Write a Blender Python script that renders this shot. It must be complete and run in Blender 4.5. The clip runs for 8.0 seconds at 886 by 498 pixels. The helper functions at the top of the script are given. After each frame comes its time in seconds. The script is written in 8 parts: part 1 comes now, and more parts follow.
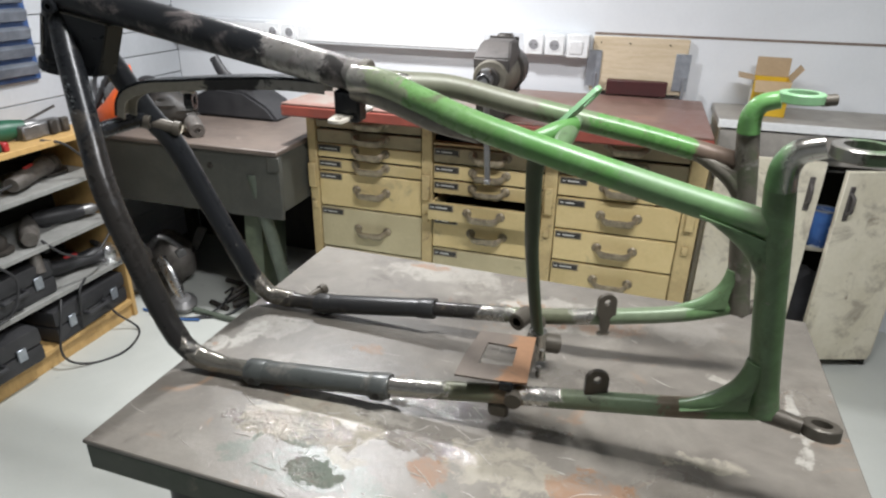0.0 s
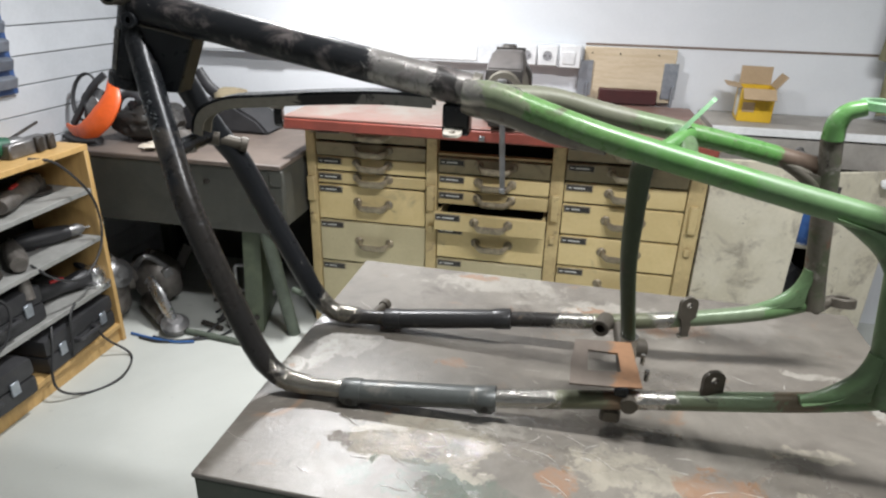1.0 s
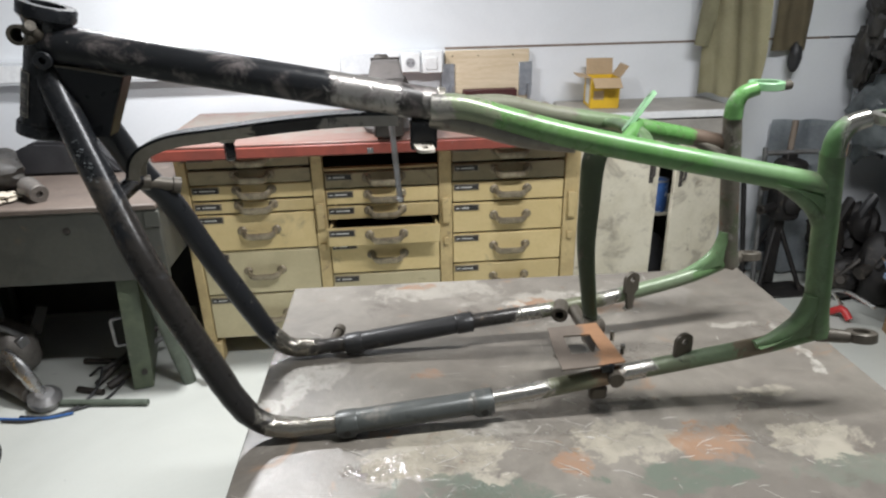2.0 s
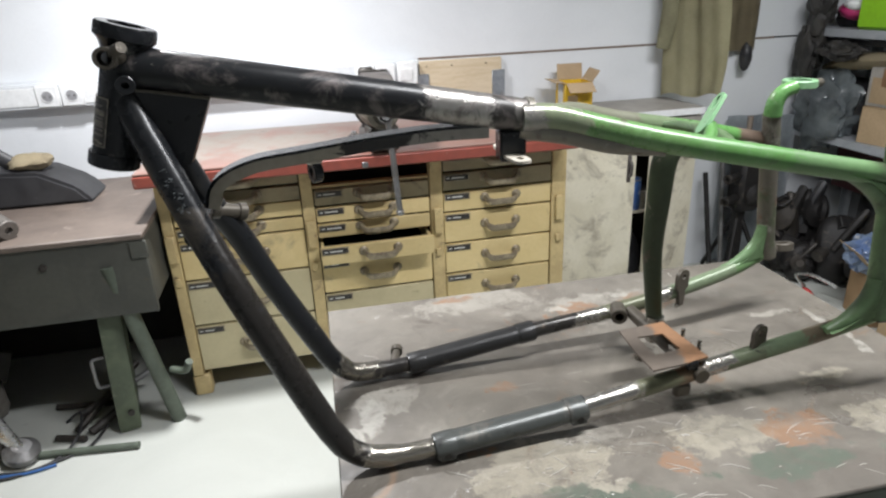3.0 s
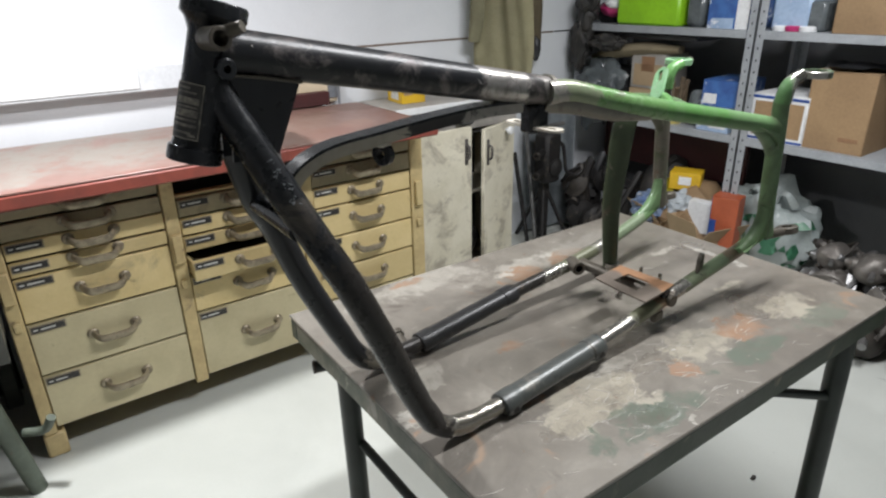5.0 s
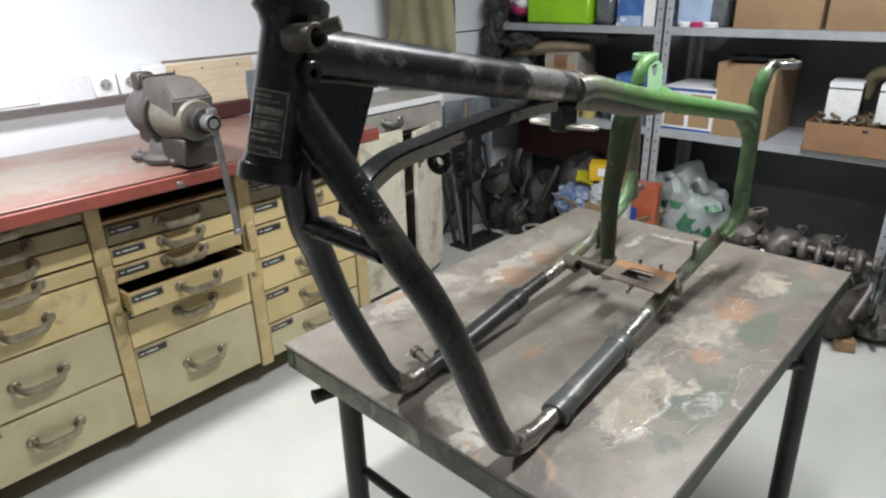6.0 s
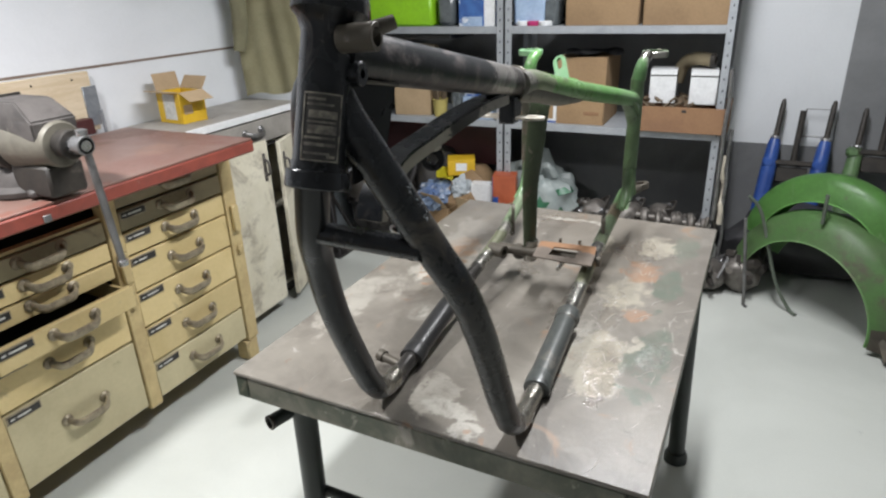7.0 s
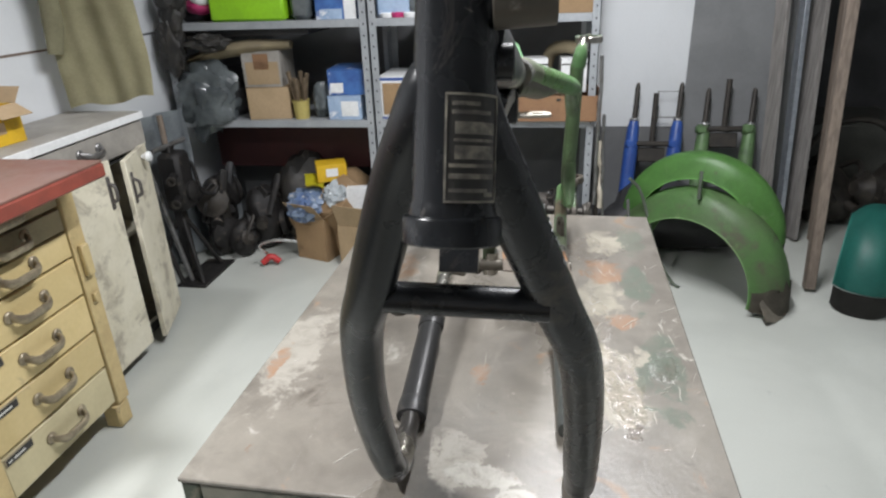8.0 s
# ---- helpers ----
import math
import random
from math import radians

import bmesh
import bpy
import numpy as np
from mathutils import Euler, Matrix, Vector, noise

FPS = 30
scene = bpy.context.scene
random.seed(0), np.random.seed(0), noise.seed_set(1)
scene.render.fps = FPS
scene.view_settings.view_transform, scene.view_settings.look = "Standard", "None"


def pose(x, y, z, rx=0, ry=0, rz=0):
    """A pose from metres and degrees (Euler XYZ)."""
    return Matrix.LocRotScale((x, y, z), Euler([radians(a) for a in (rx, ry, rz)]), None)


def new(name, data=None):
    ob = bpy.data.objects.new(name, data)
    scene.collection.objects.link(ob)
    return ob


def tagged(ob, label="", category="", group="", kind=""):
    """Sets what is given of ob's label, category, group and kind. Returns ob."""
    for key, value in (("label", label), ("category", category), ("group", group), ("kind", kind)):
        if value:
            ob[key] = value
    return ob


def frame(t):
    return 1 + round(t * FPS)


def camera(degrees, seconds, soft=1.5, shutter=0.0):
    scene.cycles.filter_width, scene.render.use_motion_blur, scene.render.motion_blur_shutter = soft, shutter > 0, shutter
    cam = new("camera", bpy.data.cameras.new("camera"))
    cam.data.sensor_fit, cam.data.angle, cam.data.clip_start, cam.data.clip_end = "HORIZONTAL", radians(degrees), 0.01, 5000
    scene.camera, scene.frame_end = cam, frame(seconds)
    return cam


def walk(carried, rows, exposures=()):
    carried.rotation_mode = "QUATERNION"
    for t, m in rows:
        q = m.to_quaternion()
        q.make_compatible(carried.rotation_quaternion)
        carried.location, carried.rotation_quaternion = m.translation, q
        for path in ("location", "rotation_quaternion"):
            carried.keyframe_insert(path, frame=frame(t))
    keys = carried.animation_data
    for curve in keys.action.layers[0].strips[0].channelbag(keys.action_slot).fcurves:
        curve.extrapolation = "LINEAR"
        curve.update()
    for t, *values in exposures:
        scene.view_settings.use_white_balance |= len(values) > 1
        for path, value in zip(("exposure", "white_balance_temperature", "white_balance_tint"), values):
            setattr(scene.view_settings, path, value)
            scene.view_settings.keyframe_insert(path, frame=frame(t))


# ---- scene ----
cam = camera(70.5, 8.0, soft=2.3)
METRES, EYE, TILT, LEAN, TURN = 2.0, 1.36, 0.0, 0.0, 16.9
ROWS = [
    (0.0, 0.0, 0.0, 0.0, 0.41, -24.2, -0.9),
    (0.5, -0.058, 0.0076, 0.0016, -0.72, -23.93, -1.13),
    (1.0, -0.127, 0.0061, 0.0005, -5.48, -23.31, -1.3),
    (1.5, -0.1771, 0.0076, 0.0031, -14.91, -23.06, -0.1),
    (3.0, -0.3361, 0.0911, 0.0106, -29.66, -22.14, 2.21),
    (3.5, -0.3818, 0.1149, 0.0067, -33.42, -22.47, 2.02),
    (4.0, -0.4516, 0.1402, 0.0084, -40.22, -22.59, 1.68),
    (4.5, -0.501, 0.1709, 0.0082, -47.61, -22.72, 1.26),
    (6.0, -0.5624, 0.3362, 0.0038, -64.71, -22.78, 1.29),
    (6.5, -0.5969, 0.3938, 0.0042, -73.28, -22.88, 1.52),
    (7.0, -0.6038, 0.4415, 0.0039, -81.75, -22.85, 1.86),
    (7.5, -0.5605, 0.5027, -0.0037, -89.92, -22.94, 2.33),
    (8.0, -0.5037, 0.5707, -0.0081, -98.17, -23.65, 1.95),
]
walk(cam, [(t, pose(0, 0, EYE, TILT, LEAN, TURN) @ pose(METRES * x, METRES * y, METRES * z, 90 + pitch, roll, yaw)) for t, x, y, z, yaw, pitch, roll in ROWS],
     ((0.0, -0.05), (1.7, -0.05), (3.0, 0.02), (4.6, -0.06), (6.3, 0.05), (8.0, 0.16)))

# ---- world, lights, exposure ----
world = bpy.data.worlds.new("world")
scene.world = world
world.use_nodes = True
world.node_tree.nodes["Background"].inputs[0].default_value = (0.5, 0.55, 0.6, 1)
world.node_tree.nodes["Background"].inputs[1].default_value = 0.05


def ceiling_lamp(name, x, y, z, length, width, watts, colour, shape="RECTANGLE", spread=180):
    data = bpy.data.lights.new(name, "AREA")
    data.shape, data.size, data.size_y = shape, length, width
    data.energy, data.color, data.spread = watts, colour, radians(spread)
    ob = new(name, data)
    ob.matrix_world = pose(x, y, z)
    return ob


# a bare work lamp hung over the bench front, and a narrow twin tube over the table
ceiling_lamp("work_lamp", -1.05, 1.895, 2.13, 0.16, 0.16, 34, (0.97, 0.975, 1.0), "DISK", 140)
ceiling_lamp("ceiling_tube", 0.35, 0.68, 2.42, 1.25, 0.12, 66, (0.96, 0.968, 1.0))

# ---- materials ----


class Nodes:
    """A few short hands for a node tree."""

    def __init__(self, name):
        self.mat = bpy.data.materials.new(name)
        self.mat.use_nodes = True
        self.t = self.mat.node_tree
        self.b = self.t.nodes["Principled BSDF"]
        self.co = self.t.nodes.new("ShaderNodeTexCoord").outputs["Object"]

    def link(self, a, b):
        if isinstance(a, (int, float)):
            b.default_value = a
        elif isinstance(a, tuple):
            b.default_value = a if len(a) == 4 else (*a, 1)
        else:
            self.t.links.new(a, b)

    def noise(self, scale, detail=4, rough=0.55, distort=0.0, co=None):
        n = self.t.nodes.new("ShaderNodeTexNoise")
        n.inputs["Scale"].default_value = scale
        n.inputs["Detail"].default_value = detail
        n.inputs["Roughness"].default_value = rough
        n.inputs["Distortion"].default_value = distort
        self.t.links.new(co or self.co, n.inputs["Vector"])
        return n.outputs["Fac"]

    def stretch(self, x, y, z):
        m = self.t.nodes.new("ShaderNodeMapping")
        m.inputs["Scale"].default_value = (x, y, z)
        self.t.links.new(self.co, m.inputs["Vector"])
        return m.outputs["Vector"]

    def step(self, v, lo, hi):
        m = self.t.nodes.new("ShaderNodeMapRange")
        m.interpolation_type = "SMOOTHSTEP"
        m.inputs["From Min"].default_value, m.inputs["From Max"].default_value = lo, hi
        self.t.links.new(v, m.inputs["Value"])
        return m.outputs["Result"]

    def lerp(self, v, lo, hi):
        m = self.t.nodes.new("ShaderNodeMapRange")
        m.inputs["To Min"].default_value, m.inputs["To Max"].default_value = lo, hi
        self.t.links.new(v, m.inputs["Value"])
        return m.outputs["Result"]

    def math(self, op, a, b=0.0):
        m = self.t.nodes.new("ShaderNodeMath")
        m.operation = op
        self.link(a, m.inputs[0]), self.link(b, m.inputs[1])
        return m.outputs[0]

    def mix(self, f, a, b, kind="MIX"):
        m = self.t.nodes.new("ShaderNodeMix")
        m.data_type, m.blend_type = "RGBA", kind
        self.link(f, m.inputs["Factor"]), self.link(a, m.inputs["A"]), self.link(b, m.inputs["B"])
        return m.outputs["Result"]

    def xyz(self):
        s = self.t.nodes.new("ShaderNodeSeparateXYZ")
        self.t.links.new(self.co, s.inputs[0])
        return s.outputs

    def random(self):
        return self.t.nodes.new("ShaderNodeObjectInfo").outputs["Random"]

    def bump(self, h, strength, depth=0.002):
        n = self.t.nodes.new("ShaderNodeBump")
        n.inputs["Strength"].default_value, n.inputs["Distance"].default_value = strength, depth
        self.t.links.new(h, n.inputs["Height"])
        self.t.links.new(n.outputs["Normal"], self.b.inputs["Normal"])

    def done(self, colour, rough, metal=0.0):
        self.link(colour, self.b.inputs["Base Color"])
        self.link(rough, self.b.inputs["Roughness"])
        self.link(metal, self.b.inputs["Metallic"])
        return self.mat


def surf(name, c1, c2, rough=(0.4, 0.6), metal=0.0, s1=8, s2=70, bump=0.15, spots=(), vary=0.0, stretch=None, grain=0.5):
    """A worn surface: two tones at a large scale, fine grain, and spots (colour, scale, from, to, roughness)."""
    n = Nodes(name)
    co = n.stretch(*stretch) if stretch else None
    big, fine = n.noise(s1, 5, 0.6, 0.4, co), n.noise(s2, 4, 0.6, 0, co)
    colour = n.mix(n.step(big, 0.35, 0.65), c1, c2)
    colour = n.mix(grain, colour, n.mix(1.0, colour, n.mix(fine, (0.62, 0.62, 0.62), (1.35, 1.35, 1.35)), "MULTIPLY"))
    if vary:
        colour = n.mix(vary, colour, n.mix(1.0, colour, n.mix(n.random(), (0.5, 0.5, 0.5), (1.5, 1.5, 1.5)), "MULTIPLY"))
    r = n.lerp(n.noise(s1 * 2.3, 4, 0.6), *rough)
    for c, s, lo, hi, sr in spots:
        k = n.step(n.noise(s, 6, 0.65, 0.5), lo, hi)
        colour = n.mix(k, colour, c)
        r = n.math("ADD", n.math("MULTIPLY", r, n.math("SUBTRACT", 1.0, k)), n.math("MULTIPLY", k, sr))
    n.bump(n.noise(s2, 6, 0.7), bump)
    return n.done(colour, r, metal)


def zones(name, at, stops, wobble=0.03, spots=(), bump=0.12, crumple=0.0, shine=0.3):
    """Old paint along a tube: stops (world x, colour, metal, roughness), each holding as far as the next, with ragged borders."""
    n = Nodes(name)
    x = n.math("ADD", n.xyz()[0], n.math("MULTIPLY", n.math("SUBTRACT", n.noise(38, 6, 0.7, 0.6), 0.5), wobble * 2))
    colour, metal, rough = stops[0][1], stops[0][2], stops[0][3]
    for p, c, m, r in stops[1:]:
        k = n.step(x, p - at - 0.006, p - at + 0.006)
        colour = n.mix(k, colour, c)
        metal = n.math("ADD", n.math("MULTIPLY", metal, n.math("SUBTRACT", 1.0, k)), n.math("MULTIPLY", k, m))
        rough = n.math("ADD", n.math("MULTIPLY", rough, n.math("SUBTRACT", 1.0, k)), n.math("MULTIPLY", k, r))
    for c, s, lo, hi, sm, sr in spots:
        k = n.step(n.noise(s, 7, 0.7, 0.8), lo, hi)
        colour = n.mix(k, colour, c)
        metal = n.math("ADD", n.math("MULTIPLY", metal, n.math("SUBTRACT", 1.0, k)), n.math("MULTIPLY", k, sm))
        rough = n.math("ADD", n.math("MULTIPLY", rough, n.math("SUBTRACT", 1.0, k)), n.math("MULTIPLY", k, sr))
    colour = n.mix(0.45, colour, n.mix(1.0, colour, n.mix(n.noise(90, 4), (0.55, 0.55, 0.55), (1.45, 1.45, 1.45)), "MULTIPLY"))
    rough = n.math("ADD", rough, n.math("MULTIPLY", n.math("SUBTRACT", n.noise(45, 5), 0.5), 0.2))
    h = n.noise(110, 5, 0.6)
    if crumple:
        h = n.math("ADD", h, n.math("MULTIPLY", n.math("MULTIPLY", metal, n.noise(46, 4, 0.55, 1.2)), crumple))
    n.bump(h, bump, 0.0009)
    n.b.inputs["Specular IOR Level"].default_value = shine
    return n.done(colour, rough, metal)


def patched(name, base1, base2, patches, spots, rough, bump, scale=14.0, gloss=(), soft=1.0, scratch=0.0, warp=0.0, shine=0.5, cover=1.0):
    """A painted top with patches (x, y, half length, half width, colour, roughness) that have ragged outlines."""
    n = Nodes(name)
    colour = n.mix(n.step(n.noise(5, 6, 0.65, 0.6), 0.35, 0.65), base1, base2)
    colour = n.mix(0.5, colour, n.mix(1.0, colour, n.mix(n.noise(26, 6, 0.7), (0.5, 0.5, 0.5), (1.5, 1.5, 1.5)), "MULTIPLY"))
    r = n.lerp(n.noise(9, 6, 0.7, 0.5), *rough)
    px, py, _ = n.xyz()
    px = n.math("ADD", px, n.math("MULTIPLY", n.math("SUBTRACT", n.noise(13, 5, 0.7), 0.5), warp))
    py = n.math("ADD", py, n.math("MULTIPLY", n.math("SUBTRACT", n.noise(17, 5, 0.7, 0.3), 0.5), warp))
    ragged = n.math("MULTIPLY", n.math("SUBTRACT", n.noise(scale, 8, 0.72, 0.5), 0.5), 6.0)
    fine = n.math("MULTIPLY", n.math("SUBTRACT", n.noise(scale * 4, 6, 0.7), 0.5), 1.6)
    edge = n.math("ADD", ragged, fine)
    for x, y, a, b, c, pr in patches:
        dx = n.math("DIVIDE", n.math("SUBTRACT", px, x), a)
        dy = n.math("DIVIDE", n.math("SUBTRACT", py, y), b)
        d = n.math("ADD", n.math("MULTIPLY", dx, dx), n.math("MULTIPLY", dy, dy))
        k = n.step(n.math("ADD", n.math("SUBTRACT", 1.0, d), edge), -0.05 * soft, 0.25 * soft)
        k = n.math("MULTIPLY", k, n.step(d, 3.4, 0.9))
        colour = n.mix(n.math("MULTIPLY", k, n.lerp(n.step(n.noise(26, 7, 0.75, 0.6), 0.30, 0.58), 0.1, cover)), colour, c)
        r = n.math("ADD", n.math("MULTIPLY", r, n.math("SUBTRACT", 1.0, k)), n.math("MULTIPLY", k, pr))
    for c, s, lo, hi, sr in spots:
        k = n.step(n.noise(s, 7, 0.7, 1.0), lo, hi)
        colour = n.mix(k, colour, c)
        r = n.math("ADD", n.math("MULTIPLY", r, n.math("SUBTRACT", 1.0, k)), n.math("MULTIPLY", k, sr))
    h = n.math("ADD", n.noise(30, 8, 0.75, 0.4), n.math("MULTIPLY", n.noise(140, 5, 0.7), 0.4))
    if scratch:
        for turn, tone, s, lo in ((0.5, (0.36, 0.345, 0.31), 22, 0.70), (-0.9, (0.07, 0.06, 0.05), 26, 0.80), (1.45, (0.33, 0.31, 0.27), 17, 0.72)):
            m = n.t.nodes.new("ShaderNodeMapping")
            m.inputs["Rotation"].default_value, m.inputs["Scale"].default_value = (0, 0, turn), (0.35, 4.5, 1)
            n.t.links.new(n.co, m.inputs["Vector"])
            k = n.math("MULTIPLY", n.step(n.noise(s, 4, 0.6, 0.8, m.outputs["Vector"]), lo, lo + 0.03), scratch)
            colour = n.mix(k, colour, tone)
            h = n.math("SUBTRACT", h, n.math("MULTIPLY", k, 0.5))
        flecks = n.step(n.noise(75, 3, 0.6, 2.0), 0.735, 0.76)
        colour = n.mix(flecks, colour, (0.42, 0.41, 0.38))
        r = n.math("MULTIPLY", r, n.math("SUBTRACT", 1.0, n.math("MULTIPLY", flecks, 0.6)))
    for x, y, a, b in gloss:
        dx = n.math("DIVIDE", n.math("SUBTRACT", px, x), a)
        dy = n.math("DIVIDE", n.math("SUBTRACT", py, y), b)
        d = n.math("ADD", n.math("MULTIPLY", dx, dx), n.math("MULTIPLY", dy, dy))
        k = n.step(n.math("ADD", n.math("SUBTRACT", 1.0, d), edge), 0.0, 0.6)
        k = n.math("MULTIPLY", k, n.step(d, 2.5, 1.0))
        r = n.math("ADD", n.math("MULTIPLY", r, n.math("SUBTRACT", 1.0, k)), n.math("MULTIPLY", k, 0.09))
        h = n.math("ADD", h, n.math("MULTIPLY", k, n.math("MULTIPLY", n.noise(64, 3, 0.5, 1.5), 5.5)))
    n.bump(h, bump, 0.004)
    n.b.inputs["Specular IOR Level"].default_value = shine
    return n.done(colour, r)


WHITE = surf("white_wall_paint", (0.70, 0.72, 0.74), (0.64, 0.66, 0.68), (0.45, 0.6), s1=1.6, s2=90, bump=0.02, grain=0.12)
BOARD_WHITE = surf("white_board_paint", (0.49, 0.51, 0.53), (0.43, 0.45, 0.47), (0.4, 0.55), s1=3, s2=60, bump=0.05, vary=0.12, grain=0.2)
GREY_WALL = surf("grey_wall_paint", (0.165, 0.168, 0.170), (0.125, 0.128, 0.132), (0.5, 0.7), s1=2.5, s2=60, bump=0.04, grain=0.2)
GREY_PILLAR = surf("grey_pillar_paint", (0.22, 0.225, 0.23), (0.18, 0.185, 0.19), (0.5, 0.7), s1=2.5, s2=60, bump=0.04, grain=0.2)
# recess walls: the lack of light there is put into their colour
ANNEX_SHADE = surf("annex_wall_shade", (0.07, 0.07, 0.072), (0.045, 0.045, 0.048), (0.7, 0.9), s1=3, bump=0.3)
FLOOR = surf("grey_floor_paint", (0.50, 0.515, 0.477), (0.44, 0.455, 0.42), (0.3, 0.48), s1=1.4, s2=120, bump=0.02, grain=0.12,
             spots=(((0.33, 0.34, 0.33), 9, 0.66, 0.78, 0.6), ((0.30, 0.29, 0.27), 60, 0.72, 0.78, 0.6)))
CEILING = surf("ceiling_paint", (0.7, 0.7, 0.7), (0.64, 0.64, 0.64), (0.7, 0.8), s1=2, bump=0.05)
TRIM_BROWN = surf("brown_seam", (0.17, 0.125, 0.10), (0.22, 0.17, 0.14), (0.6, 0.7))
DUCT = surf("white_duct_plastic", (0.66, 0.68, 0.70), (0.60, 0.62, 0.64), (0.35, 0.45), s1=4, bump=0.04)
PLASTIC_WHITE = surf("white_plastic", (0.75, 0.76, 0.76), (0.68, 0.69, 0.69), (0.3, 0.4), bump=0.03)
# grey of the white sockets' wells: their shade as a flat colour
WELL_SHADE = surf("socket_well_shade", (0.30, 0.30, 0.31), (0.24, 0.24, 0.25), (0.4, 0.5), bump=0.03)
PINE = surf("pine_board", (0.60, 0.50, 0.36), (0.53, 0.43, 0.29), (0.5, 0.65), s1=10, s2=80, bump=0.15, stretch=(0.6, 6, 6))
GALV = surf("galvanised_steel", (0.42, 0.45, 0.49), (0.34, 0.37, 0.41), (0.35, 0.5), metal=0.8, s1=30, bump=0.05)
BEIGE = surf("beige_drawer_paint", (0.61, 0.485, 0.245), (0.55, 0.43, 0.205), (0.45, 0.62), s1=6, s2=80, bump=0.05, vary=0.22, grain=0.25,
             spots=(((0.20, 0.155, 0.09), 11, 0.64, 0.80, 0.6), ((0.33, 0.27, 0.16), 4.5, 0.60, 0.75, 0.6)))
# top drawer rows: grime and the worktop's shade, both in the colour
BEIGE_GRIME_SHADE = surf("grimy_shaded_drawer_paint", (0.33, 0.275, 0.165), (0.25, 0.21, 0.125), (0.5, 0.65), s1=6, s2=80, bump=0.06, vary=0.2, grain=0.3,
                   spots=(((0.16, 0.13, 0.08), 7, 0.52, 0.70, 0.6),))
BEIGE_DULL = surf("faded_drawer_paint", (0.54, 0.475, 0.295), (0.47, 0.41, 0.25), (0.5, 0.65), s1=6, s2=80, bump=0.05, vary=0.2, grain=0.25,
                  spots=(((0.18, 0.15, 0.09), 14, 0.64, 0.78, 0.6),))
BEIGE_POST = surf("beige_frame_paint", (0.54, 0.425, 0.21), (0.44, 0.335, 0.165), (0.5, 0.65), s1=9, s2=80, bump=0.12,
                  spots=(((0.12, 0.09, 0.06), 22, 0.60, 0.74, 0.6),))
HANDLE = surf("worn_metal_handle", (0.34, 0.29, 0.20), (0.20, 0.165, 0.115), (0.35, 0.55), metal=0.35, s1=40, bump=0.15)
# near black that puts the shade of holes, slots and insides into colour
RECESS_SHADE = surf("recess_shade", (0.03, 0.028, 0.025), (0.02, 0.019, 0.018), (0.7, 0.9))
LABEL_BLACK = surf("black_label", (0.022, 0.021, 0.019), (0.035, 0.033, 0.030), (0.5, 0.65), bump=0.02)
LABEL_WHITE = surf("label_print", (0.62, 0.62, 0.58), (0.5, 0.5, 0.47), (0.4, 0.5), s1=60, bump=0.02)
RED_TOP = patched("red_bench_top", (0.185, 0.106, 0.086), (0.205, 0.138, 0.113),
                  [(-0.45, 0.05, 0.50, 0.40, (0.205, 0.185, 0.16), 0.45), (0.40, -0.20, 0.30, 0.12, (0.185, 0.092, 0.072), 0.42), (0.68, -0.08, 0.12, 0.30, (0.175, 0.08, 0.062), 0.45),
                   (0.52, -0.10, 0.10, 0.08, (0.25, 0.145, 0.11), 0.45), (-0.30, -0.29, 0.5, 0.03, (0.20, 0.075, 0.055), 0.45), (0.55, 0.2, 0.25, 0.12, (0.14, 0.08, 0.062), 0.5)],
                  [((0.13, 0.095, 0.075), 12, 0.60, 0.75, 0.6), ((0.42, 0.35, 0.30), 45, 0.68, 0.74, 0.5)], (0.3, 0.5), 0.12, 5.0, soft=4.0)
RED_EDGE = surf("red_edge_paint", (0.27, 0.062, 0.042), (0.20, 0.05, 0.036), (0.4, 0.6), s1=10, bump=0.15,
                spots=(((0.42, 0.33, 0.28), 30, 0.66, 0.74, 0.6), ((0.10, 0.05, 0.04), 18, 0.66, 0.76, 0.6)))
BENCH_BROWN = surf("brown_bench_top", (0.145, 0.115, 0.095), (0.105, 0.083, 0.07), (0.45, 0.65), s1=5, s2=60, bump=0.12,
                   spots=(((0.24, 0.20, 0.17), 9, 0.60, 0.75, 0.55), ((0.55, 0.52, 0.48), 90, 0.75, 0.79, 0.5)))
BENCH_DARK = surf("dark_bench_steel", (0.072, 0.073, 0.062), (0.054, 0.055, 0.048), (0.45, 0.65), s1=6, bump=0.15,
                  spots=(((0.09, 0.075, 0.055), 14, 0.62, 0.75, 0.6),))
OLIVE_STEEL = surf("olive_green_steel", (0.085, 0.105, 0.065), (0.06, 0.075, 0.048), (0.5, 0.65), s1=10, bump=0.15,
                   spots=(((0.16, 0.17, 0.12), 20, 0.62, 0.75, 0.6),))
PALE_GREEN = surf("faded_green_paint", (0.095, 0.115, 0.088), (0.07, 0.085, 0.064), (0.5, 0.65), s1=14, bump=0.15,
                  spots=(((0.08, 0.07, 0.05), 24, 0.64, 0.75, 0.6),))
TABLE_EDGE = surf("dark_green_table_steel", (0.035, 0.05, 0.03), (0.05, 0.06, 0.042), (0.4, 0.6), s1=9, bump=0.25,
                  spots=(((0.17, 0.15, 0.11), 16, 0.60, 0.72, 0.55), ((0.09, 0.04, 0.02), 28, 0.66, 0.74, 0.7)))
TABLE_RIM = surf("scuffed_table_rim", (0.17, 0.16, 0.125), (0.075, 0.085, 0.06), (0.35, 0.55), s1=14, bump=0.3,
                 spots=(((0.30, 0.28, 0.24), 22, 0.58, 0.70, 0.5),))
LEG_BLACK = surf("black_green_leg_paint", (0.022, 0.030, 0.024), (0.016, 0.02, 0.017), (0.35, 0.5), s1=10, bump=0.15)
CREAM = (0.29, 0.265, 0.21)
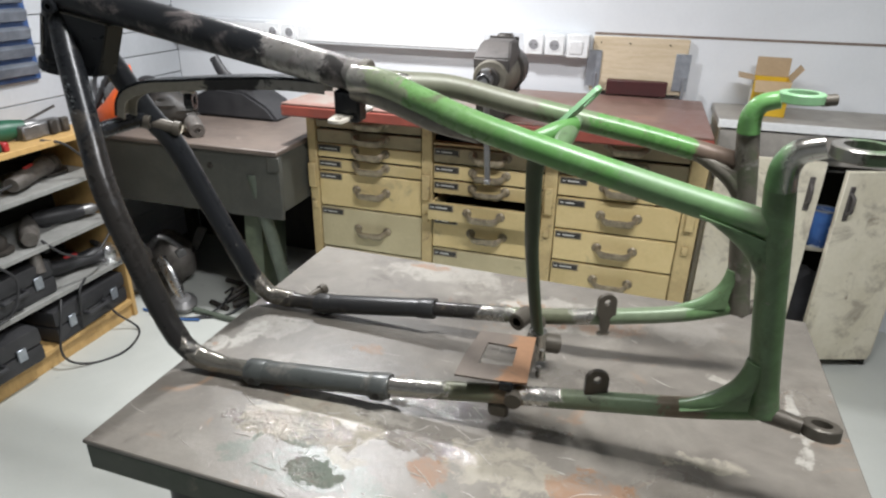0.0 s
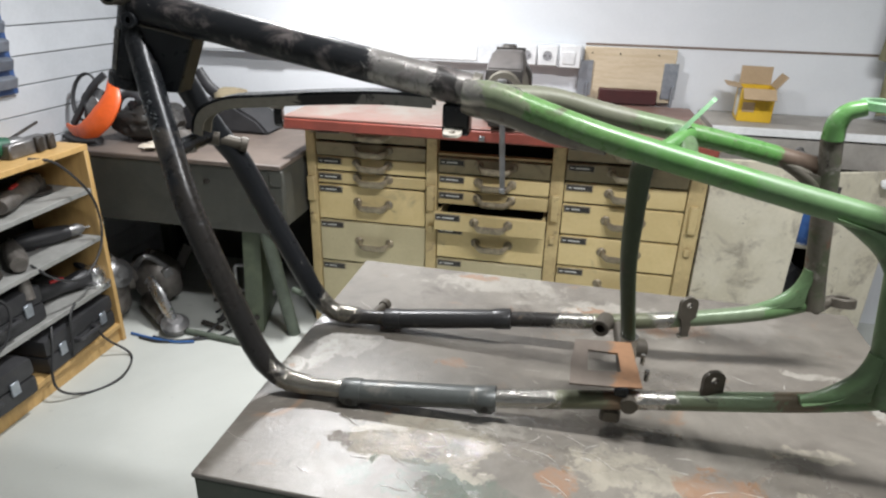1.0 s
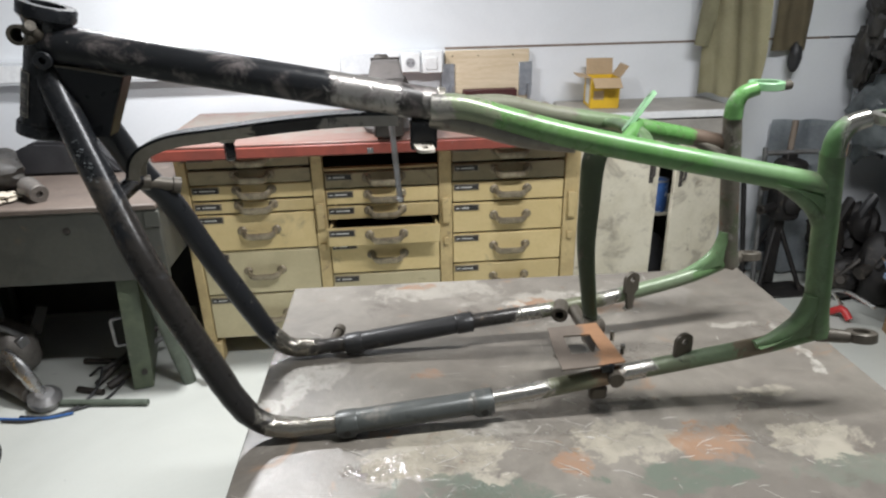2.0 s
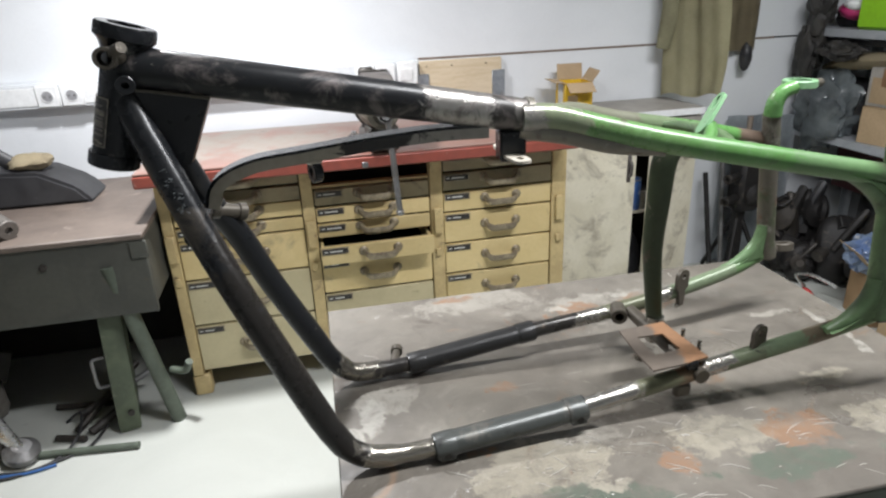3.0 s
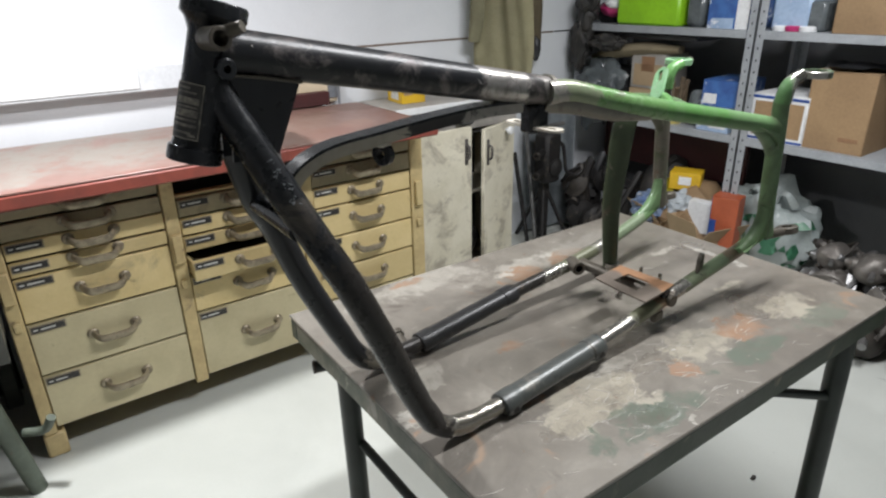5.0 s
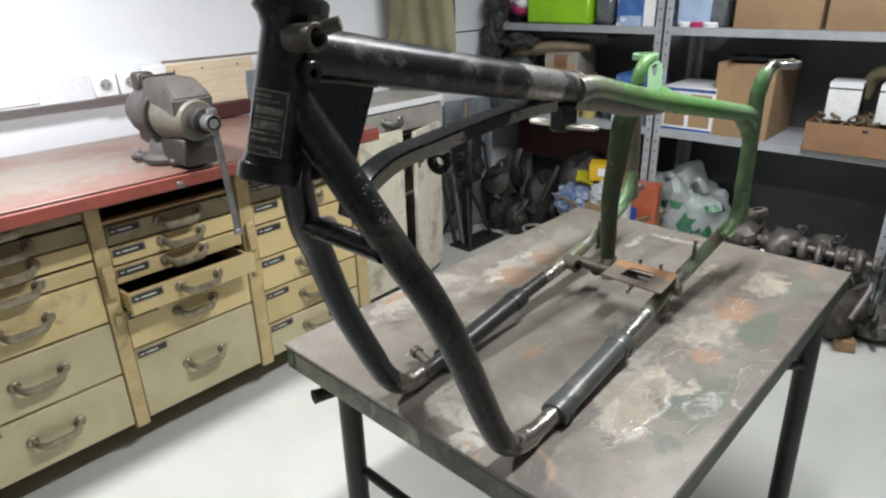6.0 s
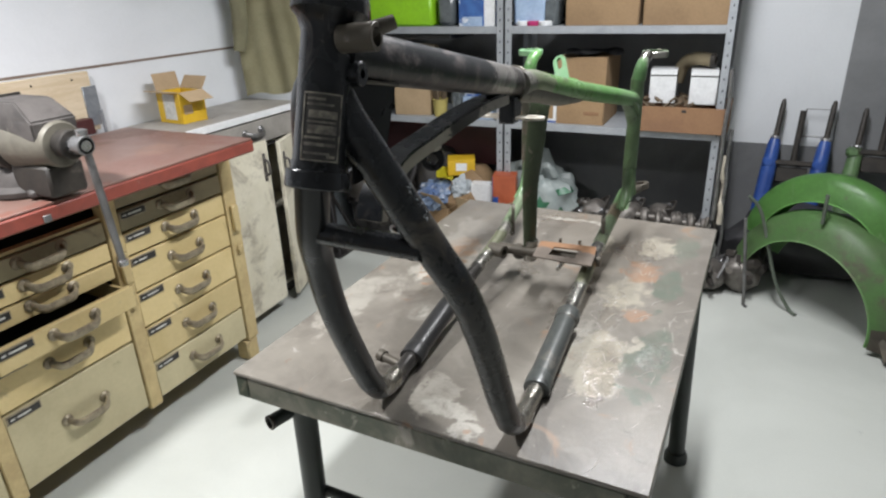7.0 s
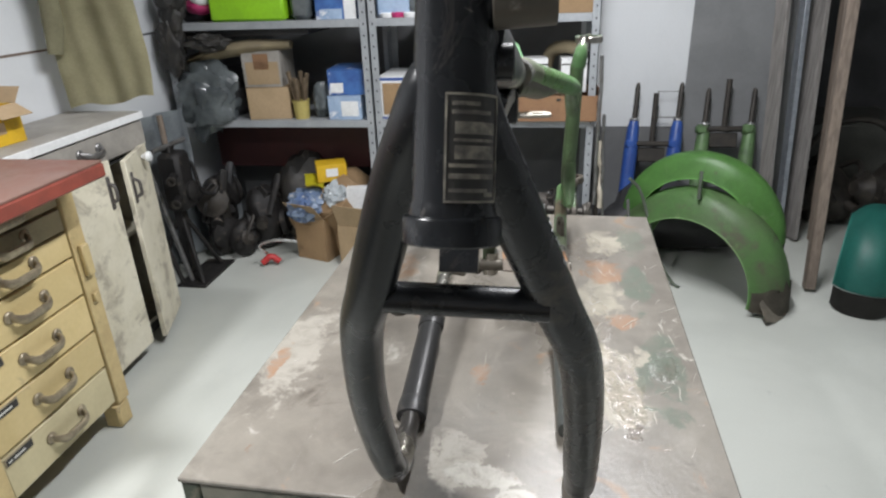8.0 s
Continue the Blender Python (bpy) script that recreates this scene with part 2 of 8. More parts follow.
RUST = (0.210, 0.116, 0.062)
OLD_GREEN = (0.112, 0.124, 0.096)
PALE = (0.28, 0.262, 0.225)
GREYISH = (0.215, 0.198, 0.172)
WHITISH = (0.34, 0.325, 0.285)
SEA_GREEN = (0.096, 0.116, 0.090)
TABLE_TOP = patched(
    "stained_table_top", (0.120, 0.107, 0.090), (0.175, 0.159, 0.134),
    [(-0.22, 0.335, 0.17, 0.050, PALE, 0.4), (0.06, 0.235, 0.16, 0.075, PALE, 0.4), (0.00, 0.215, 0.085, 0.042, RUST, 0.5), (0.155, 0.225, 0.085, 0.045, RUST, 0.5),
     (0.115, 0.272, 0.035, 0.012, WHITISH, 0.35), (-0.046, 0.240, 0.036, 0.012, WHITISH, 0.35), (-0.25, 0.350, 0.050, 0.014, RUST, 0.5), (0.30, 0.26, 0.12, 0.05, GREYISH, 0.36),
     (-0.455, 0.000, 0.060, 0.040, PALE, 0.35), (-0.478, -0.045, 0.026, 0.050, WHITISH, 0.4), (-0.522, -0.092, 0.030, 0.034, WHITISH, 0.4), (-0.55, 0.0, 0.012, 0.018, RUST, 0.5),
     (-0.519, -0.089, 0.009, 0.009, RUST, 0.55), (-0.529, -0.120, 0.010, 0.009, RUST, 0.55), (-0.20, 0.16, 0.05, 0.03, GREYISH, 0.36), (-0.193, 0.158, 0.024, 0.012, WHITISH, 0.35),
     (-0.240, -0.225, 0.120, 0.060, CREAM, 0.34), (0.050, -0.225, 0.088, 0.048, CREAM, 0.34), (-0.13, -0.17, 0.06, 0.025, PALE, 0.34), (-0.248, -0.016, 0.035, 0.02, RUST, 0.5),
     (-0.190, -0.318, 0.115, 0.034, SEA_GREEN, 0.3), (0.110, -0.305, 0.110, 0.028, SEA_GREEN, 0.3), (-0.235, -0.285, 0.050, 0.018, SEA_GREEN, 0.3), (0.36, -0.31, 0.10, 0.03, OLD_GREEN, 0.4),
     (-0.045, -0.262, 0.036, 0.036, RUST, 0.5), (0.188, -0.235, 0.052, 0.050, RUST, 0.5), (0.360, -0.245, 0.075, 0.045, CREAM, 0.4), (-0.33, -0.165, 0.04, 0.012, RUST, 0.5), (-0.154, -0.283, 0.030, 0.010, CREAM, 0.4),
     (0.467, 0.0, 0.014, 0.105, WHITISH, 0.35), (0.40, 0.10, 0.06, 0.014, PALE, 0.35), (0.33, -0.12, 0.05, 0.02, CREAM, 0.35), (-0.150, -0.356, 0.014, 0.008, WHITISH, 0.3)],
    [((0.225, 0.208, 0.178), 4.5, 0.55, 0.72, 0.33), ((0.205, 0.145, 0.100), 8.0, 0.60, 0.70, 0.45), ((0.080, 0.067, 0.055), 7, 0.58, 0.74, 0.36), ((0.30, 0.28, 0.25), 26, 0.66, 0.69, 0.25), ((0.16, 0.085, 0.045), 17, 0.68, 0.72, 0.5),
     ((0.03, 0.025, 0.02), 42, 0.70, 0.75, 0.35)],
    (0.24, 0.44), 0.20, 13.0, gloss=((-0.25, -0.245, 0.10, 0.035), (-0.05, -0.215, 0.10, 0.03), (-0.36, -0.25, 0.05, 0.012), (-0.19, -0.318, 0.05, 0.02), (-0.535, 0.07, 0.02, 0.02), (-0.06, -0.125, 0.20, 0.02), (0.30, -0.20, 0.10, 0.05), (-0.53, 0.08, 0.03, 0.03), (0.15, 0.02, 0.10, 0.03), (0.45, 0.08, 0.06, 0.03)), soft=1.5, scratch=0.7, warp=0.07, shine=0.6, cover=0.85)
BIKE = (-0.35, 0.855, 0.72)
BLACK, STEEL, GREEN = (0.011, 0.012, 0.0135), (0.42, 0.405, 0.37), (0.082, 0.205, 0.055)
BIKE_BLACK = zones("worn_black_frame_paint", BIKE[0], [(-9, BLACK, 0, 0.26)],
                   spots=(((0.085, 0.073, 0.064), 15, 0.60, 0.74, 0.2, 0.45), ((0.16, 0.14, 0.12), 44, 0.68, 0.75, 0.3, 0.4)))
BIKE_PLAIN = zones("plain_black_frame_paint", BIKE[0], [(-9, BLACK, 0, 0.3)], spots=(((0.07, 0.06, 0.052), 60, 0.68, 0.74, 0.2, 0.45),))
BIKE_TOP = zones("top_tube_paint", BIKE[0], [(-9, BLACK, 0, 0.34), (-0.530, (0.33, 0.315, 0.295), 0.8, 0.30), (-0.437, (0.035, 0.033, 0.031), 0.3, 0.35), (-0.405, (0.20, 0.19, 0.175), 0.7, 0.35)], 0.045,
                 spots=(((0.12, 0.105, 0.10), 14, 0.50, 0.64, 0.2, 0.45), ((0.02, 0.02, 0.02), 21, 0.60, 0.66, 0, 0.3), ((0.26, 0.24, 0.22), 48, 0.68, 0.73, 0.3, 0.4)), bump=0.25, crumple=4.0)
BIKE_LOW = zones("lower_tube_paint", BIKE[0], [(-9, BLACK, 0, 0.28), (-0.825, (0.022, 0.020, 0.018), 0.15, 0.28), (-0.735, (0.018, 0.017, 0.016), 0.1, 0.3), (-0.672, (0.27, 0.255, 0.22), 0.85, 0.22), (-0.55, (0.045, 0.045, 0.045), 0.2, 0.4), (-0.325, (0.34, 0.33, 0.30), 0.9, 0.25),
                                               (-0.22, (0.13, 0.135, 0.085), 0.15, 0.38), (-0.15, (0.17, 0.12, 0.075), 0.2, 0.45), (-0.10, STEEL, 0.9, 0.25), (-0.05, (0.135, 0.16, 0.10), 0.1, 0.35),
                                               (0.01, (0.155, 0.205, 0.125), 0.1, 0.30), (0.085, (0.155, 0.125, 0.085), 0.1, 0.4), (0.135, (0.10, 0.175, 0.075), 0, 0.32)], 0.055,
                 spots=(((0.060, 0.052, 0.043), 13, 0.57, 0.72, 0.15, 0.40), ((0.10, 0.075, 0.055), 9, 0.65, 0.73, 0.2, 0.45),
                        ((0.20, 0.185, 0.165), 40, 0.66, 0.74, 0.5, 0.4), ((0.02, 0.02, 0.02), 24, 0.60, 0.68, 0.0, 0.3)), bump=0.3, crumple=9.0)
BIKE_LOW_FAR = zones("far_lower_tube_paint", BIKE[0], [(-9, BLACK, 0, 0.30), (-0.680, (0.22, 0.205, 0.175), 0.85, 0.22), (-0.62, (0.030, 0.028, 0.026), 0.2, 0.3), (-0.285, (0.035, 0.033, 0.03), 0.3, 0.26), (-0.225, (0.32, 0.31, 0.28), 0.9, 0.25),
                                                       (-0.17, (0.12, 0.125, 0.08), 0.15, 0.38), (-0.06, (0.30, 0.29, 0.26), 0.8, 0.28), (-0.02, (0.145, 0.185, 0.115), 0.1, 0.32), (0.12, (0.10, 0.175, 0.075), 0, 0.32)], 0.05,
                     spots=(((0.060, 0.052, 0.043), 13, 0.57, 0.72, 0.15, 0.40), ((0.11, 0.085, 0.06), 9, 0.62, 0.72, 0.2, 0.45), ((0.20, 0.185, 0.165), 40, 0.66, 0.74, 0.5, 0.4)), bump=0.3, crumple=7.0)
BIKE_GREEN = zones("green_frame_paint", BIKE[0], [(-9, (0.27, 0.26, 0.235), 0.6, 0.28), (-0.362, (0.185, 0.215, 0.135), 0.3, 0.3), (-0.305, (0.105, 0.215, 0.07), 0.05, 0.28), (-0.16, GREEN, 0, 0.36), (-0.01, (0.105, 0.195, 0.080), 0, 0.46)], 0.075,
                   spots=(((0.155, 0.24, 0.125), 6, 0.50, 0.72, 0.0, 0.28), ((0.29, 0.28, 0.25), 13, 0.66, 0.76, 0.5, 0.32), ((0.075, 0.085, 0.045), 12, 0.58, 0.72, 0.1, 0.4), ((0.13, 0.08, 0.05), 31, 0.68, 0.75, 0.2, 0.5),
                          ((0.115, 0.135, 0.085), 4, 0.52, 0.66, 0.1, 0.36), ((0.30, 0.34, 0.27), 55, 0.68, 0.74, 0.2, 0.3)), bump=0.16, shine=0.5)
BIKE_GREEN_FAR = zones("worn_green_far_tube", BIKE[0], [(-9, (0.145, 0.148, 0.105), 0.1, 0.45), (-0.14, (0.13, 0.175, 0.095), 0.1, 0.35), (-0.06, GREEN, 0, 0.28), (0.085, (0.115, 0.082, 0.06), 0.2, 0.45)], 0.05,
                       spots=(((0.10, 0.08, 0.06), 21, 0.56, 0.68, 0.2, 0.5), ((0.22, 0.21, 0.18), 13, 0.60, 0.70, 0.4, 0.35), ((0.12, 0.20, 0.085), 9, 0.56, 0.66, 0, 0.35)), shine=0.45)
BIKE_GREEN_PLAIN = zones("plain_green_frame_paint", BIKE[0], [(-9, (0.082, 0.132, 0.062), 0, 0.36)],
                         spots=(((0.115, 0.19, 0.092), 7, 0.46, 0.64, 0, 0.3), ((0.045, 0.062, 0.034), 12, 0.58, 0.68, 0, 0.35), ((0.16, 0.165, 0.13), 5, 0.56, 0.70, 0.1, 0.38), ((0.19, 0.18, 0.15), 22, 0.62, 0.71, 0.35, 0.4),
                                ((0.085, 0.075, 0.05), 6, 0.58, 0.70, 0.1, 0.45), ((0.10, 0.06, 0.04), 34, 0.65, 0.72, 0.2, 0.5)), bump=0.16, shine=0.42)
BIKE_WORN = zones("worn_upright_steel", BIKE[0], [(-9, (0.115, 0.105, 0.085), 0.25, 0.42)],
                  spots=(((0.075, 0.085, 0.052), 9, 0.48, 0.60, 0.1, 0.42), ((0.25, 0.24, 0.215), 12, 0.56, 0.66, 0.6, 0.34), ((0.12, 0.075, 0.052), 16, 0.60, 0.68, 0.1, 0.5), ((0.035, 0.03, 0.026), 24, 0.62, 0.70, 0.1, 0.45)), bump=0.3, crumple=3.0)
BIKE_FRESH = zones("bright_green_hook_paint", BIKE[0], [(-9, (0.115, 0.265, 0.085), 0, 0.28)],
                   spots=(((0.24, 0.30, 0.19), 12, 0.58, 0.70, 0.1, 0.3), ((0.10, 0.085, 0.06), 26, 0.64, 0.72, 0.2, 0.45)), shine=0.5)
BIKE_PALE = zones("pale_green_lug_paint", BIKE[0], [(-9, (0.19, 0.35, 0.19), 0, 0.35)], spots=(((0.35, 0.36, 0.30), 30, 0.54, 0.66, 0.4, 0.4), ((0.09, 0.08, 0.06), 36, 0.62, 0.70, 0.2, 0.5)))
BIKE_BARE = zones("bare_frame_steel", BIKE[0], [(-9, STEEL, 1.0, 0.25)], spots=(((0.10, 0.085, 0.07), 30, 0.58, 0.70, 0.3, 0.5),))
BIKE_HOOK = zones("worn_hook_paint", BIKE[0], [(-9, (0.095, 0.185, 0.078), 0, 0.30), (0.157, STEEL, 1.0, 0.22)], 0.012, spots=(((0.10, 0.085, 0.07), 30, 0.60, 0.70, 0.3, 0.5),))
BIKE_EYE = zones("grimy_eye_steel", BIKE[0], [(-9, (0.30, 0.29, 0.26), 0.8, 0.3), (0.215, (0.09, 0.13, 0.075), 0.2, 0.4)], 0.04, spots=(((0.06, 0.05, 0.04), 24, 0.55, 0.66, 0.3, 0.5), ((0.34, 0.33, 0.30), 40, 0.62, 0.70, 0.8, 0.3)))
BIKE_OLIVE = zones("olive_strut_paint", BIKE[0], [(-9, (0.046, 0.060, 0.034), 0, 0.36)], spots=(((0.10, 0.08, 0.06), 11, 0.54, 0.66, 0.2, 0.5), ((0.16, 0.14, 0.11), 30, 0.62, 0.70, 0.3, 0.4)))
BIKE_WEB = zones("bare_web_steel", BIKE[0], [(-9, (0.17, 0.16, 0.135), 0.5, 0.38)], spots=(((0.10, 0.085, 0.07), 14, 0.55, 0.66, 0.2, 0.5), ((0.36, 0.35, 0.32), 30, 0.60, 0.70, 0.8, 0.3)))
BIKE_BROWN = zones("greasy_frame_steel", BIKE[0], [(-9, (0.085, 0.075, 0.06), 0.3, 0.45)], spots=(((0.22, 0.20, 0.17), 30, 0.60, 0.72, 0.6, 0.35),))
BIKE_RUST = zones("rusty_plate", BIKE[0], [(-9, (0.135, 0.112, 0.092), 0.2, 0.5), (-0.137, (0.23, 0.125, 0.066), 0.0, 0.65)], 0.03, spots=(((0.10, 0.075, 0.055), 18, 0.58, 0.70, 0.1, 0.6),))
BIKE_ARCH = zones("worn_tank_rail_paint", BIKE[0], [(-9, (0.30, 0.275, 0.225), 0.1, 0.45), (-0.66, (0.03, 0.028, 0.026), 0, 0.3), (-0.545, (0.26, 0.245, 0.22), 0.4, 0.4)], 0.06,
                  spots=(((0.035, 0.032, 0.03), 14, 0.56, 0.66, 0.1, 0.4),))
SLEEVE = zones("dark_grey_sleeve_paint", BIKE[0], [(-9, (0.062, 0.067, 0.063), 0.2, 0.33)], spots=(((0.13, 0.125, 0.11), 12, 0.55, 0.68, 0.4, 0.38), ((0.018, 0.018, 0.017), 9, 0.57, 0.68, 0, 0.35), ((0.10, 0.075, 0.055), 30, 0.66, 0.72, 0.2, 0.5)), bump=0.2, shine=0.4)
SLEEVE_FAR = zones("black_sleeve_paint", BIKE[0], [(-9, (0.026, 0.026, 0.026), 0.15, 0.33)], spots=(((0.09, 0.08, 0.07), 18, 0.60, 0.72, 0.3, 0.4),))
BAND = surf("plate_print", (0.30, 0.275, 0.22), (0.10, 0.09, 0.08), (0.4, 0.5), metal=0.3, s1=60, bump=0.1)
PLATE = surf("black_maker_plate", (0.03, 0.028, 0.026), (0.05, 0.047, 0.042), (0.35, 0.5), metal=0.3, s1=40)
VARNISH_GLINT = surf("varnish_glint", (0.46, 0.44, 0.40), (0.36, 0.34, 0.30), (0.04, 0.12), s1=30, bump=0.1)
STAMP = surf("stamped_bare_metal", (0.17, 0.185, 0.19), (0.10, 0.11, 0.115), (0.5, 0.6), s1=80)
BLACK_PLASTIC = surf("black_plastic", (0.022, 0.022, 0.024), (0.034, 0.034, 0.036), (0.4, 0.6), bump=0.1,
                     spots=(((0.09, 0.085, 0.08), 26, 0.66, 0.78, 0.6),))
BLACK_STEEL = surf("black_tool_steel", (0.030, 0.027, 0.024), (0.050, 0.043, 0.036), (0.45, 0.65), metal=0.3, s1=20, bump=0.2,
                   spots=(((0.13, 0.11, 0.09), 16, 0.60, 0.74, 0.7),))
GREY_STEEL = surf("grey_tool_steel", (0.25, 0.25, 0.25), (0.17, 0.165, 0.16), (0.3, 0.5), metal=0.7, s1=18, bump=0.12,
                  spots=(((0.10, 0.08, 0.06), 24, 0.64, 0.75, 0.55),))
BRIGHT_STEEL = surf("bright_tool_steel", (0.62, 0.62, 0.62), (0.5, 0.5, 0.5), (0.2, 0.35), metal=0.95, s1=20, bump=0.05)
CAST = surf("cast_aluminium", (0.20, 0.185, 0.168), (0.12, 0.108, 0.096), (0.4, 0.6), metal=0.5, s1=16, bump=0.3,
            spots=(((0.07, 0.06, 0.05), 22, 0.58, 0.72, 0.6),))
VISE_GREY = surf("grey_vise_casting", (0.084, 0.075, 0.070), (0.050, 0.045, 0.042), (0.5, 0.7), s1=14, bump=0.2,
                 spots=(((0.25, 0.23, 0.19), 12, 0.62, 0.76, 0.5),))
VISE_BEIGE = surf("beige_grey_vise_paint", (0.155, 0.142, 0.112), (0.115, 0.105, 0.083), (0.45, 0.6), metal=0.1, s1=16, bump=0.15)
CARD = surf("cardboard", (0.29, 0.19, 0.10), (0.245, 0.158, 0.083), (0.7, 0.85), s1=5, s2=90, bump=0.08, vary=0.25)
CARD_PALE = surf("pale_cardboard", (0.38, 0.275, 0.165), (0.33, 0.24, 0.14), (0.7, 0.85), s1=5, s2=90, bump=0.08, vary=0.2)
CARD_DARK = surf("brown_cardboard", (0.26, 0.145, 0.075), (0.22, 0.12, 0.065), (0.7, 0.85), s1=6, s2=90, bump=0.08)
YELLOW = surf("yellow_carton", (0.66, 0.42, 0.02), (0.58, 0.36, 0.02), (0.4, 0.55), s1=6, bump=0.04)
LEMON = surf("lemon_yellow_wrapper", (0.66, 0.60, 0.03), (0.56, 0.50, 0.03), (0.35, 0.5), s1=12, bump=0.1)
ORANGE = surf("orange_plastic", (0.75, 0.12, 0.02), (0.65, 0.10, 0.02), (0.3, 0.45), s1=6, bump=0.04)
LIME = surf("lime_green_plastic", (0.30, 0.62, 0.02), (0.26, 0.55, 0.02), (0.35, 0.5), s1=6, bump=0.05)
BLUE_BOX = surf("blue_printed_carton", (0.055, 0.15, 0.40), (0.035, 0.09, 0.28), (0.35, 0.5), s1=12, bump=0.04,
                spots=(((0.62, 0.68, 0.75), 10, 0.56, 0.62, 0.4),))
PALE_BLUE = surf("pale_blue_carton", (0.36, 0.47, 0.62), (0.28, 0.38, 0.54), (0.35, 0.5), s1=12, bump=0.04,
                 spots=(((0.70, 0.72, 0.75), 12, 0.58, 0.64, 0.4),))
BLUE_PAINT = surf("blue_fork_paint", (0.03, 0.085, 0.31), (0.022, 0.06, 0.24), (0.3, 0.45), s1=12, bump=0.08)
BLUE_RACK = surf("blue_rack_paint", (0.035, 0.09, 0.24), (0.03, 0.07, 0.19), (0.4, 0.55), s1=10, bump=0.06)
RACK_GREY = surf("grey_rack_bins", (0.17, 0.19, 0.22), (0.10, 0.115, 0.14), (0.4, 0.6), s1=14, s2=50)
FENDER = surf("green_fender_paint", (0.125, 0.300, 0.075), (0.100, 0.245, 0.062), (0.28, 0.45), s1=5, bump=0.08,
              spots=(((0.14, 0.12, 0.08), 14, 0.64, 0.76, 0.6), ((0.20, 0.33, 0.14), 9, 0.60, 0.72, 0.4)))
FENDER_DUSTY = surf("dusty_green_fender_paint", (0.125, 0.260, 0.085), (0.135, 0.220, 0.095), (0.35, 0.55), s1=5, bump=0.1,
                    spots=(((0.15, 0.14, 0.10), 8, 0.55, 0.70, 0.7), ((0.20, 0.30, 0.14), 14, 0.62, 0.72, 0.5)))
MUD = surf("dried_grey_mud", (0.155, 0.138, 0.108), (0.10, 0.09, 0.072), (0.75, 0.9), s1=16, bump=0.4)
PALE_FORK = surf("faded_green_fork_paint", (0.11, 0.20, 0.08), (0.07, 0.12, 0.055), (0.4, 0.6), s1=12, bump=0.12,
                 spots=(((0.05, 0.045, 0.035), 18, 0.58, 0.70, 0.6),))
TAB_STEEL = surf("pale_zinc_steel", (0.60, 0.56, 0.48), (0.48, 0.44, 0.37), (0.4, 0.55), metal=0.1, s1=30, bump=0.08)
TEAL = surf("teal_fender_paint", (0.03, 0.19, 0.155), (0.025, 0.155, 0.13), (0.35, 0.5), s1=6, bump=0.08)
WOOD_OLD = surf("weathered_timber", (0.215, 0.172, 0.138), (0.140, 0.112, 0.090), (0.65, 0.8), s1=9, s2=60, bump=0.3, stretch=(8, 8, 0.7), vary=0.3)
BLACK_SACK = surf("black_sacking", (0.020, 0.019, 0.018), (0.040, 0.036, 0.031), (0.45, 0.7), s1=9, bump=0.3,
                  spots=(((0.085, 0.072, 0.058), 7, 0.58, 0.72, 0.8),))
WOOD_GREY = surf("grey_timber", (0.235, 0.222, 0.210), (0.160, 0.150, 0.142), (0.65, 0.8), s1=9, s2=60, bump=0.3, stretch=(8, 8, 0.7), vary=0.35)
BEECH = surf("beech_shelf_board", (0.52, 0.335, 0.13), (0.46, 0.29, 0.11), (0.45, 0.6), s1=9, s2=60, bump=0.08, stretch=(5, 5, 0.8))
SHELF_WHITE = surf("white_shelf_board", (0.29, 0.29, 0.275), (0.22, 0.22, 0.205), (0.45, 0.6), s1=8, bump=0.06,
                   spots=(((0.22, 0.20, 0.18), 20, 0.64, 0.76, 0.6),))
RACK_STEEL = surf("light_grey_rack_steel", (0.38, 0.40, 0.42), (0.32, 0.34, 0.36), (0.35, 0.5), metal=0.15, s1=8, bump=0.05)
CABINET = surf("dirty_cream_cabinet_paint", (0.66, 0.62, 0.50), (0.58, 0.54, 0.42), (0.45, 0.6), s1=7, bump=0.04, grain=0.25,
               spots=(((0.36, 0.325, 0.26), 8, 0.50, 0.68, 0.6), ((0.24, 0.20, 0.15), 13, 0.60, 0.74, 0.6), ((0.12, 0.10, 0.08), 45, 0.68, 0.73, 0.6), ((0.60, 0.57, 0.46), 18, 0.66, 0.76, 0.5)))
CABINET_TOP = surf("grey_cabinet_top", (0.33, 0.31, 0.28), (0.26, 0.245, 0.22), (0.5, 0.6), s1=7, bump=0.06)
OLIVE_CLOTH = surf("olive_work_cloth", (0.45, 0.42, 0.265), (0.39, 0.36, 0.225), (0.85, 0.95), s1=7, s2=160, bump=0.3)
# sleeve cloth: olive darkened, dark green and shade in one colour
COAT_SHADE = surf("shaded_olive_cloth", (0.20, 0.19, 0.115), (0.15, 0.14, 0.085), (0.85, 0.95), s1=7, s2=160, bump=0.3)
BROWN_CLOTH = surf("brown_work_cloth", (0.24, 0.20, 0.125), (0.19, 0.155, 0.10), (0.85, 0.95), s1=7, s2=160, bump=0.3)
RAG = surf("cream_rag", (0.55, 0.50, 0.41), (0.45, 0.40, 0.32), (0.85, 0.95), s1=14, bump=0.3)
CURTAIN = surf("milky_plastic_film", (0.42, 0.455, 0.475), (0.30, 0.33, 0.35), (0.15, 0.35), s1=5, bump=0.3)
BLUE_FILM = surf("blue_printed_film", (0.20, 0.26, 0.36), (0.09, 0.14, 0.27), (0.15, 0.35), s1=11, bump=0.3,
                 spots=(((0.46, 0.48, 0.50), 14, 0.58, 0.64, 0.25),))
ORANGE_CARD = surf("dull_orange_carton", (0.40, 0.095, 0.04), (0.33, 0.075, 0.03), (0.4, 0.55), s1=7, bump=0.05)
FILM = surf("cloudy_plastic_film", (0.115, 0.130, 0.135), (0.065, 0.075, 0.08), (0.12, 0.3), s1=9, bump=0.3)
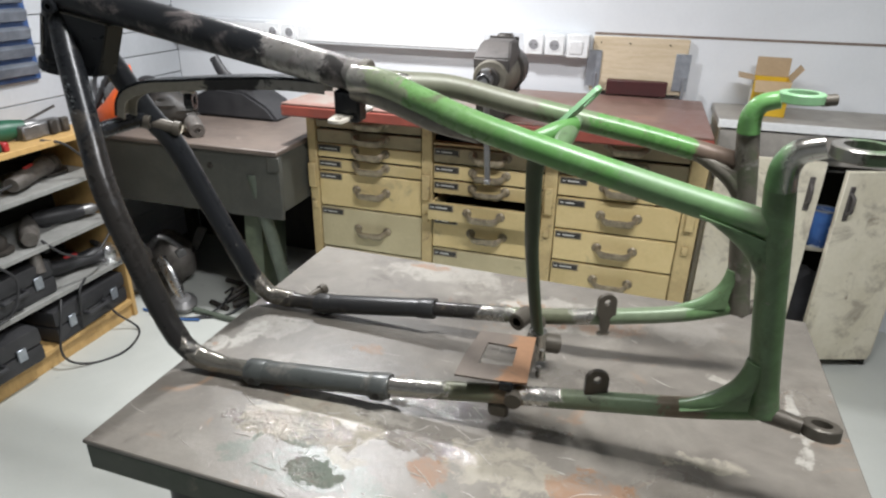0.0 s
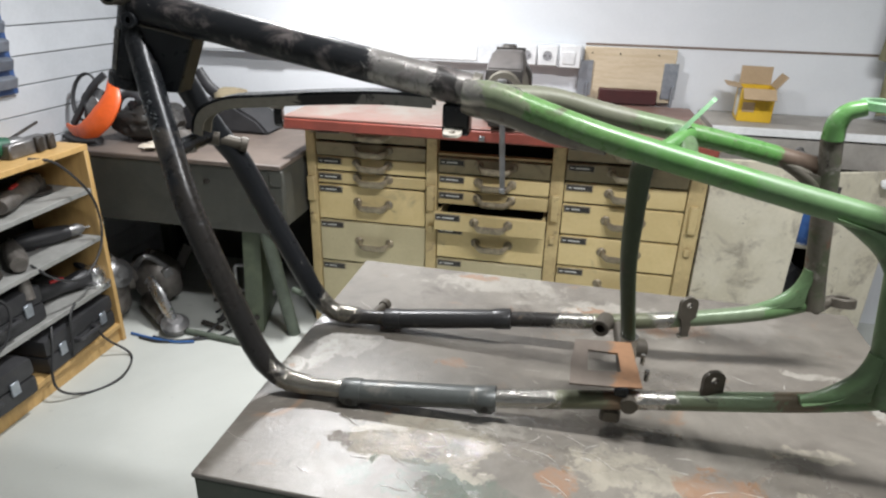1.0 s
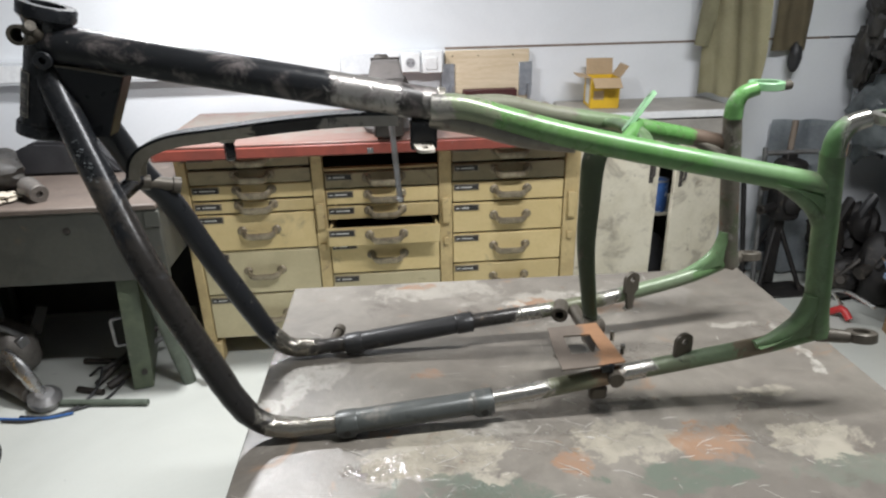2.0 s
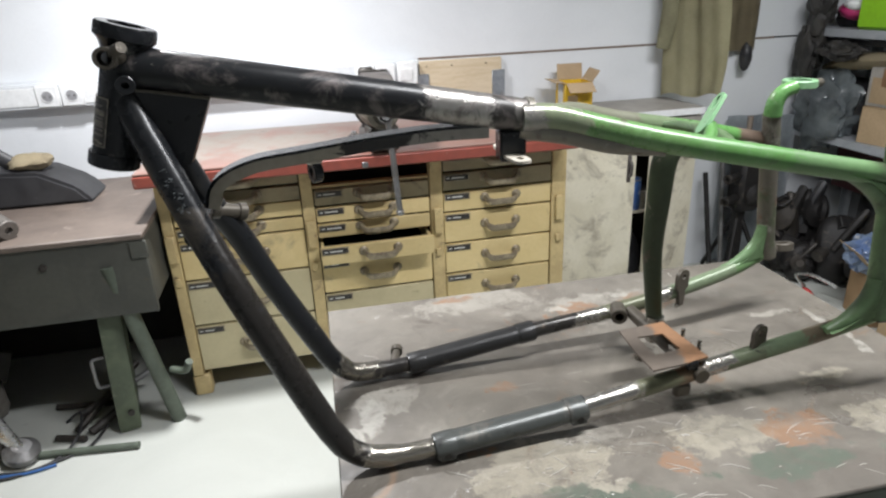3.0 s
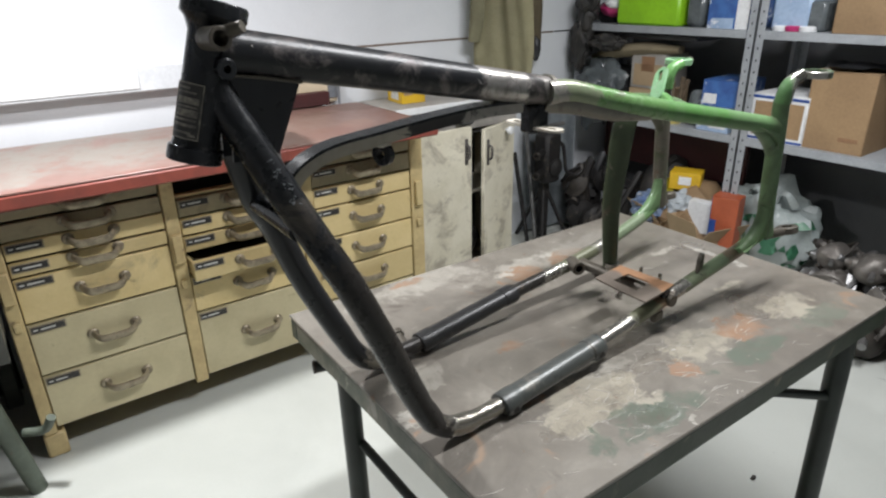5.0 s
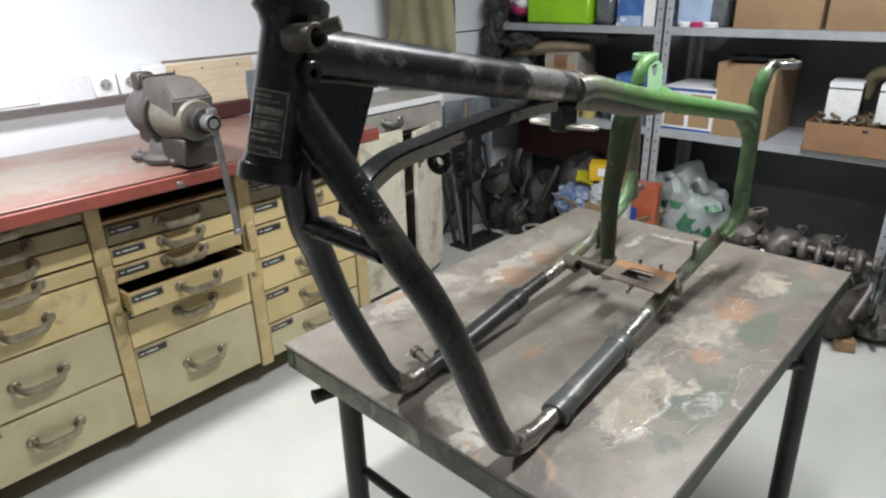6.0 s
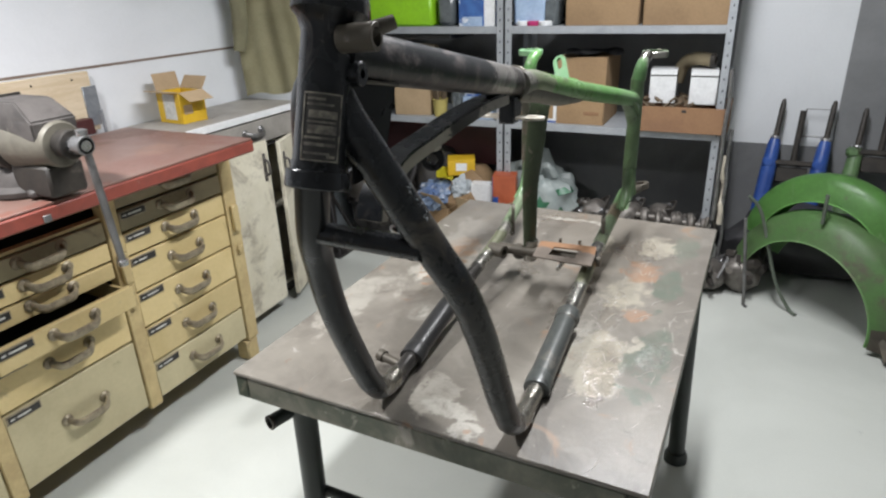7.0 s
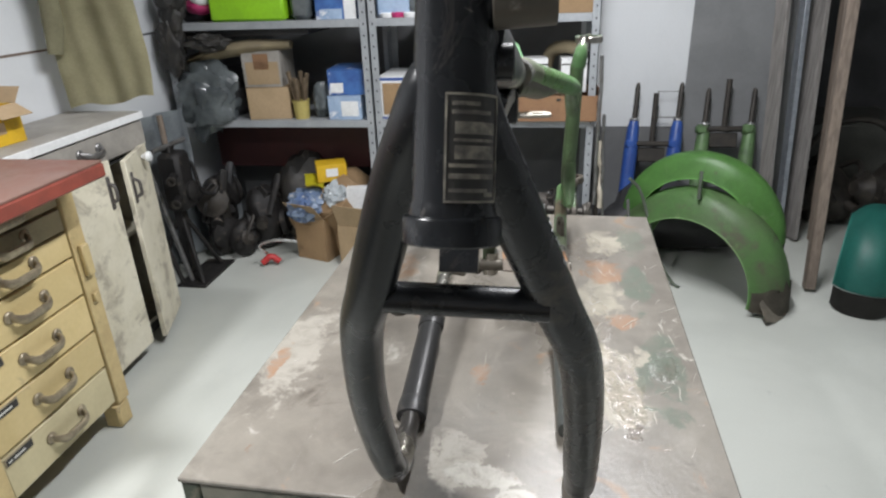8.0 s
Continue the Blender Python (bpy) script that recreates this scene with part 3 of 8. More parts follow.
BAG_WHITE = surf("white_plastic_bag", (0.40, 0.44, 0.43), (0.28, 0.32, 0.31), (0.3, 0.45), s1=6, bump=0.3)
BAG_PRINT = surf("green_bag_print", (0.045, 0.16, 0.085), (0.03, 0.12, 0.065), (0.35, 0.5), s1=20, bump=0.2)
DARK_RED = surf("dark_red_paint", (0.055, 0.012, 0.012), (0.04, 0.01, 0.01), (0.45, 0.6), s1=5)
RED_TOOL = surf("red_tool_paint", (0.45, 0.03, 0.03), (0.36, 0.025, 0.025), (0.35, 0.5), s1=9)
MAGENTA = surf("magenta_wrapper", (0.45, 0.03, 0.14), (0.34, 0.02, 0.10), (0.4, 0.5), s1=9)
POT = surf("yellow_pot", (0.48, 0.40, 0.13), (0.40, 0.33, 0.11), (0.45, 0.6), s1=9)
GREEN_TOOL = surf("green_power_tool", (0.02, 0.10, 0.055), (0.015, 0.08, 0.045), (0.4, 0.5), s1=10)
STRAW = surf("dry_roots", (0.15, 0.11, 0.07), (0.09, 0.065, 0.04), (0.8, 0.9), s1=20)
JACK_IRON = surf("dusty_black_iron", (0.020, 0.018, 0.017), (0.012, 0.011, 0.011), (0.5, 0.7), metal=0.2, s1=14, bump=0.2,
                 spots=(((0.12, 0.10, 0.08), 12, 0.58, 0.72, 0.75),))
CABLE = surf("black_rubber_cable", (0.018, 0.018, 0.019), (0.028, 0.028, 0.029), (0.5, 0.65))
BLUE_CABLE = surf("blue_hose", (0.04, 0.12, 0.33), (0.03, 0.10, 0.27), (0.4, 0.5))

# ---- building blocks ----


def spot(ob):
    """Where the origin of a thing or part stands in the world."""
    v = Vector(ob.location)
    while ob.parent:
        ob = ob.parent
        v += ob.location
    return v


def mesh_of(name, bm, mat, sharp=38):
    me = bpy.data.meshes.new(name)
    bm.to_mesh(me)
    bm.free()
    me.materials.append(mat)
    me.polygons.foreach_set("use_smooth", [True] * len(me.polygons))
    me.set_sharp_from_angle(angle=radians(sharp))
    return me


def thing(name, at, label, category, group="", kind=""):
    ob = new(name)
    ob.empty_display_size = 0.05
    ob.location = at
    return tagged(ob, label, category, group, kind)


def part(name, bm, mat, parent, label=""):
    bmesh.ops.translate(bm, vec=-spot(parent), verts=bm.verts)
    ob = new(name, mesh_of(name, bm, mat))
    ob.parent = parent
    return tagged(ob, label)


def solo(name, bm, mat, at, label, category, group="", kind=""):
    bmesh.ops.translate(bm, vec=-Vector(at), verts=bm.verts)
    ob = new(name, mesh_of(name, bm, mat))
    ob.location = at
    return tagged(ob, label, category, group, kind)


def put(dst, src, m=None):
    """Adds the mesh src to dst, moved by m."""
    if m is not None:
        bmesh.ops.transform(src, matrix=m, verts=src.verts)
    me = bpy.data.meshes.new("tmp")
    src.to_mesh(me)
    src.free()
    dst.from_mesh(me)
    bpy.data.meshes.remove(me)
    return dst


def box(c, s, bevel=0.003, turn=(0, 0, 0), seg=1, bm=None):
    """A box with rounded edges: centre, size, turn in degrees."""
    b = bmesh.new()
    bmesh.ops.create_cube(b, size=1)
    bmesh.ops.scale(b, vec=s, verts=b.verts)
    if bevel:
        bmesh.ops.bevel(b, geom=b.edges, offset=min(bevel, min(s) * 0.45), segments=seg, affect="EDGES", profile=0.7)
    bmesh.ops.transform(b, matrix=pose(*c, *turn), verts=b.verts)
    return put(bm, b) if bm else b


def span(x0, x1, y0, y1, z0, z1, bevel=0.003, bm=None):
    return box(((x0 + x1) / 2, (y0 + y1) / 2, (z0 + z1) / 2), (x1 - x0, y1 - y0, z1 - z0), bevel, bm=bm)


def smooth(path, sub=5):
    """A rounded way through the points of path."""
    p = [Vector(v) for v in path]
    p = [2 * p[0] - p[1]] + p + [2 * p[-1] - p[-2]]
    out = []
    for a, b, c, d in zip(p, p[1:], p[2:], p[3:]):
        for i in range(sub):
            u = i / sub
            out.append(0.5 * ((2 * b) + (c - a) * u + (2 * a - 5 * b + 4 * c - d) * u * u + (3 * b - a - 3 * c + d) * u ** 3))
    return out + [p[-2]]


def bend(path, radius=0.05, steps=5):
    """Straight runs with rounded corners."""
    p = [Vector(v) for v in path]
    out = [p[0]]
    for a, b, c in zip(p, p[1:], p[2:]):
        u, v = a - b, c - b
        r = min(radius, u.length * 0.45, v.length * 0.45)
        s, e = b + u.normalized() * r, b + v.normalized() * r
        for i in range(steps + 1):
            k = i / steps
            out.append((1 - k) ** 2 * s + 2 * k * (1 - k) * b + k * k * e)
    return out + [p[-1]]


def tube(path, r, seg=14, flat=1.0, bm=None, closed=False):
    """A round bar along path; r may be a list. flat squeezes it across its first side."""
    p = [Vector(v) for v in path]
    n = len(p)
    rs = r if isinstance(r, (list, tuple)) else [r] * n
    if len(rs) != n:
        rs = list(np.interp(np.linspace(0, 1, n), np.linspace(0, 1, len(rs)), rs))
    fl = list(np.interp(np.linspace(0, 1, n), np.linspace(0, 1, len(flat)), flat)) if isinstance(flat, (list, tuple)) else [flat] * n
    b = bmesh.new()
    d0 = (p[1] - p[0]).normalized()
    side = d0.cross(Vector((0, 0, 1)))
    side = side.normalized() if side.length > 0.05 else Vector((0, 1, 0))
    rings = []
    for i, v in enumerate(p):
        if closed:
            d = (p[(i + 1) % n] - p[i - 1]).normalized()
        else:
            d = (p[min(i + 1, n - 1)] - p[max(i - 1, 0)]).normalized()
        side = (side - d * side.dot(d)).normalized()
        up = d.cross(side)
        rings.append([b.verts.new(v + side * (math.cos(a) * rs[i] * fl[i]) + up * (math.sin(a) * rs[i]))
                      for a in (2 * math.pi * k / seg for k in range(seg))])
    for i in range(n if closed else n - 1):
        a, c = rings[i], rings[(i + 1) % n]
        for k in range(seg):
            b.faces.new((a[k], a[(k + 1) % seg], c[(k + 1) % seg], c[k]))
    if not closed:
        b.faces.new(rings[0][::-1])
        b.faces.new(rings[-1])
    bmesh.ops.recalc_face_normals(b, faces=b.faces)
    return put(bm, b) if bm else b


def lathe(profile, m=Matrix(), seg=24, bm=None):
    """A turned body from (radius, height) steps; hollow where the profile comes back down."""
    b = bmesh.new()
    rings = []
    for r, z in profile:
        rings.append([b.verts.new((r * math.cos(2 * math.pi * k / seg), r * math.sin(2 * math.pi * k / seg), z)) for k in range(seg)])
    for a, c in zip(rings, rings[1:]):
        for k in range(seg):
            b.faces.new((a[k], a[(k + 1) % seg], c[(k + 1) % seg], c[k]))
    b.faces.new(rings[0][::-1])
    b.faces.new(rings[-1])
    bmesh.ops.recalc_face_normals(b, faces=b.faces)
    bmesh.ops.transform(b, matrix=m, verts=b.verts)
    return put(bm, b) if bm else b


def rod(a, c, r, seg=14, bm=None):
    return tube([a, c], r, seg, bm=bm)


def aim(at, way):
    """A pose at a place whose z axis points along way."""
    return Matrix.Translation(at) @ Vector(way).to_track_quat("Z", "Y").to_matrix().to_4x4()


def ring(at, way, outer, inner, depth, seg=22, bm=None):
    """A short pipe: centre, axis, radii, length."""
    h, c = depth / 2, (outer - inner) * 0.15
    b = bmesh.new()
    prof = [(inner, -h), (outer - c, -h), (outer, -h + c), (outer, h - c), (outer - c, h), (inner, h)]
    rings = [[b.verts.new((r * math.cos(2 * math.pi * k / seg), r * math.sin(2 * math.pi * k / seg), z)) for k in range(seg)] for r, z in prof]
    for i in range(len(rings)):
        a, d = rings[i], rings[(i + 1) % len(rings)]
        for k in range(seg):
            b.faces.new((a[k], a[(k + 1) % seg], d[(k + 1) % seg], d[k]))
    bmesh.ops.recalc_face_normals(b, faces=b.faces)
    bmesh.ops.transform(b, matrix=aim(at, way), verts=b.verts)
    return put(bm, b) if bm else b


def slab(poly, depth, m=Matrix(), bevel=0.0, bm=None):
    """A plate: an outline in x and y, thickened up by depth, then moved by m."""
    b = bmesh.new()
    low = [b.verts.new((x, y, 0)) for x, y in poly]
    f = b.faces.new(low)
    made = bmesh.ops.extrude_face_region(b, geom=[f])
    bmesh.ops.translate(b, vec=(0, 0, depth), verts=[v for v in made["geom"] if isinstance(v, bmesh.types.BMVert)])
    bmesh.ops.recalc_face_normals(b, faces=b.faces)
    if bevel:
        bmesh.ops.bevel(b, geom=b.edges, offset=bevel, segments=2, affect="EDGES")
    bmesh.ops.transform(b, matrix=m, verts=b.verts)
    return put(bm, b) if bm else b


def holed(outer, inner, depth, m=Matrix(), bm=None):
    """A plate with an opening: two outlines of as many points each."""
    b = bmesh.new()
    n = len(outer)
    rows = [[b.verts.new((x, y, z)) for x, y in o] for o, z in ((inner, 0), (outer, 0), (outer, depth), (inner, depth))]
    for a, c in zip(rows, rows[1:] + rows[:1]):
        for k in range(n):
            b.faces.new((a[k], a[(k + 1) % n], c[(k + 1) % n], c[k]))
    bmesh.ops.recalc_face_normals(b, faces=b.faces)
    bmesh.ops.transform(b, matrix=m, verts=b.verts)
    return put(bm, b) if bm else b


def lump(at, size, seed, rough=0.25, scale=6.0, sub=3, bm=None, turn=(0, 0, 0)):
    """A rounded uneven body."""
    b = bmesh.new()
    bmesh.ops.create_icosphere(b, subdivisions=sub, radius=0.5)
    for v in b.verts:
        v.co *= 1 + rough * noise.noise(v.co * scale * 0.5 + Vector((seed * 3.1, seed * 1.7, seed))) + rough * 0.4 * noise.noise(v.co * scale * 2 + Vector((seed, 0, 5)))
    bmesh.ops.scale(b, vec=size, verts=b.verts)
    bmesh.ops.transform(b, matrix=pose(*at, *turn), verts=b.verts)
    return put(bm, b) if bm else b


def cloth(m, w, h, nx, ny, folds, thick=0.004, bm=None):
    """A hanging or lying sheet, w by h in x and y, raised by folds(u, v) in z, with a thickness, moved by m."""
    b = bmesh.new()
    rows = [[b.verts.new((w * (i / nx - 0.5), h * (j / ny - 0.5), folds(i / nx, j / ny))) for i in range(nx + 1)] for j in range(ny + 1)]
    for a, c in zip(rows, rows[1:]):
        for i in range(nx):
            b.faces.new((a[i], a[i + 1], c[i + 1], c[i]))
    bmesh.ops.solidify(b, geom=b.faces[:], thickness=thick)
    bmesh.ops.transform(b, matrix=m, verts=b.verts)
    return put(bm, b) if bm else b


def wiggle(a, c, sag, seed, n=8, amp=0.02):
    """A slack line between two places."""
    a, c = Vector(a), Vector(c)
    out = []
    for i in range(n + 1):
        u = i / n
        v = a.lerp(c, u)
        k = math.sin(math.pi * u)
        out.append(v + Vector((amp * k * noise.noise((u * 3, seed, 0)), amp * k * noise.noise((u * 3, seed, 7)), -sag * k)))
    return smooth(out, 3)


# ---- the room ----
BACK, LEFT, RIGHT, FRONT, TOP = 2.690, -2.20, 2.22, -2.3, 2.55
solo("floor", span(LEFT - 0.2, RIGHT + 1.6, FRONT - 0.2, BACK + 0.2, -0.12, 0.0, 0), FLOOR, (0, 0, 0), "light grey painted concrete floor with scuffs", "floor", kind="structure")
solo("ceiling", span(LEFT - 0.2, RIGHT + 1.6, FRONT - 0.2, BACK + 0.2, TOP, TOP + 0.15, 0), CEILING, (0, 0, TOP), "plain white ceiling of the workshop", "ceiling", kind="structure")

back = thing("wall_back", (0, BACK, 0), "white panelled workshop wall with a brown seam", "wall", kind="structure")
part("panel", span(LEFT, RIGHT, BACK, BACK + 0.12, 0, 1.127, 0.001), WHITE, back)
part("panel", span(LEFT, RIGHT, BACK, BACK + 0.12, 1.135, TOP, 0.001), WHITE, back)
part("seam", span(-0.20, 1.52, BACK - 0.002, BACK + 0.1, 1.127, 1.135, 0), TRIM_BROWN, back, "thin brown seam strip")
part("seam", span(LEFT, -0.20, BACK + 0.001, BACK + 0.1, 1.127, 1.135, 0), WHITE, back)

left = thing("wall_left", (LEFT, 0, 0), "white wall of horizontal painted boards", "wall", kind="structure")
part("backing", span(LEFT - 0.15, LEFT - 0.012, FRONT, BACK, 0, TOP, 0), GREY_WALL, left)
board = mesh_of("board", span(LEFT - 0.0115, LEFT, FRONT, BACK, 0.0015, 0.1005, 0.0022), BOARD_WHITE)
board.transform(Matrix.Translation((-LEFT, 0, 0)))
for i in range(25):
    ob = new("board", board)
    ob.parent = left
    ob.location = (0, 0, 0.05 + i * 0.1022)

right = thing("wall_right", (RIGHT, 0, 0), "white wall with a grey painted dado", "wall", kind="structure")
EDGE = 0.07
part("dado", span(RIGHT, RIGHT + 0.15, EDGE, BACK, 0, 0.55, 0), GREY_WALL, right, "dark grey painted dado")
part("plaster", span(RIGHT, RIGHT + 0.15, EDGE, 0.62, 0.55, TOP, 0), WHITE, right, "white painted plaster")
# plaster goes from white to grey where the racks begin
part("plaster", span(RIGHT, RIGHT + 0.15, 0.62, BACK, 0.55, TOP, 0), GREY_WALL, right, "grey plaster behind the racks")
part("pillar", span(RIGHT - 0.004, RIGHT + 0.15, -0.55, EDGE, 0, TOP, 0), GREY_PILLAR, right, "grey painted pillar")
annex = thing("wall_annex", (RIGHT + 0.6, -1.2, 0), "recess with walls coloured dark for the missing light", "wall", kind="structure")
part("recess_wall", span(RIGHT + 1.3, RIGHT + 1.45, FRONT, -0.40, 0, TOP, 0), ANNEX_SHADE, annex)
part("recess_wall", span(RIGHT + 0.15, RIGHT + 1.3, -0.55, -0.40, 0, TOP, 0), ANNEX_SHADE, annex)
solo("wall_front", span(LEFT, RIGHT + 1.45, FRONT - 0.15, FRONT, 0, TOP, 0), WHITE, (0, FRONT, 0), "plain white workshop wall", "wall", kind="structure")

# cable duct with sockets on the back wall
duct = thing("cable_duct", (-1.2, BACK, 1.04), "white plastic cable duct along the wall", "cable duct")
part("channel", span(LEFT, -0.213, BACK - 0.052, BACK, 1.038, 1.128, 0.004), DUCT, duct)
part("cover", span(LEFT, -0.64, BACK - 0.056, BACK - 0.0525, 1.05, 1.116, 0.0015), PLASTIC_WHITE, duct)


def socket(x, z):
    t = thing("wall_socket", (x, BACK - 0.0525, z), "white wall socket mounted on the cable duct", "socket", "sockets on the duct")
    y = BACK - 0.053
    part("plate", box((x, y - 0.005, z), (0.079, 0.01, 0.079), 0.004), PLASTIC_WHITE, t)
    part("rim", ring((x, y - 0.0105, z), (0, 1, 0), 0.0225, 0.0195, 0.004), PLASTIC_WHITE, t)
    w = part("well", lathe([(0.0195, 0), (0.0195, 0.001)], aim((x, y - 0.0112, z), (0, 1, 0)), 20), WELL_SHADE, t, "grey shaded socket well")
    for d in (-0.009, 0.009):
        part("pin_hole", lathe([(0.003, 0), (0.003, 0.001)], aim((x + d, y - 0.0125, z), (0, 1, 0)), 10), RECESS_SHADE, w)


for x in (-1.622, -1.538, -0.433, -0.349):
    socket(x, 1.083)
t = thing("wall_switch", (-0.255, BACK - 0.053, 1.083), "white double light switch on the cable duct", "switch")
part("plate", box((-0.258, BACK - 0.058, 1.083), (0.086, 0.01, 0.09), 0.004), PLASTIC_WHITE, t)
part("rocker", box((-0.263, BACK - 0.065, 1.078), (0.05, 0.006, 0.05), 0.002, (4, 0, 0)), PLASTIC_WHITE, t)

# pine board with steel angles behind the vise
t = thing("pine_wall_board", (-0.02, BACK - 0.03, 0.91), "pale pine board with galvanised angle brackets", "board")
part("board", span(-0.20, 0.16, BACK - 0.024, BACK - 0.001, 0.912, 1.122, 0.002), PINE, t)
for x in (-0.19, 0.145):
    part("angle_bracket", span(x - 0.028, x + 0.028, BACK - 0.030, BACK - 0.0245, 0.93, 1.07, 0.001), GALV, t, "galvanised steel angle")
    part("bolt", rod((x + 0.012, BACK - 0.05, 0.90), (x + 0.012, BACK - 0.05, 0.985), 0.006, 10), GALV, t)
part("stop", span(-0.13, 0.10, BACK - 0.075, BACK - 0.031, 0.909, 0.965, 0.003), DARK_RED, t, "dark red wooden stop strip")
for x in (-0.06, 0.09, -0.17):
    part("screw", rod((x, BACK - 0.027, 1.10), (x, BACK - 0.022, 1.10), 0.003, 8), BLACK_STEEL, t)

# unseen board high on the back wall, added for the shadow it casts
t = thing("shadow_board", (0.2, BACK - 0.12, 1.56), "unseen board added to cast a soft shadow on the wall", "shelf")
part("board", span(0.0, 0.44, BACK - 0.24, BACK - 0.001, 1.56, 1.585, 0.003), WOOD_OLD, t)

# ---- the steel table ----
TX0, TX1, TY0, TY1, TZ = -0.705, 0.375, 0.525, 1.274, 0.72
TC = ((TX0 + TX1) / 2, (TY0 + TY1) / 2, 0)
table = thing("steel_table", TC, "old green steel welding table with a stained scratched top", "table")
part("tabletop", span(TX0, TX1, TY0, TY1, TZ - 0.008, TZ, 0.002), TABLE_TOP, table, "grey-brown stained and scratched steel top")
part("apron", span(TX0 + 0.002, TX1 - 0.002, TY0 + 0.002, TY0 + 0.030, TZ - 0.055, TZ - 0.0082, 0.003), TABLE_EDGE, table)
part("apron", span(TX0 + 0.002, TX1 - 0.002, TY1 - 0.030, TY1 - 0.002, TZ - 0.055, TZ - 0.0082, 0.003), TABLE_EDGE, table)
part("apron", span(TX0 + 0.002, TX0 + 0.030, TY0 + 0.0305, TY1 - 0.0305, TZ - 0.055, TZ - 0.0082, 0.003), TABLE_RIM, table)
part("apron", span(TX1 - 0.030, TX1 - 0.002, TY0 + 0.0305, TY1 - 0.0305, TZ - 0.055, TZ - 0.0082, 0.003), TABLE_EDGE, table)
for n, (x, y, fx, fy) in enumerate(((-0.62, 1.19, -0.60, 1.215), (0.285, 0.565, 0.262, 0.545), (-0.60, 0.60, -0.60, 0.58), (0.285, 1.20, 0.262, 1.225))):
    leg = part("leg", rod((fx, fy, 0.03), (x, y, TZ - 0.0085), 0.024, 16), LEG_BLACK, table, "dark green pipe leg")
    part("foot", lathe([(0.034, 0), (0.034, 0.02), (0.028, 0.034)], Matrix.Translation((fx, fy, 0)), 16), LEG_BLACK, leg)
part("brace", tube(bend([(0.27, 0.56, 0.50), (0.10, 0.62, 0.55), (-0.1, 0.9, 0.50), (-0.3, 1.0, 0.47)], 0.06), 0.011, 10), LEG_BLACK, table)
part("brace", rod((-0.60, 0.59, 0.38), (-0.60, 1.205, 0.38), 0.011, 10), LEG_BLACK, table)
part("cross_member", span(-0.60, 0.28, 0.86, 0.90, TZ - 0.045, TZ - 0.0085, 0.003), LEG_BLACK, table)
stub = part("stub_pipe", rod((-0.60, 1.205, 0.60), (-0.678, 1.226, 0.60), 0.014, 14), LEG_BLACK, table, "short welded pipe stub")
part("pipe_mouth", ring((-0.679, 1.2263, 0.60), (-1, 0.27, 0), 0.015, 0.010, 0.006), BLACK_STEEL, stub)
part("hook", tube(bend([(-0.42, 0.60, 0.712), (-0.42, 0.60, 0.64), (-0.44, 0.58, 0.625), (-0.45, 0.57, 0.65)], 0.01), 0.007, 8), LEG_BLACK, table)

table.rotation_euler = (0, 0, radians(-1.2))

# ---- the motorcycle frame ----
bike = thing("motorcycle_chassis", BIKE, "old motorcycle frame, half black half green, on the steel table", "motorcycle frame")
MID = 0.855
HB, HT = Vector((-0.945, 0.853, 1.192)), Vector((-0.894, 0.851, 1.362))
axis = (HT - HB).normalized()
L = (HT - HB).length
head = part("head_tube", lathe([(0.020, 0.0), (0.0295, 0.0), (0.0308, 0.0012), (0.0308, 0.0155), (0.0298, 0.017), (0.0272, 0.0178), (0.0262, 0.024), (0.0250, 0.027), (0.0250, L - 0.034), (0.030, L - 0.022),
                                (0.036, L - 0.016), (0.036, L - 0.003), (0.034, L), (0.022, L), (0.021, L - 0.05), (0.020, L - 0.06)], aim(HB, axis), 32), BIKE_BLACK, bike, "glossy black steering head")


# the maker's plate on the front of the head
mc = Vector((-0.9365, 0.8455, 1.249))
face = Vector((-0.70, -0.70, 0.12)).normalized()


def on_head(u, h, out):
    """A place on the head tube: u radians round it, h metres up from the plate's middle."""
    base = HB + axis * ((mc - HB).dot(axis) + h)
    sx = Vector((1, 0, 0)) - axis * axis.x
    sx.normalize()
    sy = axis.cross(sx)
    return base + (sx * math.cos(u) + sy * math.sin(u)) * (0.0252 + out)


def on_head_patch(u0, u1, h0, h1, out, deep=0.0008):
    b = bmesh.new()
    n = 8
    rows = [[b.verts.new(on_head(u0 + (u1 - u0) * i / n, h, o)) for i in range(n + 1)] for h, o in ((h0, out), (h1, out), (h1, out - deep), (h0, out - deep))]
    for a, c in zip(rows, rows[1:] + rows[:1]):
        for i in range(n):
            b.faces.new((a[i], a[i + 1], c[i + 1], c[i]))
    b.faces.new([r[0] for r in rows]), b.faces.new([r[-1] for r in rows][::-1])
    bmesh.ops.recalc_face_normals(b, faces=b.faces)
    return b


PU = math.pi + 0.62
U0, U1 = PU - 0.69, PU + 0.69
plate = part("maker_plate", on_head_patch(U0, U1, -0.0308, 0.0308, 0.0012), PLATE, head, "worn black maker's plate")
bm = bmesh.new()
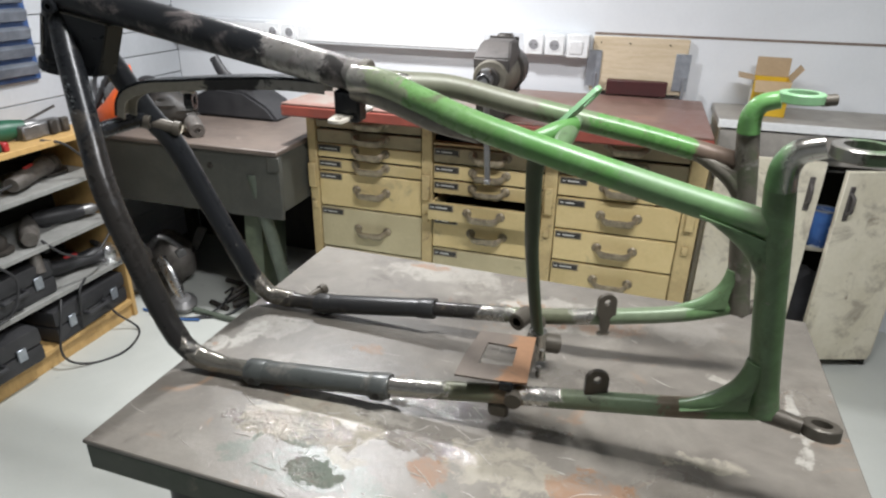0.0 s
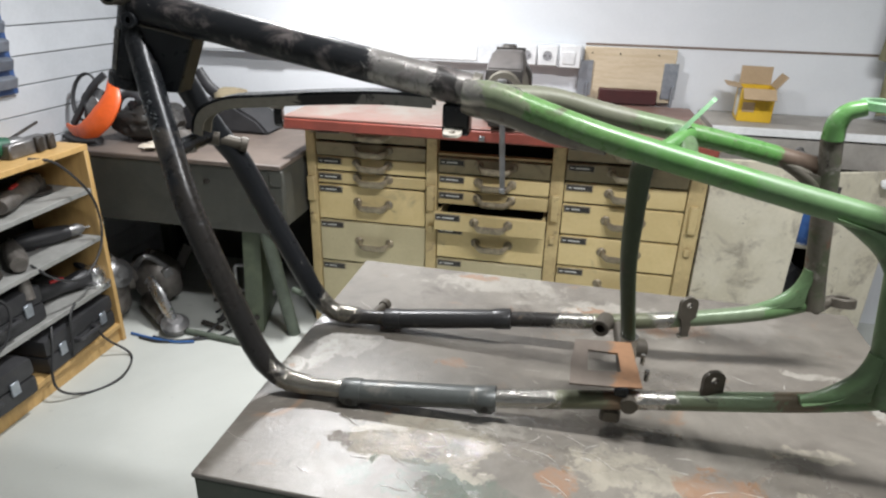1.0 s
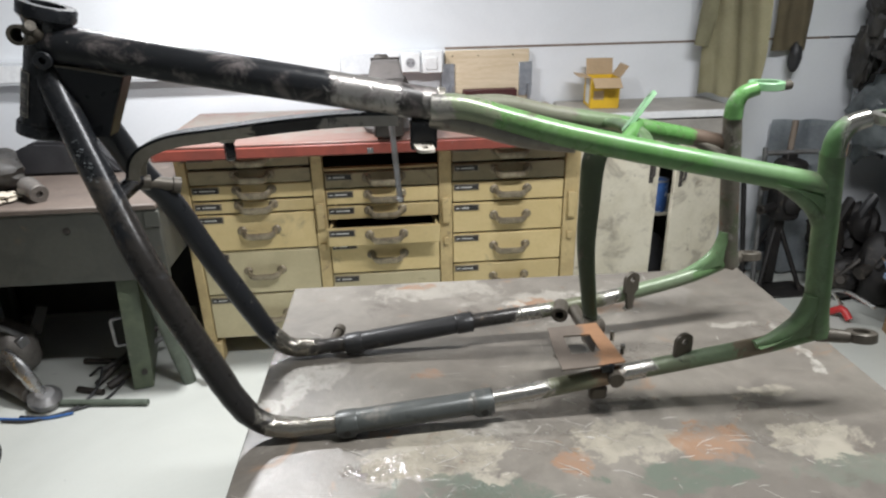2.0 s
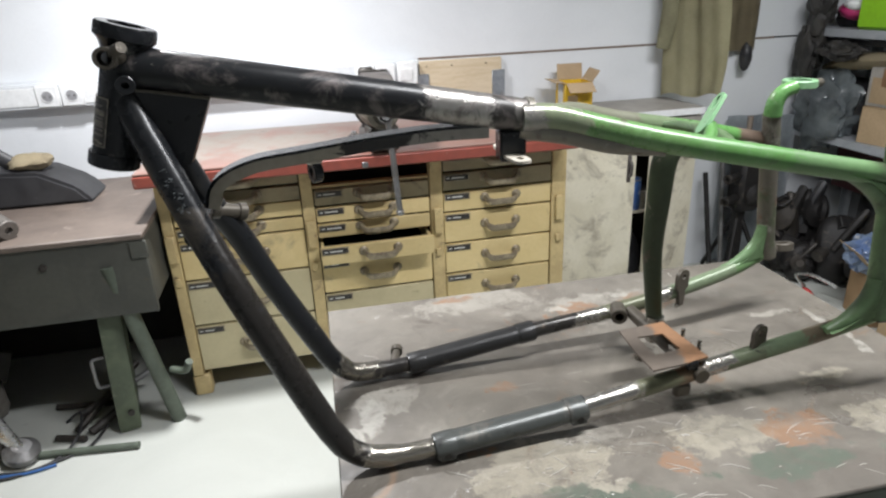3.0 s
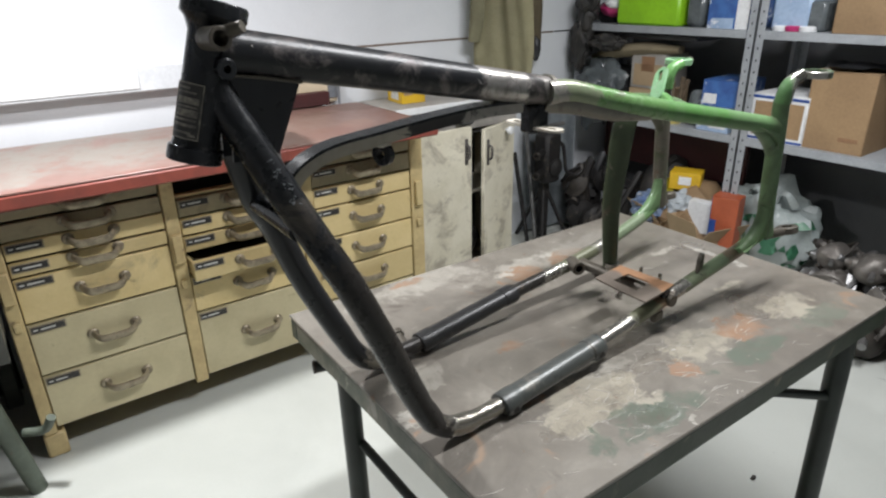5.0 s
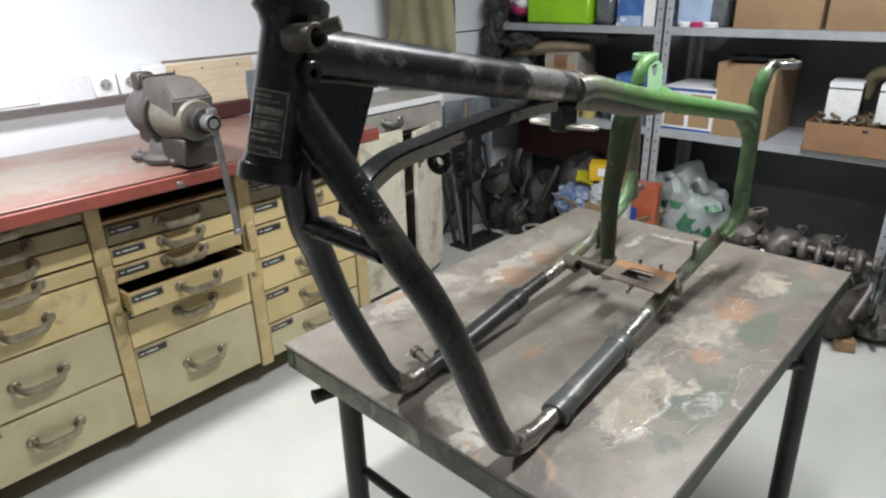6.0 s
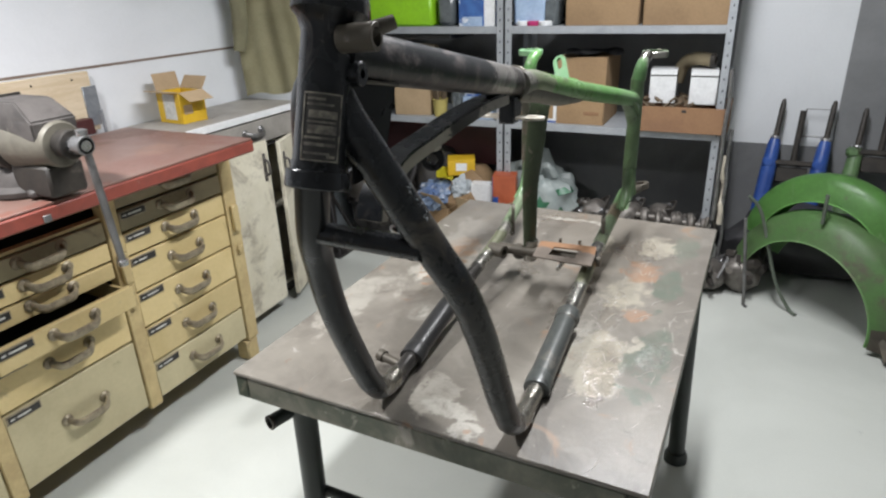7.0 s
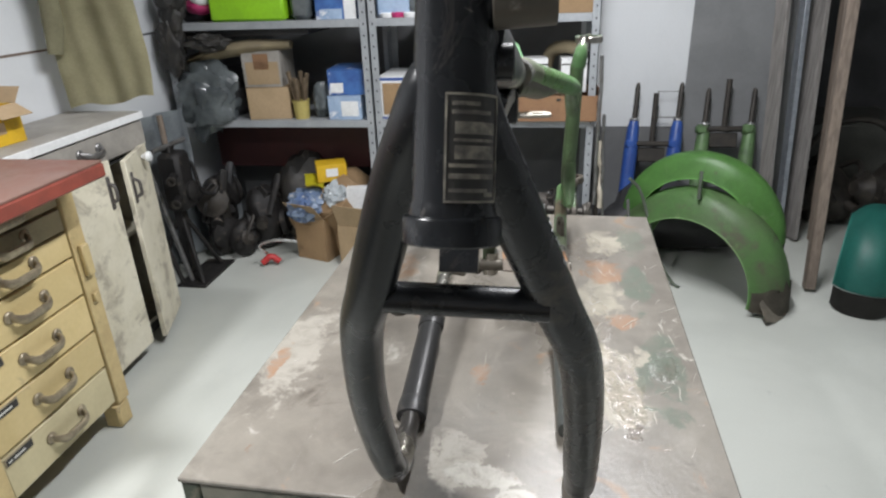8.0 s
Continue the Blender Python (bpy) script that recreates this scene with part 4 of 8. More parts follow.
for u0, u1, h0, h1 in ((U0, U1, 0.0345, 0.036), (U0, U1, -0.036, -0.0345), (U0, U0 + 0.05, -0.034, 0.034), (U1 - 0.05, U1, -0.034, 0.034),
                       (U0 + 0.22, U1 - 0.15, 0.0095, 0.0175), (U0 + 0.22, U1 - 0.15, -0.007, 0.002),
                       (U0 + 0.15, U1 - 0.6, 0.028, 0.0305), (U0 + 0.15, U1 - 0.3, 0.0225, 0.025), (U0 + 0.2, U1 - 0.2, 0.0045, 0.0065),
                       (U0 + 0.1, U1 - 0.2, -0.0125, -0.010), (U0 + 0.1, U1 - 0.15, -0.020, -0.0165), (U0 + 0.1, U1 - 0.35, -0.029, -0.0265), (U1 - 0.45, U1 - 0.15, -0.032, -0.029)):
    put(bm, on_head_patch(u0, u1, h0 * 0.855, h1 * 0.855, 0.0018, 0.0006))
part("print", bm, BAND, head, "pale stamped lines")

# steering stop lugs
part("stop_lug", ring((-0.914, 0.812, 1.327), (0.1, -1, 0.05), 0.0128, 0.0085, 0.036), BIKE_BROWN, head)
part("stop_lug", tube(smooth([(-0.905, 0.835, 1.325), (-0.903, 0.805, 1.333), (-0.890, 0.788, 1.339)], 4), [0.010, 0.0075, 0.0065], 12), BIKE_BROWN, head)
part("lock_lug", ring((-0.903, 0.826, 1.294), (0.1, -1, 0), 0.0115, 0.0045, 0.016), BIKE_BLACK, head)

TUBE_A, TUBE_B = Vector((-0.903, 0.850, 1.313)), Vector((-0.385, 0.850, 1.213))
part("top_tube", tube([TUBE_A.lerp(TUBE_B, i / 10) for i in range(11)], [0.0265, 0.0245], 24), BIKE_TOP, bike, "black top tube worn to grey metal")
d = (TUBE_B - TUBE_A).normalized()
part("collar", ring(TUBE_B + d * 0.004, d, 0.0275, 0.02, 0.012, 26), BIKE_WEB, bike, "worn steel collar ring")

for s in (-1, 1):
    g = [(-0.900, 1.288), (-0.812, 1.270), (-0.848, 1.188), (-0.905, 1.186)]
    b = slab(g, 0.003)
    bmesh.ops.transform(b, matrix=Matrix(((1, 0, 0, 0), (0, 0, 1, MID + s * 0.018 - 0.0015), (0, 1, 0, 0), (0, 0, 0, 1))), verts=b.verts)
    bmesh.ops.recalc_face_normals(b, faces=b.faces)
    part("gusset_plate", b, BIKE_PLAIN, bike, "black gusset plate under the top tube")
b = box((-0.831, MID, 1.228), (0.003, 0.034, 0.088), 0.0005, (0, 24, 0))
part("gusset_plate", b, BIKE_PLAIN, bike)
part("weld_bead", tube([(-0.895, MID - 0.021, 1.286), (-0.86, MID - 0.022, 1.280), (-0.81, MID - 0.021, 1.270)], 0.0022, 8), BIKE_BROWN, bike, "pale weld bead")

# the two cradle tubes: down from the head, then back along the table
NEAR = [(-0.912, 0.850, 1.302), (-0.908, 0.843, 1.262), (-0.883, 0.821, 1.200), (-0.841, 0.787, 1.101), (-0.808, 0.762, 1.028), (-0.770, 0.751, 0.938), (-0.724, 0.746, 0.826),
        (-0.708, 0.744, 0.793), (-0.686, 0.744, 0.760), (-0.643, 0.743, 0.740), (-0.545, 0.744, 0.740), (-0.328, 0.753, 0.755), (-0.147, 0.756, 0.781), (0.001, 0.756, 0.803), (0.121, 0.753, 0.824), (0.213, 0.748, 0.848)]
FAR = [(-0.915, 0.858, 1.304), (-0.912, 0.873, 1.265), (-0.884, 0.901, 1.206), (-0.853, 0.936, 1.108), (-0.822, 0.957, 1.048), (-0.780, 0.971, 0.943), (-0.723, 0.977, 0.824),
       (-0.699, 0.977, 0.779), (-0.667, 0.978, 0.747), (-0.628, 0.979, 0.741), (-0.543, 0.982, 0.743), (-0.329, 0.988, 0.768), (-0.142, 0.989, 0.787), (0.001, 0.993, 0.810), (0.119, 1.002, 0.833), (0.196, 1.012, 0.857)]
for s, run in ((0, NEAR), (1, FAR)):
    path = smooth(run, 5)
    part("cradle_tube", tube(path, [0.009, 0.013, 0.0165, 0.0185, 0.0197] + [0.0200] * 26 + [0.0190] * 8 + [0.0175] * 8 + [0.0145] * 29, 20), BIKE_LOW if not s else BIKE_LOW_FAR, bike, "cradle tube, black above, bare steel bend, green behind")
    a, c = Vector(run[10]), Vector(run[11])
    u = (c - a).normalized()
    b = lathe([(0.0150, -0.018), (0.0178, -0.016), (0.0178, (c - a).length * 0.5), (0.0172, (c - a).length), (0.0150, (c - a).length + 0.002)], aim(a, u), 24)
    for v in b.verts:
        mid = a.y + (c.y - a.y) * (v.co.x - a.x) / (c.x - a.x)
        v.co.y = mid + (v.co.y - mid) * 1.2
    sl = part("sleeve", b, SLEEVE if not s else SLEEVE_FAR, bike, "dark grey sleeve with clamp blocks" if not s else "black sleeve with clamp blocks")
    out = -1 if not s else 1
    for q, e in ((a, -1), (c, 1)):
        b = lathe([(0.0150, -0.017), (0.0184, -0.0166), (0.0190, -0.014), (0.0190, 0.013), (0.0184, 0.0158), (0.0150, 0.016)], aim(q, u), 24)
        for v in b.verts:
            v.co.y = q.y + (v.co.y - q.y) * 1.22
        box(q + Vector((0, out * 0.011, -0.005)), (0.027, 0.022, 0.022), 0.003, (0, -4, 0), bm=b)
        part("clamp_block", b, SLEEVE_FAR if s else SLEEVE, sl, "dark clamp block with a bolt hole")
        box_lip = box(q + u * (e * 0.014) + Vector((0, -out * 0.002, 0.0155)), (0.0035, 0.012, 0.007), 0.0012, (0, -4, 0))
        part("clamp_lip", box_lip, SLEEVE_FAR, sl)
        part("bolt_hole", lathe([(0.0062, 0), (0.0062, 0.002)], aim(q + Vector((0, out * 0.0222, -0.005)) - Vector((0, 0.001, 0)), (0, 1, 0)), 14), RECESS_SHADE, sl)
# pegs beside the far sleeve
part("peg", tube([(-0.588, 0.985, 0.742), (-0.577, 1.026, 0.743)], 0.0085, 12), BIKE_BROWN, bike)
part("peg_cap", ring((-0.575, 1.033, 0.743), (0.25, 1, 0.05), 0.0115, 0.006, 0.014), BIKE_BROWN, bike)

part("cradle_brace", rod((-0.853, 0.790, 1.101), (-0.853, 0.932, 1.103), 0.0135, 16), BIKE_BLACK, bike, "black cross tube between the cradle tubes")
for y, yy in ((0.800, -0.5), (0.915, 0.5)):
    part("brace_lug", ring((-0.846, y, 1.098), (1, yy, -0.2), 0.0125, 0.005, 0.022, 16), BIKE_BROWN, bike, "worn steel lug on the cross tube")
pin = part("tank_peg", tube([(-0.842, 0.934, 1.092), (-0.814, 0.948, 1.083)], [0.012, 0.011], 14), BIKE_BROWN, bike)
part("peg_cap", ring((-0.808, 0.951, 1.081), (0.9, 0.4, -0.3), 0.0135, 0.006, 0.013), BIKE_BROWN, pin, "bare steel peg cap")

# tank rail: a thin channel that arches from the cradle to the collar
ARCH = [(-0.843, 0.864, 1.122), (-0.835, 0.863, 1.148), (-0.813, 0.860, 1.169), (-0.770, 0.861, 1.184), (-0.703, 0.861, 1.191), (-0.613, 0.860, 1.200), (-0.521, 0.857, 1.206), (-0.441, 0.853, 1.206)]
rail_path = smooth(ARCH, 4)


def flange(path, half, low, thick):
    """An arched channel: a flat top with two turned down sides."""
    b = bmesh.new()
    prof = [(-half, -low), (-half, 0), (half, 0), (half, -low), (half - thick, -low), (half - thick, -thick), (-half + thick, -thick), (-half + thick, -low)]
    rings = []
    for i, v in enumerate(path):
        d = (path[min(i + 1, len(path) - 1)] - path[max(i - 1, 0)]).normalized()
        up = Vector((0, 1, 0)).cross(d) * -1
        up = up if up.z > 0 or up.x < 0 else -up
        rings.append([b.verts.new(v + Vector((0, a, 0)) + up * c) for a, c in prof])
    for a, c in zip(rings, rings[1:]):
        for k in range(8):
            b.faces.new((a[k], a[(k + 1) % 8], c[(k + 1) % 8], c[k]))
    b.faces.new(rings[0]), b.faces.new(rings[-1][::-1])
    bmesh.ops.recalc_face_normals(b, faces=b.faces)
    return b


arch = part("tank_rail", flange(rail_path, 0.015, 0.019, 0.003), BIKE_ARCH, bike, "arched channel rail, worn grey then black")
part("rail_top", flange([v + Vector((0, 0, 0.0008)) for v in rail_path], 0.0158, 0.0042, 0.0014), BIKE_BLACK, arch, "black top of the rail")

# bracket under the collar
br = part("collar_bracket", span(-0.425, -0.385, 0.835, 0.863, 1.150, 1.195, 0.003), BIKE_BLACK, bike, "black bracket under the collar")
part("bracket_tab", holed([(0.031 * math.copysign(abs(math.cos(a)) ** 0.5, math.cos(a)), 0.0135 * math.copysign(abs(math.sin(a)) ** 0.6, math.sin(a))) for a in (2 * math.pi * k / 20 for k in range(20))],
                          [(0.012 + 0.008 * math.cos(a), 0.005 * math.sin(a)) for a in (2 * math.pi * k / 20 for k in range(20))], 0.004,
                          pose(-0.406, 0.820, 1.157, 0, 0, -84)), TAB_STEEL, br, "pale steel slotted tab")
part("bracket_tab", holed([(0.031 * math.copysign(abs(math.cos(a)) ** 0.5, math.cos(a)), 0.0135 * math.copysign(abs(math.sin(a)) ** 0.6, math.sin(a))) for a in (2 * math.pi * k / 20 for k in range(20))],
                          [(0.012 + 0.008 * math.cos(a), 0.005 * math.sin(a)) for a in (2 * math.pi * k / 20 for k in range(20))], 0.004,
                          pose(-0.404, 0.880, 1.157, 0, 0, 88)), TAB_STEEL, br, "pale steel slotted tab")

# seat stays: two green tubes from the collar to the rear uprights
STAY = [(-0.392, 0.838, 1.212), (-0.345, 0.831, 1.210), (-0.279, 0.813, 1.193), (-0.182, 0.783, 1.170), (-0.001, 0.751, 1.133), (0.164, 0.735, 1.099)]
FARSTAY = [(-0.392, 0.856, 1.212), (-0.342, 0.878, 1.204), (-0.272, 0.923, 1.196), (-0.178, 0.956, 1.171), (0.000, 0.995, 1.133), (0.155, 1.016, 1.097)]
part("seat_stay", tube(smooth(STAY, 6), [0.021, 0.0195, 0.0185, 0.0175, 0.017], 20), BIKE_GREEN, bike, "bright green seat stay, bare metal near the collar")
part("seat_stay", tube(smooth(FARSTAY, 6), [0.018, 0.0175, 0.017, 0.016], 20), BIKE_GREEN_FAR, bike, "worn brown and green seat stay")

part("stay_web", tube(smooth([(-0.392, 0.846, 1.198), (-0.330, 0.830, 1.188), (-0.262, 0.810, 1.170), (-0.190, 0.786, 1.160)], 5), [0.0185, 0.0175, 0.0160, 0.0110], 18), BIKE_WEB, bike, "bare brown-grey web under the seat stay")
part("stay_notch", lump((-0.333, 0.868, 1.214), (0.036, 0.022, 0.012), 33, 0.3, sub=2), BIKE_BARE, bike, "rough bare weld between the stays")

for s, y, ye in ((0, 0.734, 0.704), (1, 1.005, 1.015)):
    z0 = 1.0
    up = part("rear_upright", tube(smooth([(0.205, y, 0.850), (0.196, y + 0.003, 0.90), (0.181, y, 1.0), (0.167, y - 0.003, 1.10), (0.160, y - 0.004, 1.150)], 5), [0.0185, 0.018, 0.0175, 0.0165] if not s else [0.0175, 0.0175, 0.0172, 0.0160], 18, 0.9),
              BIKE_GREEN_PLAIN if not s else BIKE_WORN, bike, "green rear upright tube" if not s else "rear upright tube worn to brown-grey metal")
    part("upright_hook", tube(smooth([(0.160, y - 0.006, 1.148), (0.159, y - 0.010, 1.172), (0.168, y - 0.014, 1.190), (0.190, y - 0.018, 1.199)], 5), [0.0165, 0.0155, 0.0135, 0.0125], 16),
         BIKE_FRESH if s else BIKE_HOOK, up, "upper hook, bare metal bend" if not s else "green upper hook")
    eye = part("shock_eye", ring((0.222, ye if not s else ye, 1.199), (0, 0, 1), 0.031, 0.0205, 0.014, 26), BIKE_PALE if s else BIKE_EYE, up, "flat shock absorber eye")
    part("eye_ear", ring((0.256, (ye if not s else ye) - 0.004, 1.198), (1, 0.2, 0.1), 0.0085, 0.0045, 0.02, 14), BIKE_BROWN, up)
    # filled webs at the foot and under the stay
    w = 0.0142 if not s else 0.0122
    flat = Matrix(((1, 0, 0, 0), (0, 0, 1, y - 0.99 * w), (0, 1, 0, 0), (0, 0, 0, 1)))
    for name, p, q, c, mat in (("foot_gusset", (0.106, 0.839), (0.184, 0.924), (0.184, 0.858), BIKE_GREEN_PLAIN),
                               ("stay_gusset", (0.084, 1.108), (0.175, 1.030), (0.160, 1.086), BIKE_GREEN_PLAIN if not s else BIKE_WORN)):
        arc = [Vector(p) * (1 - u) ** 2 + Vector(c) * 2 * u * (1 - u) + Vector(q) * u * u for u in (v / 11 for v in range(12))]
        ys = (0.746 - y if not s else -0.003) if name == "stay_gusset" else 0.0
        b = slab([tuple(v) for v in arc] + [c], (1.98 if not ys else 1.7) * w, flat)
        bmesh.ops.recalc_face_normals(b, faces=b.faces)
        web = part(name, b, mat, up, "welded web plate")
        part("web_edge", tube([(v.x, y + ys * (1 - i / 11), v.y) for i, v in enumerate(arc)], [w * 0.45, w * 0.8, w, w, w, w * 0.9], 16), mat, web)
    az, ay, ax = (0.854, 0.716, 0.266) if not s else (0.861, 1.022, 0.253)
    drop = part("dropout", ring((ax, ay, az), (0, 0.25, 1), 0.0225, 0.012, 0.016, 22), BIKE_BROWN, bike, "greasy axle dropout")
    part("dropout_arm", tube([(0.205, y, 0.852), (ax - 0.02, ay, az)], [0.0125, 0.010], 12), BIKE_BROWN, drop)

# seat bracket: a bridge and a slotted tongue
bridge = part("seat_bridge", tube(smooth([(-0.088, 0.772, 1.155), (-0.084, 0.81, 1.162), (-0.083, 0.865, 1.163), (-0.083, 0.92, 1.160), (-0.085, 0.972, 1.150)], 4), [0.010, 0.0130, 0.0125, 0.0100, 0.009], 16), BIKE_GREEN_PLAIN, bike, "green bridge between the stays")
n = 24
o, q = [], []
for k in range(n):
    a = 2 * math.pi * k / n
    o.append((0.014 * math.cos(a), 0.014 * math.sin(a) + (0.022 if math.sin(a) > 0 else -0.030)))
    q.append((0.006 * math.cos(a), 0.006 * math.sin(a) + (0.024 if math.sin(a) > 0 else 0.008)))
rise = Vector((0.047, 0.024, 0.049)).normalized()
side = rise.cross(Vector((0.20, 0.96, -0.17))).normalized()
lean = Matrix((rise.cross(side), rise, side)).transposed().to_4x4()
part("tongue", holed(o, q, 0.006, Matrix.Translation((-0.0725, 0.854, 1.1945)) @ lean @ pose(0, 0, -0.003)), BIKE_PALE, bridge, "pale green slotted seat tongue")

for a in ((-0.128, 0.783, 1.158),):
    part("yoke_arm", tube(smooth([a, (-0.098, a[1] * 0.6 + 0.862 * 0.4, 1.166), (-0.076, a[1] * 0.2 + 0.862 * 0.8, 1.172)], 4), [0.010, 0.0140, 0.0110], 14, 0.8), BIKE_GREEN, bridge, "green yoke arm welded to the stay")

# middle strut and the cross tube that it stands on
mids = smooth([(-0.1185, 0.8792, 1.140), (-0.130, 0.883, 1.108), (-0.130, 0.889, 1.036), (-0.127, 0.898, 0.953), (-0.114, 0.901, 0.852), (-0.100, 0.904, 0.762)], 5)
b = tube(mids, [0.0088, 0.0088, 0.0086, 0.0084, 0.0082, 0.0080], 20)
wide = Vector((0.588, -0.809, 0))
for v in b.verts:
    c = min(mids, key=lambda q: (q - v.co).length_squared)
    v.co += wide * (v.co - c).dot(wide) * (0.8 + 0.8 * (v.co.z - 0.762) / 0.378)
part("strut", b, BIKE_OLIVE, bike, "dark green curved middle strut")
cross = part("cross_tube", rod((-0.115, 0.735, 0.788), (-0.115, 0.975, 0.788), 0.0125, 16), BIKE_BROWN, bike, "greasy lower cross tube")
part("strut_shoe", rod((-0.107, 0.898, 0.815), (-0.106, 0.900, 0.765), 0.0155, 14), BIKE_BARE, bike, "bare welded strut foot")
part("stand_socket", ring((-0.145, 0.968, 0.793), (-0.35, -1, 0), 0.0155, 0.0085, 0.04), BIKE_BROWN, cross)
part("stand_socket", rod((-0.10, 0.93, 0.775), (-0.075, 0.94, 0.770), 0.017, 14), BIKE_BROWN, cross, "bare round boss")
bp = part("battery_plate", holed([(-0.196, 0.868), (-0.150, 0.872), (-0.106, 0.876), (-0.102, 0.812), (-0.098, 0.750), (-0.148, 0.742), (-0.204, 0.738), (-0.203, 0.800)],
                                 [(-0.176, 0.838), (-0.152, 0.838), (-0.129, 0.838), (-0.128, 0.812), (-0.127, 0.785), (-0.152, 0.781), (-0.177, 0.779), (-0.177, 0.810)], 0.003, Matrix.Translation((0, 0, 0.812))), BIKE_RUST, bike, "rusty steel plate with a square hole")
part("clip", box((-0.128, 0.748, 0.806), (0.020, 0.012, 0.016), 0.002), BIKE_BLACK, bp, "black spring clip")
part("clip", tube([(-0.19, 0.80, 0.81), (-0.195, 0.81, 0.795), (-0.18, 0.815, 0.785)], 0.005, 8), BIKE_BARE, bp)
for x, y in ((-0.088, 0.79), (-0.09, 0.835)):
    part("bolt", rod((x, y, 0.802), (x, y, 0.820), 0.0038, 10), BIKE_BARE, bp)
part("stand_lug", box((-0.138, 0.754, 0.757), (0.030, 0.016, 0.026), 0.005), BIKE_BROWN, bike, "small greasy block under the tube")
hole = [(0.0058 * math.cos(a), 0.0058 * math.sin(a)) for a in (2 * math.pi * k / 20 for k in range(20))]
dee = [(0.0165 * math.cos(a), 0.0145 * math.sin(a) if math.sin(a) > 0 else -0.024) for a in (2 * math.pi * (k + 0.5) / 20 for k in range(20))]
part("muffler_lug", holed(dee, hole, 0.007, Matrix(((0.955, 0, 0.295, -0.003), (0.295, 0, -0.955, 0.760), (0, 1, 0, 0.840), (0, 0, 0, 1)))), BIKE_BROWN, bike, "small half-round lug with a hole")
tab = [(x * (1.0 if y > -0.03 else 0.72), y) for x, y in ((0.0165 * math.cos(a), 0.0150 * math.sin(a) if math.sin(a) > 0 else (-0.062 if 0.25 < (k + 0.5) / 20 % 0.5 * 2 < 0.75 else -0.026)) for k, a in ((k, 2 * math.pi * (k + 0.5) / 20) for k in range(20)))]
fl = part("muffler_lug", holed(tab, hole, 0.008, Matrix(((0.94, 0, 0.34, -0.005), (0.34, 0, -0.94, 0.984), (0, 1, 0, 0.845), (0, 0, 0, 1)))), BIKE_BROWN, bike, "upright lug plate with a hole, waisted below the tube")
part("lug_foot", box((-0.004, 0.983, 0.781), (0.022, 0.010, 0.007), 0.002, (0, 0, 20)), BIKE_BARE, fl)
# stamped mark on the cradle tube, unreadable strokes
bm = bmesh.new()
pa, pb = Vector(NEAR[2]), Vector(NEAR[3])
run = (pb - pa).normalized()
outward = Vector((0.05, -0.9, 0.2))
outward = (outward - run * outward.dot(run)).normalized()
across = run.cross(outward)
for i in range(7):
    random.seed(300 + i)
    c = pa.lerp(pb, 0.16 + i * 0.085) + outward * 0.0198
    for k in range(4):
        a = c + across * random.uniform(-0.004, 0.004) + run * random.uniform(-0.0035, 0.0035)
        tube([a, a + across * random.uniform(-0.005, 0.005) + run * random.uniform(-0.002, 0.004)], 0.00055, 6, bm=bm)
part("stamped_mark", bm, STAMP, bike, "rubbed unreadable stamped marks")

# dried varnish on the table top: runs and drops coloured pale for their glints
bm = bmesh.new()
rnd = random.Random(77)
for i in range(130):
    if i % 5:
        x, y = rnd.gauss(-0.26, 0.17), rnd.uniform(0.53, 0.74)
    else:
        x, y = rnd.uniform(-0.68, 0.36), rnd.uniform(0.53, 1.26)
    x = min(max(x, -0.68), 0.35)
    a, ln = rnd.uniform(0, 6.28), rnd.choice((0.003, 0.005, 0.008, 0.014, 0.022))
    if i % 5:
        a = rnd.gauss(2.75, 0.5)
    run = [Vector((x + ln * k * math.cos(a + 0.25 * k * rnd.uniform(-1, 1)), y + ln * k * math.sin(a + 0.25 * k * rnd.uniform(-1, 1)), TZ - 0.0003)) for k in (-1, -0.3, 0.4, 1)]
    w = rnd.uniform(0.0008, 0.0019)
    tube(smooth(run, 2), [w * 0.4, w, w * 0.8, w * 0.3], 6, 0.7, bm=bm)
tagged(part("dried_varnish", bm, VARNISH_GLINT, table, "dried varnish with glints in its pale colour"), kind="stuff")
# loop lug under the tank rail
part("rail_eye", ring((-0.690, 0.855, 1.158), (0.95, 0.34, 0), 0.0165, 0.007, 0.013, 20), BIKE_BLACK, arch, "steel eye welded under the rail")
part("weld_bead", lump((-0.691, 0.852, 1.172), (0.026, 0.018, 0.008), 61, 0.2, sub=2), TAB_STEEL, arch, "pale weld bead")

# ---- the drawer bench ----
BX0, BX1, BY0, DY = -1.238, 0.238, 2.008, 2.158
BC = ((BX0 + BX1) / 2, 2.315, 0)
bench = thing("workbench", BC, "beige drawer workbench with a worn red wooden top", "workbench")
b = span(BX0 + 0.003, BX1 - 0.003, BY0 + 0.003, BACK - 0.06, 0.897, 0.904, 0.002)
part("worktop", b, RED_TOP, bench, "worn red and grey painted top")
part("worktop_core", span(BX0, BX1, BY0, BACK - 0.058, 0.857, 0.8968, 0.005), RED_EDGE, bench, "red painted front edge")
for x0, x1 in ((-1.215, -1.178), (-0.742, -0.700), (-0.281, -0.233), (0.195, 0.252)):
    post = part("post", span(x0, x1, DY - 0.012, DY + 0.03, 0.088, 0.856, 0.003), BEIGE_POST, bench)
    part("latch", box(((x0 + x1) / 2, DY - 0.021, 0.60), (0.032, 0.018, 0.10), 0.004), BEIGE_POST, post)
    part("latch", box(((x0 + x1) / 2, DY - 0.018, 0.475), (0.022, 0.012, 0.03), 0.003), BEIGE_POST, post)
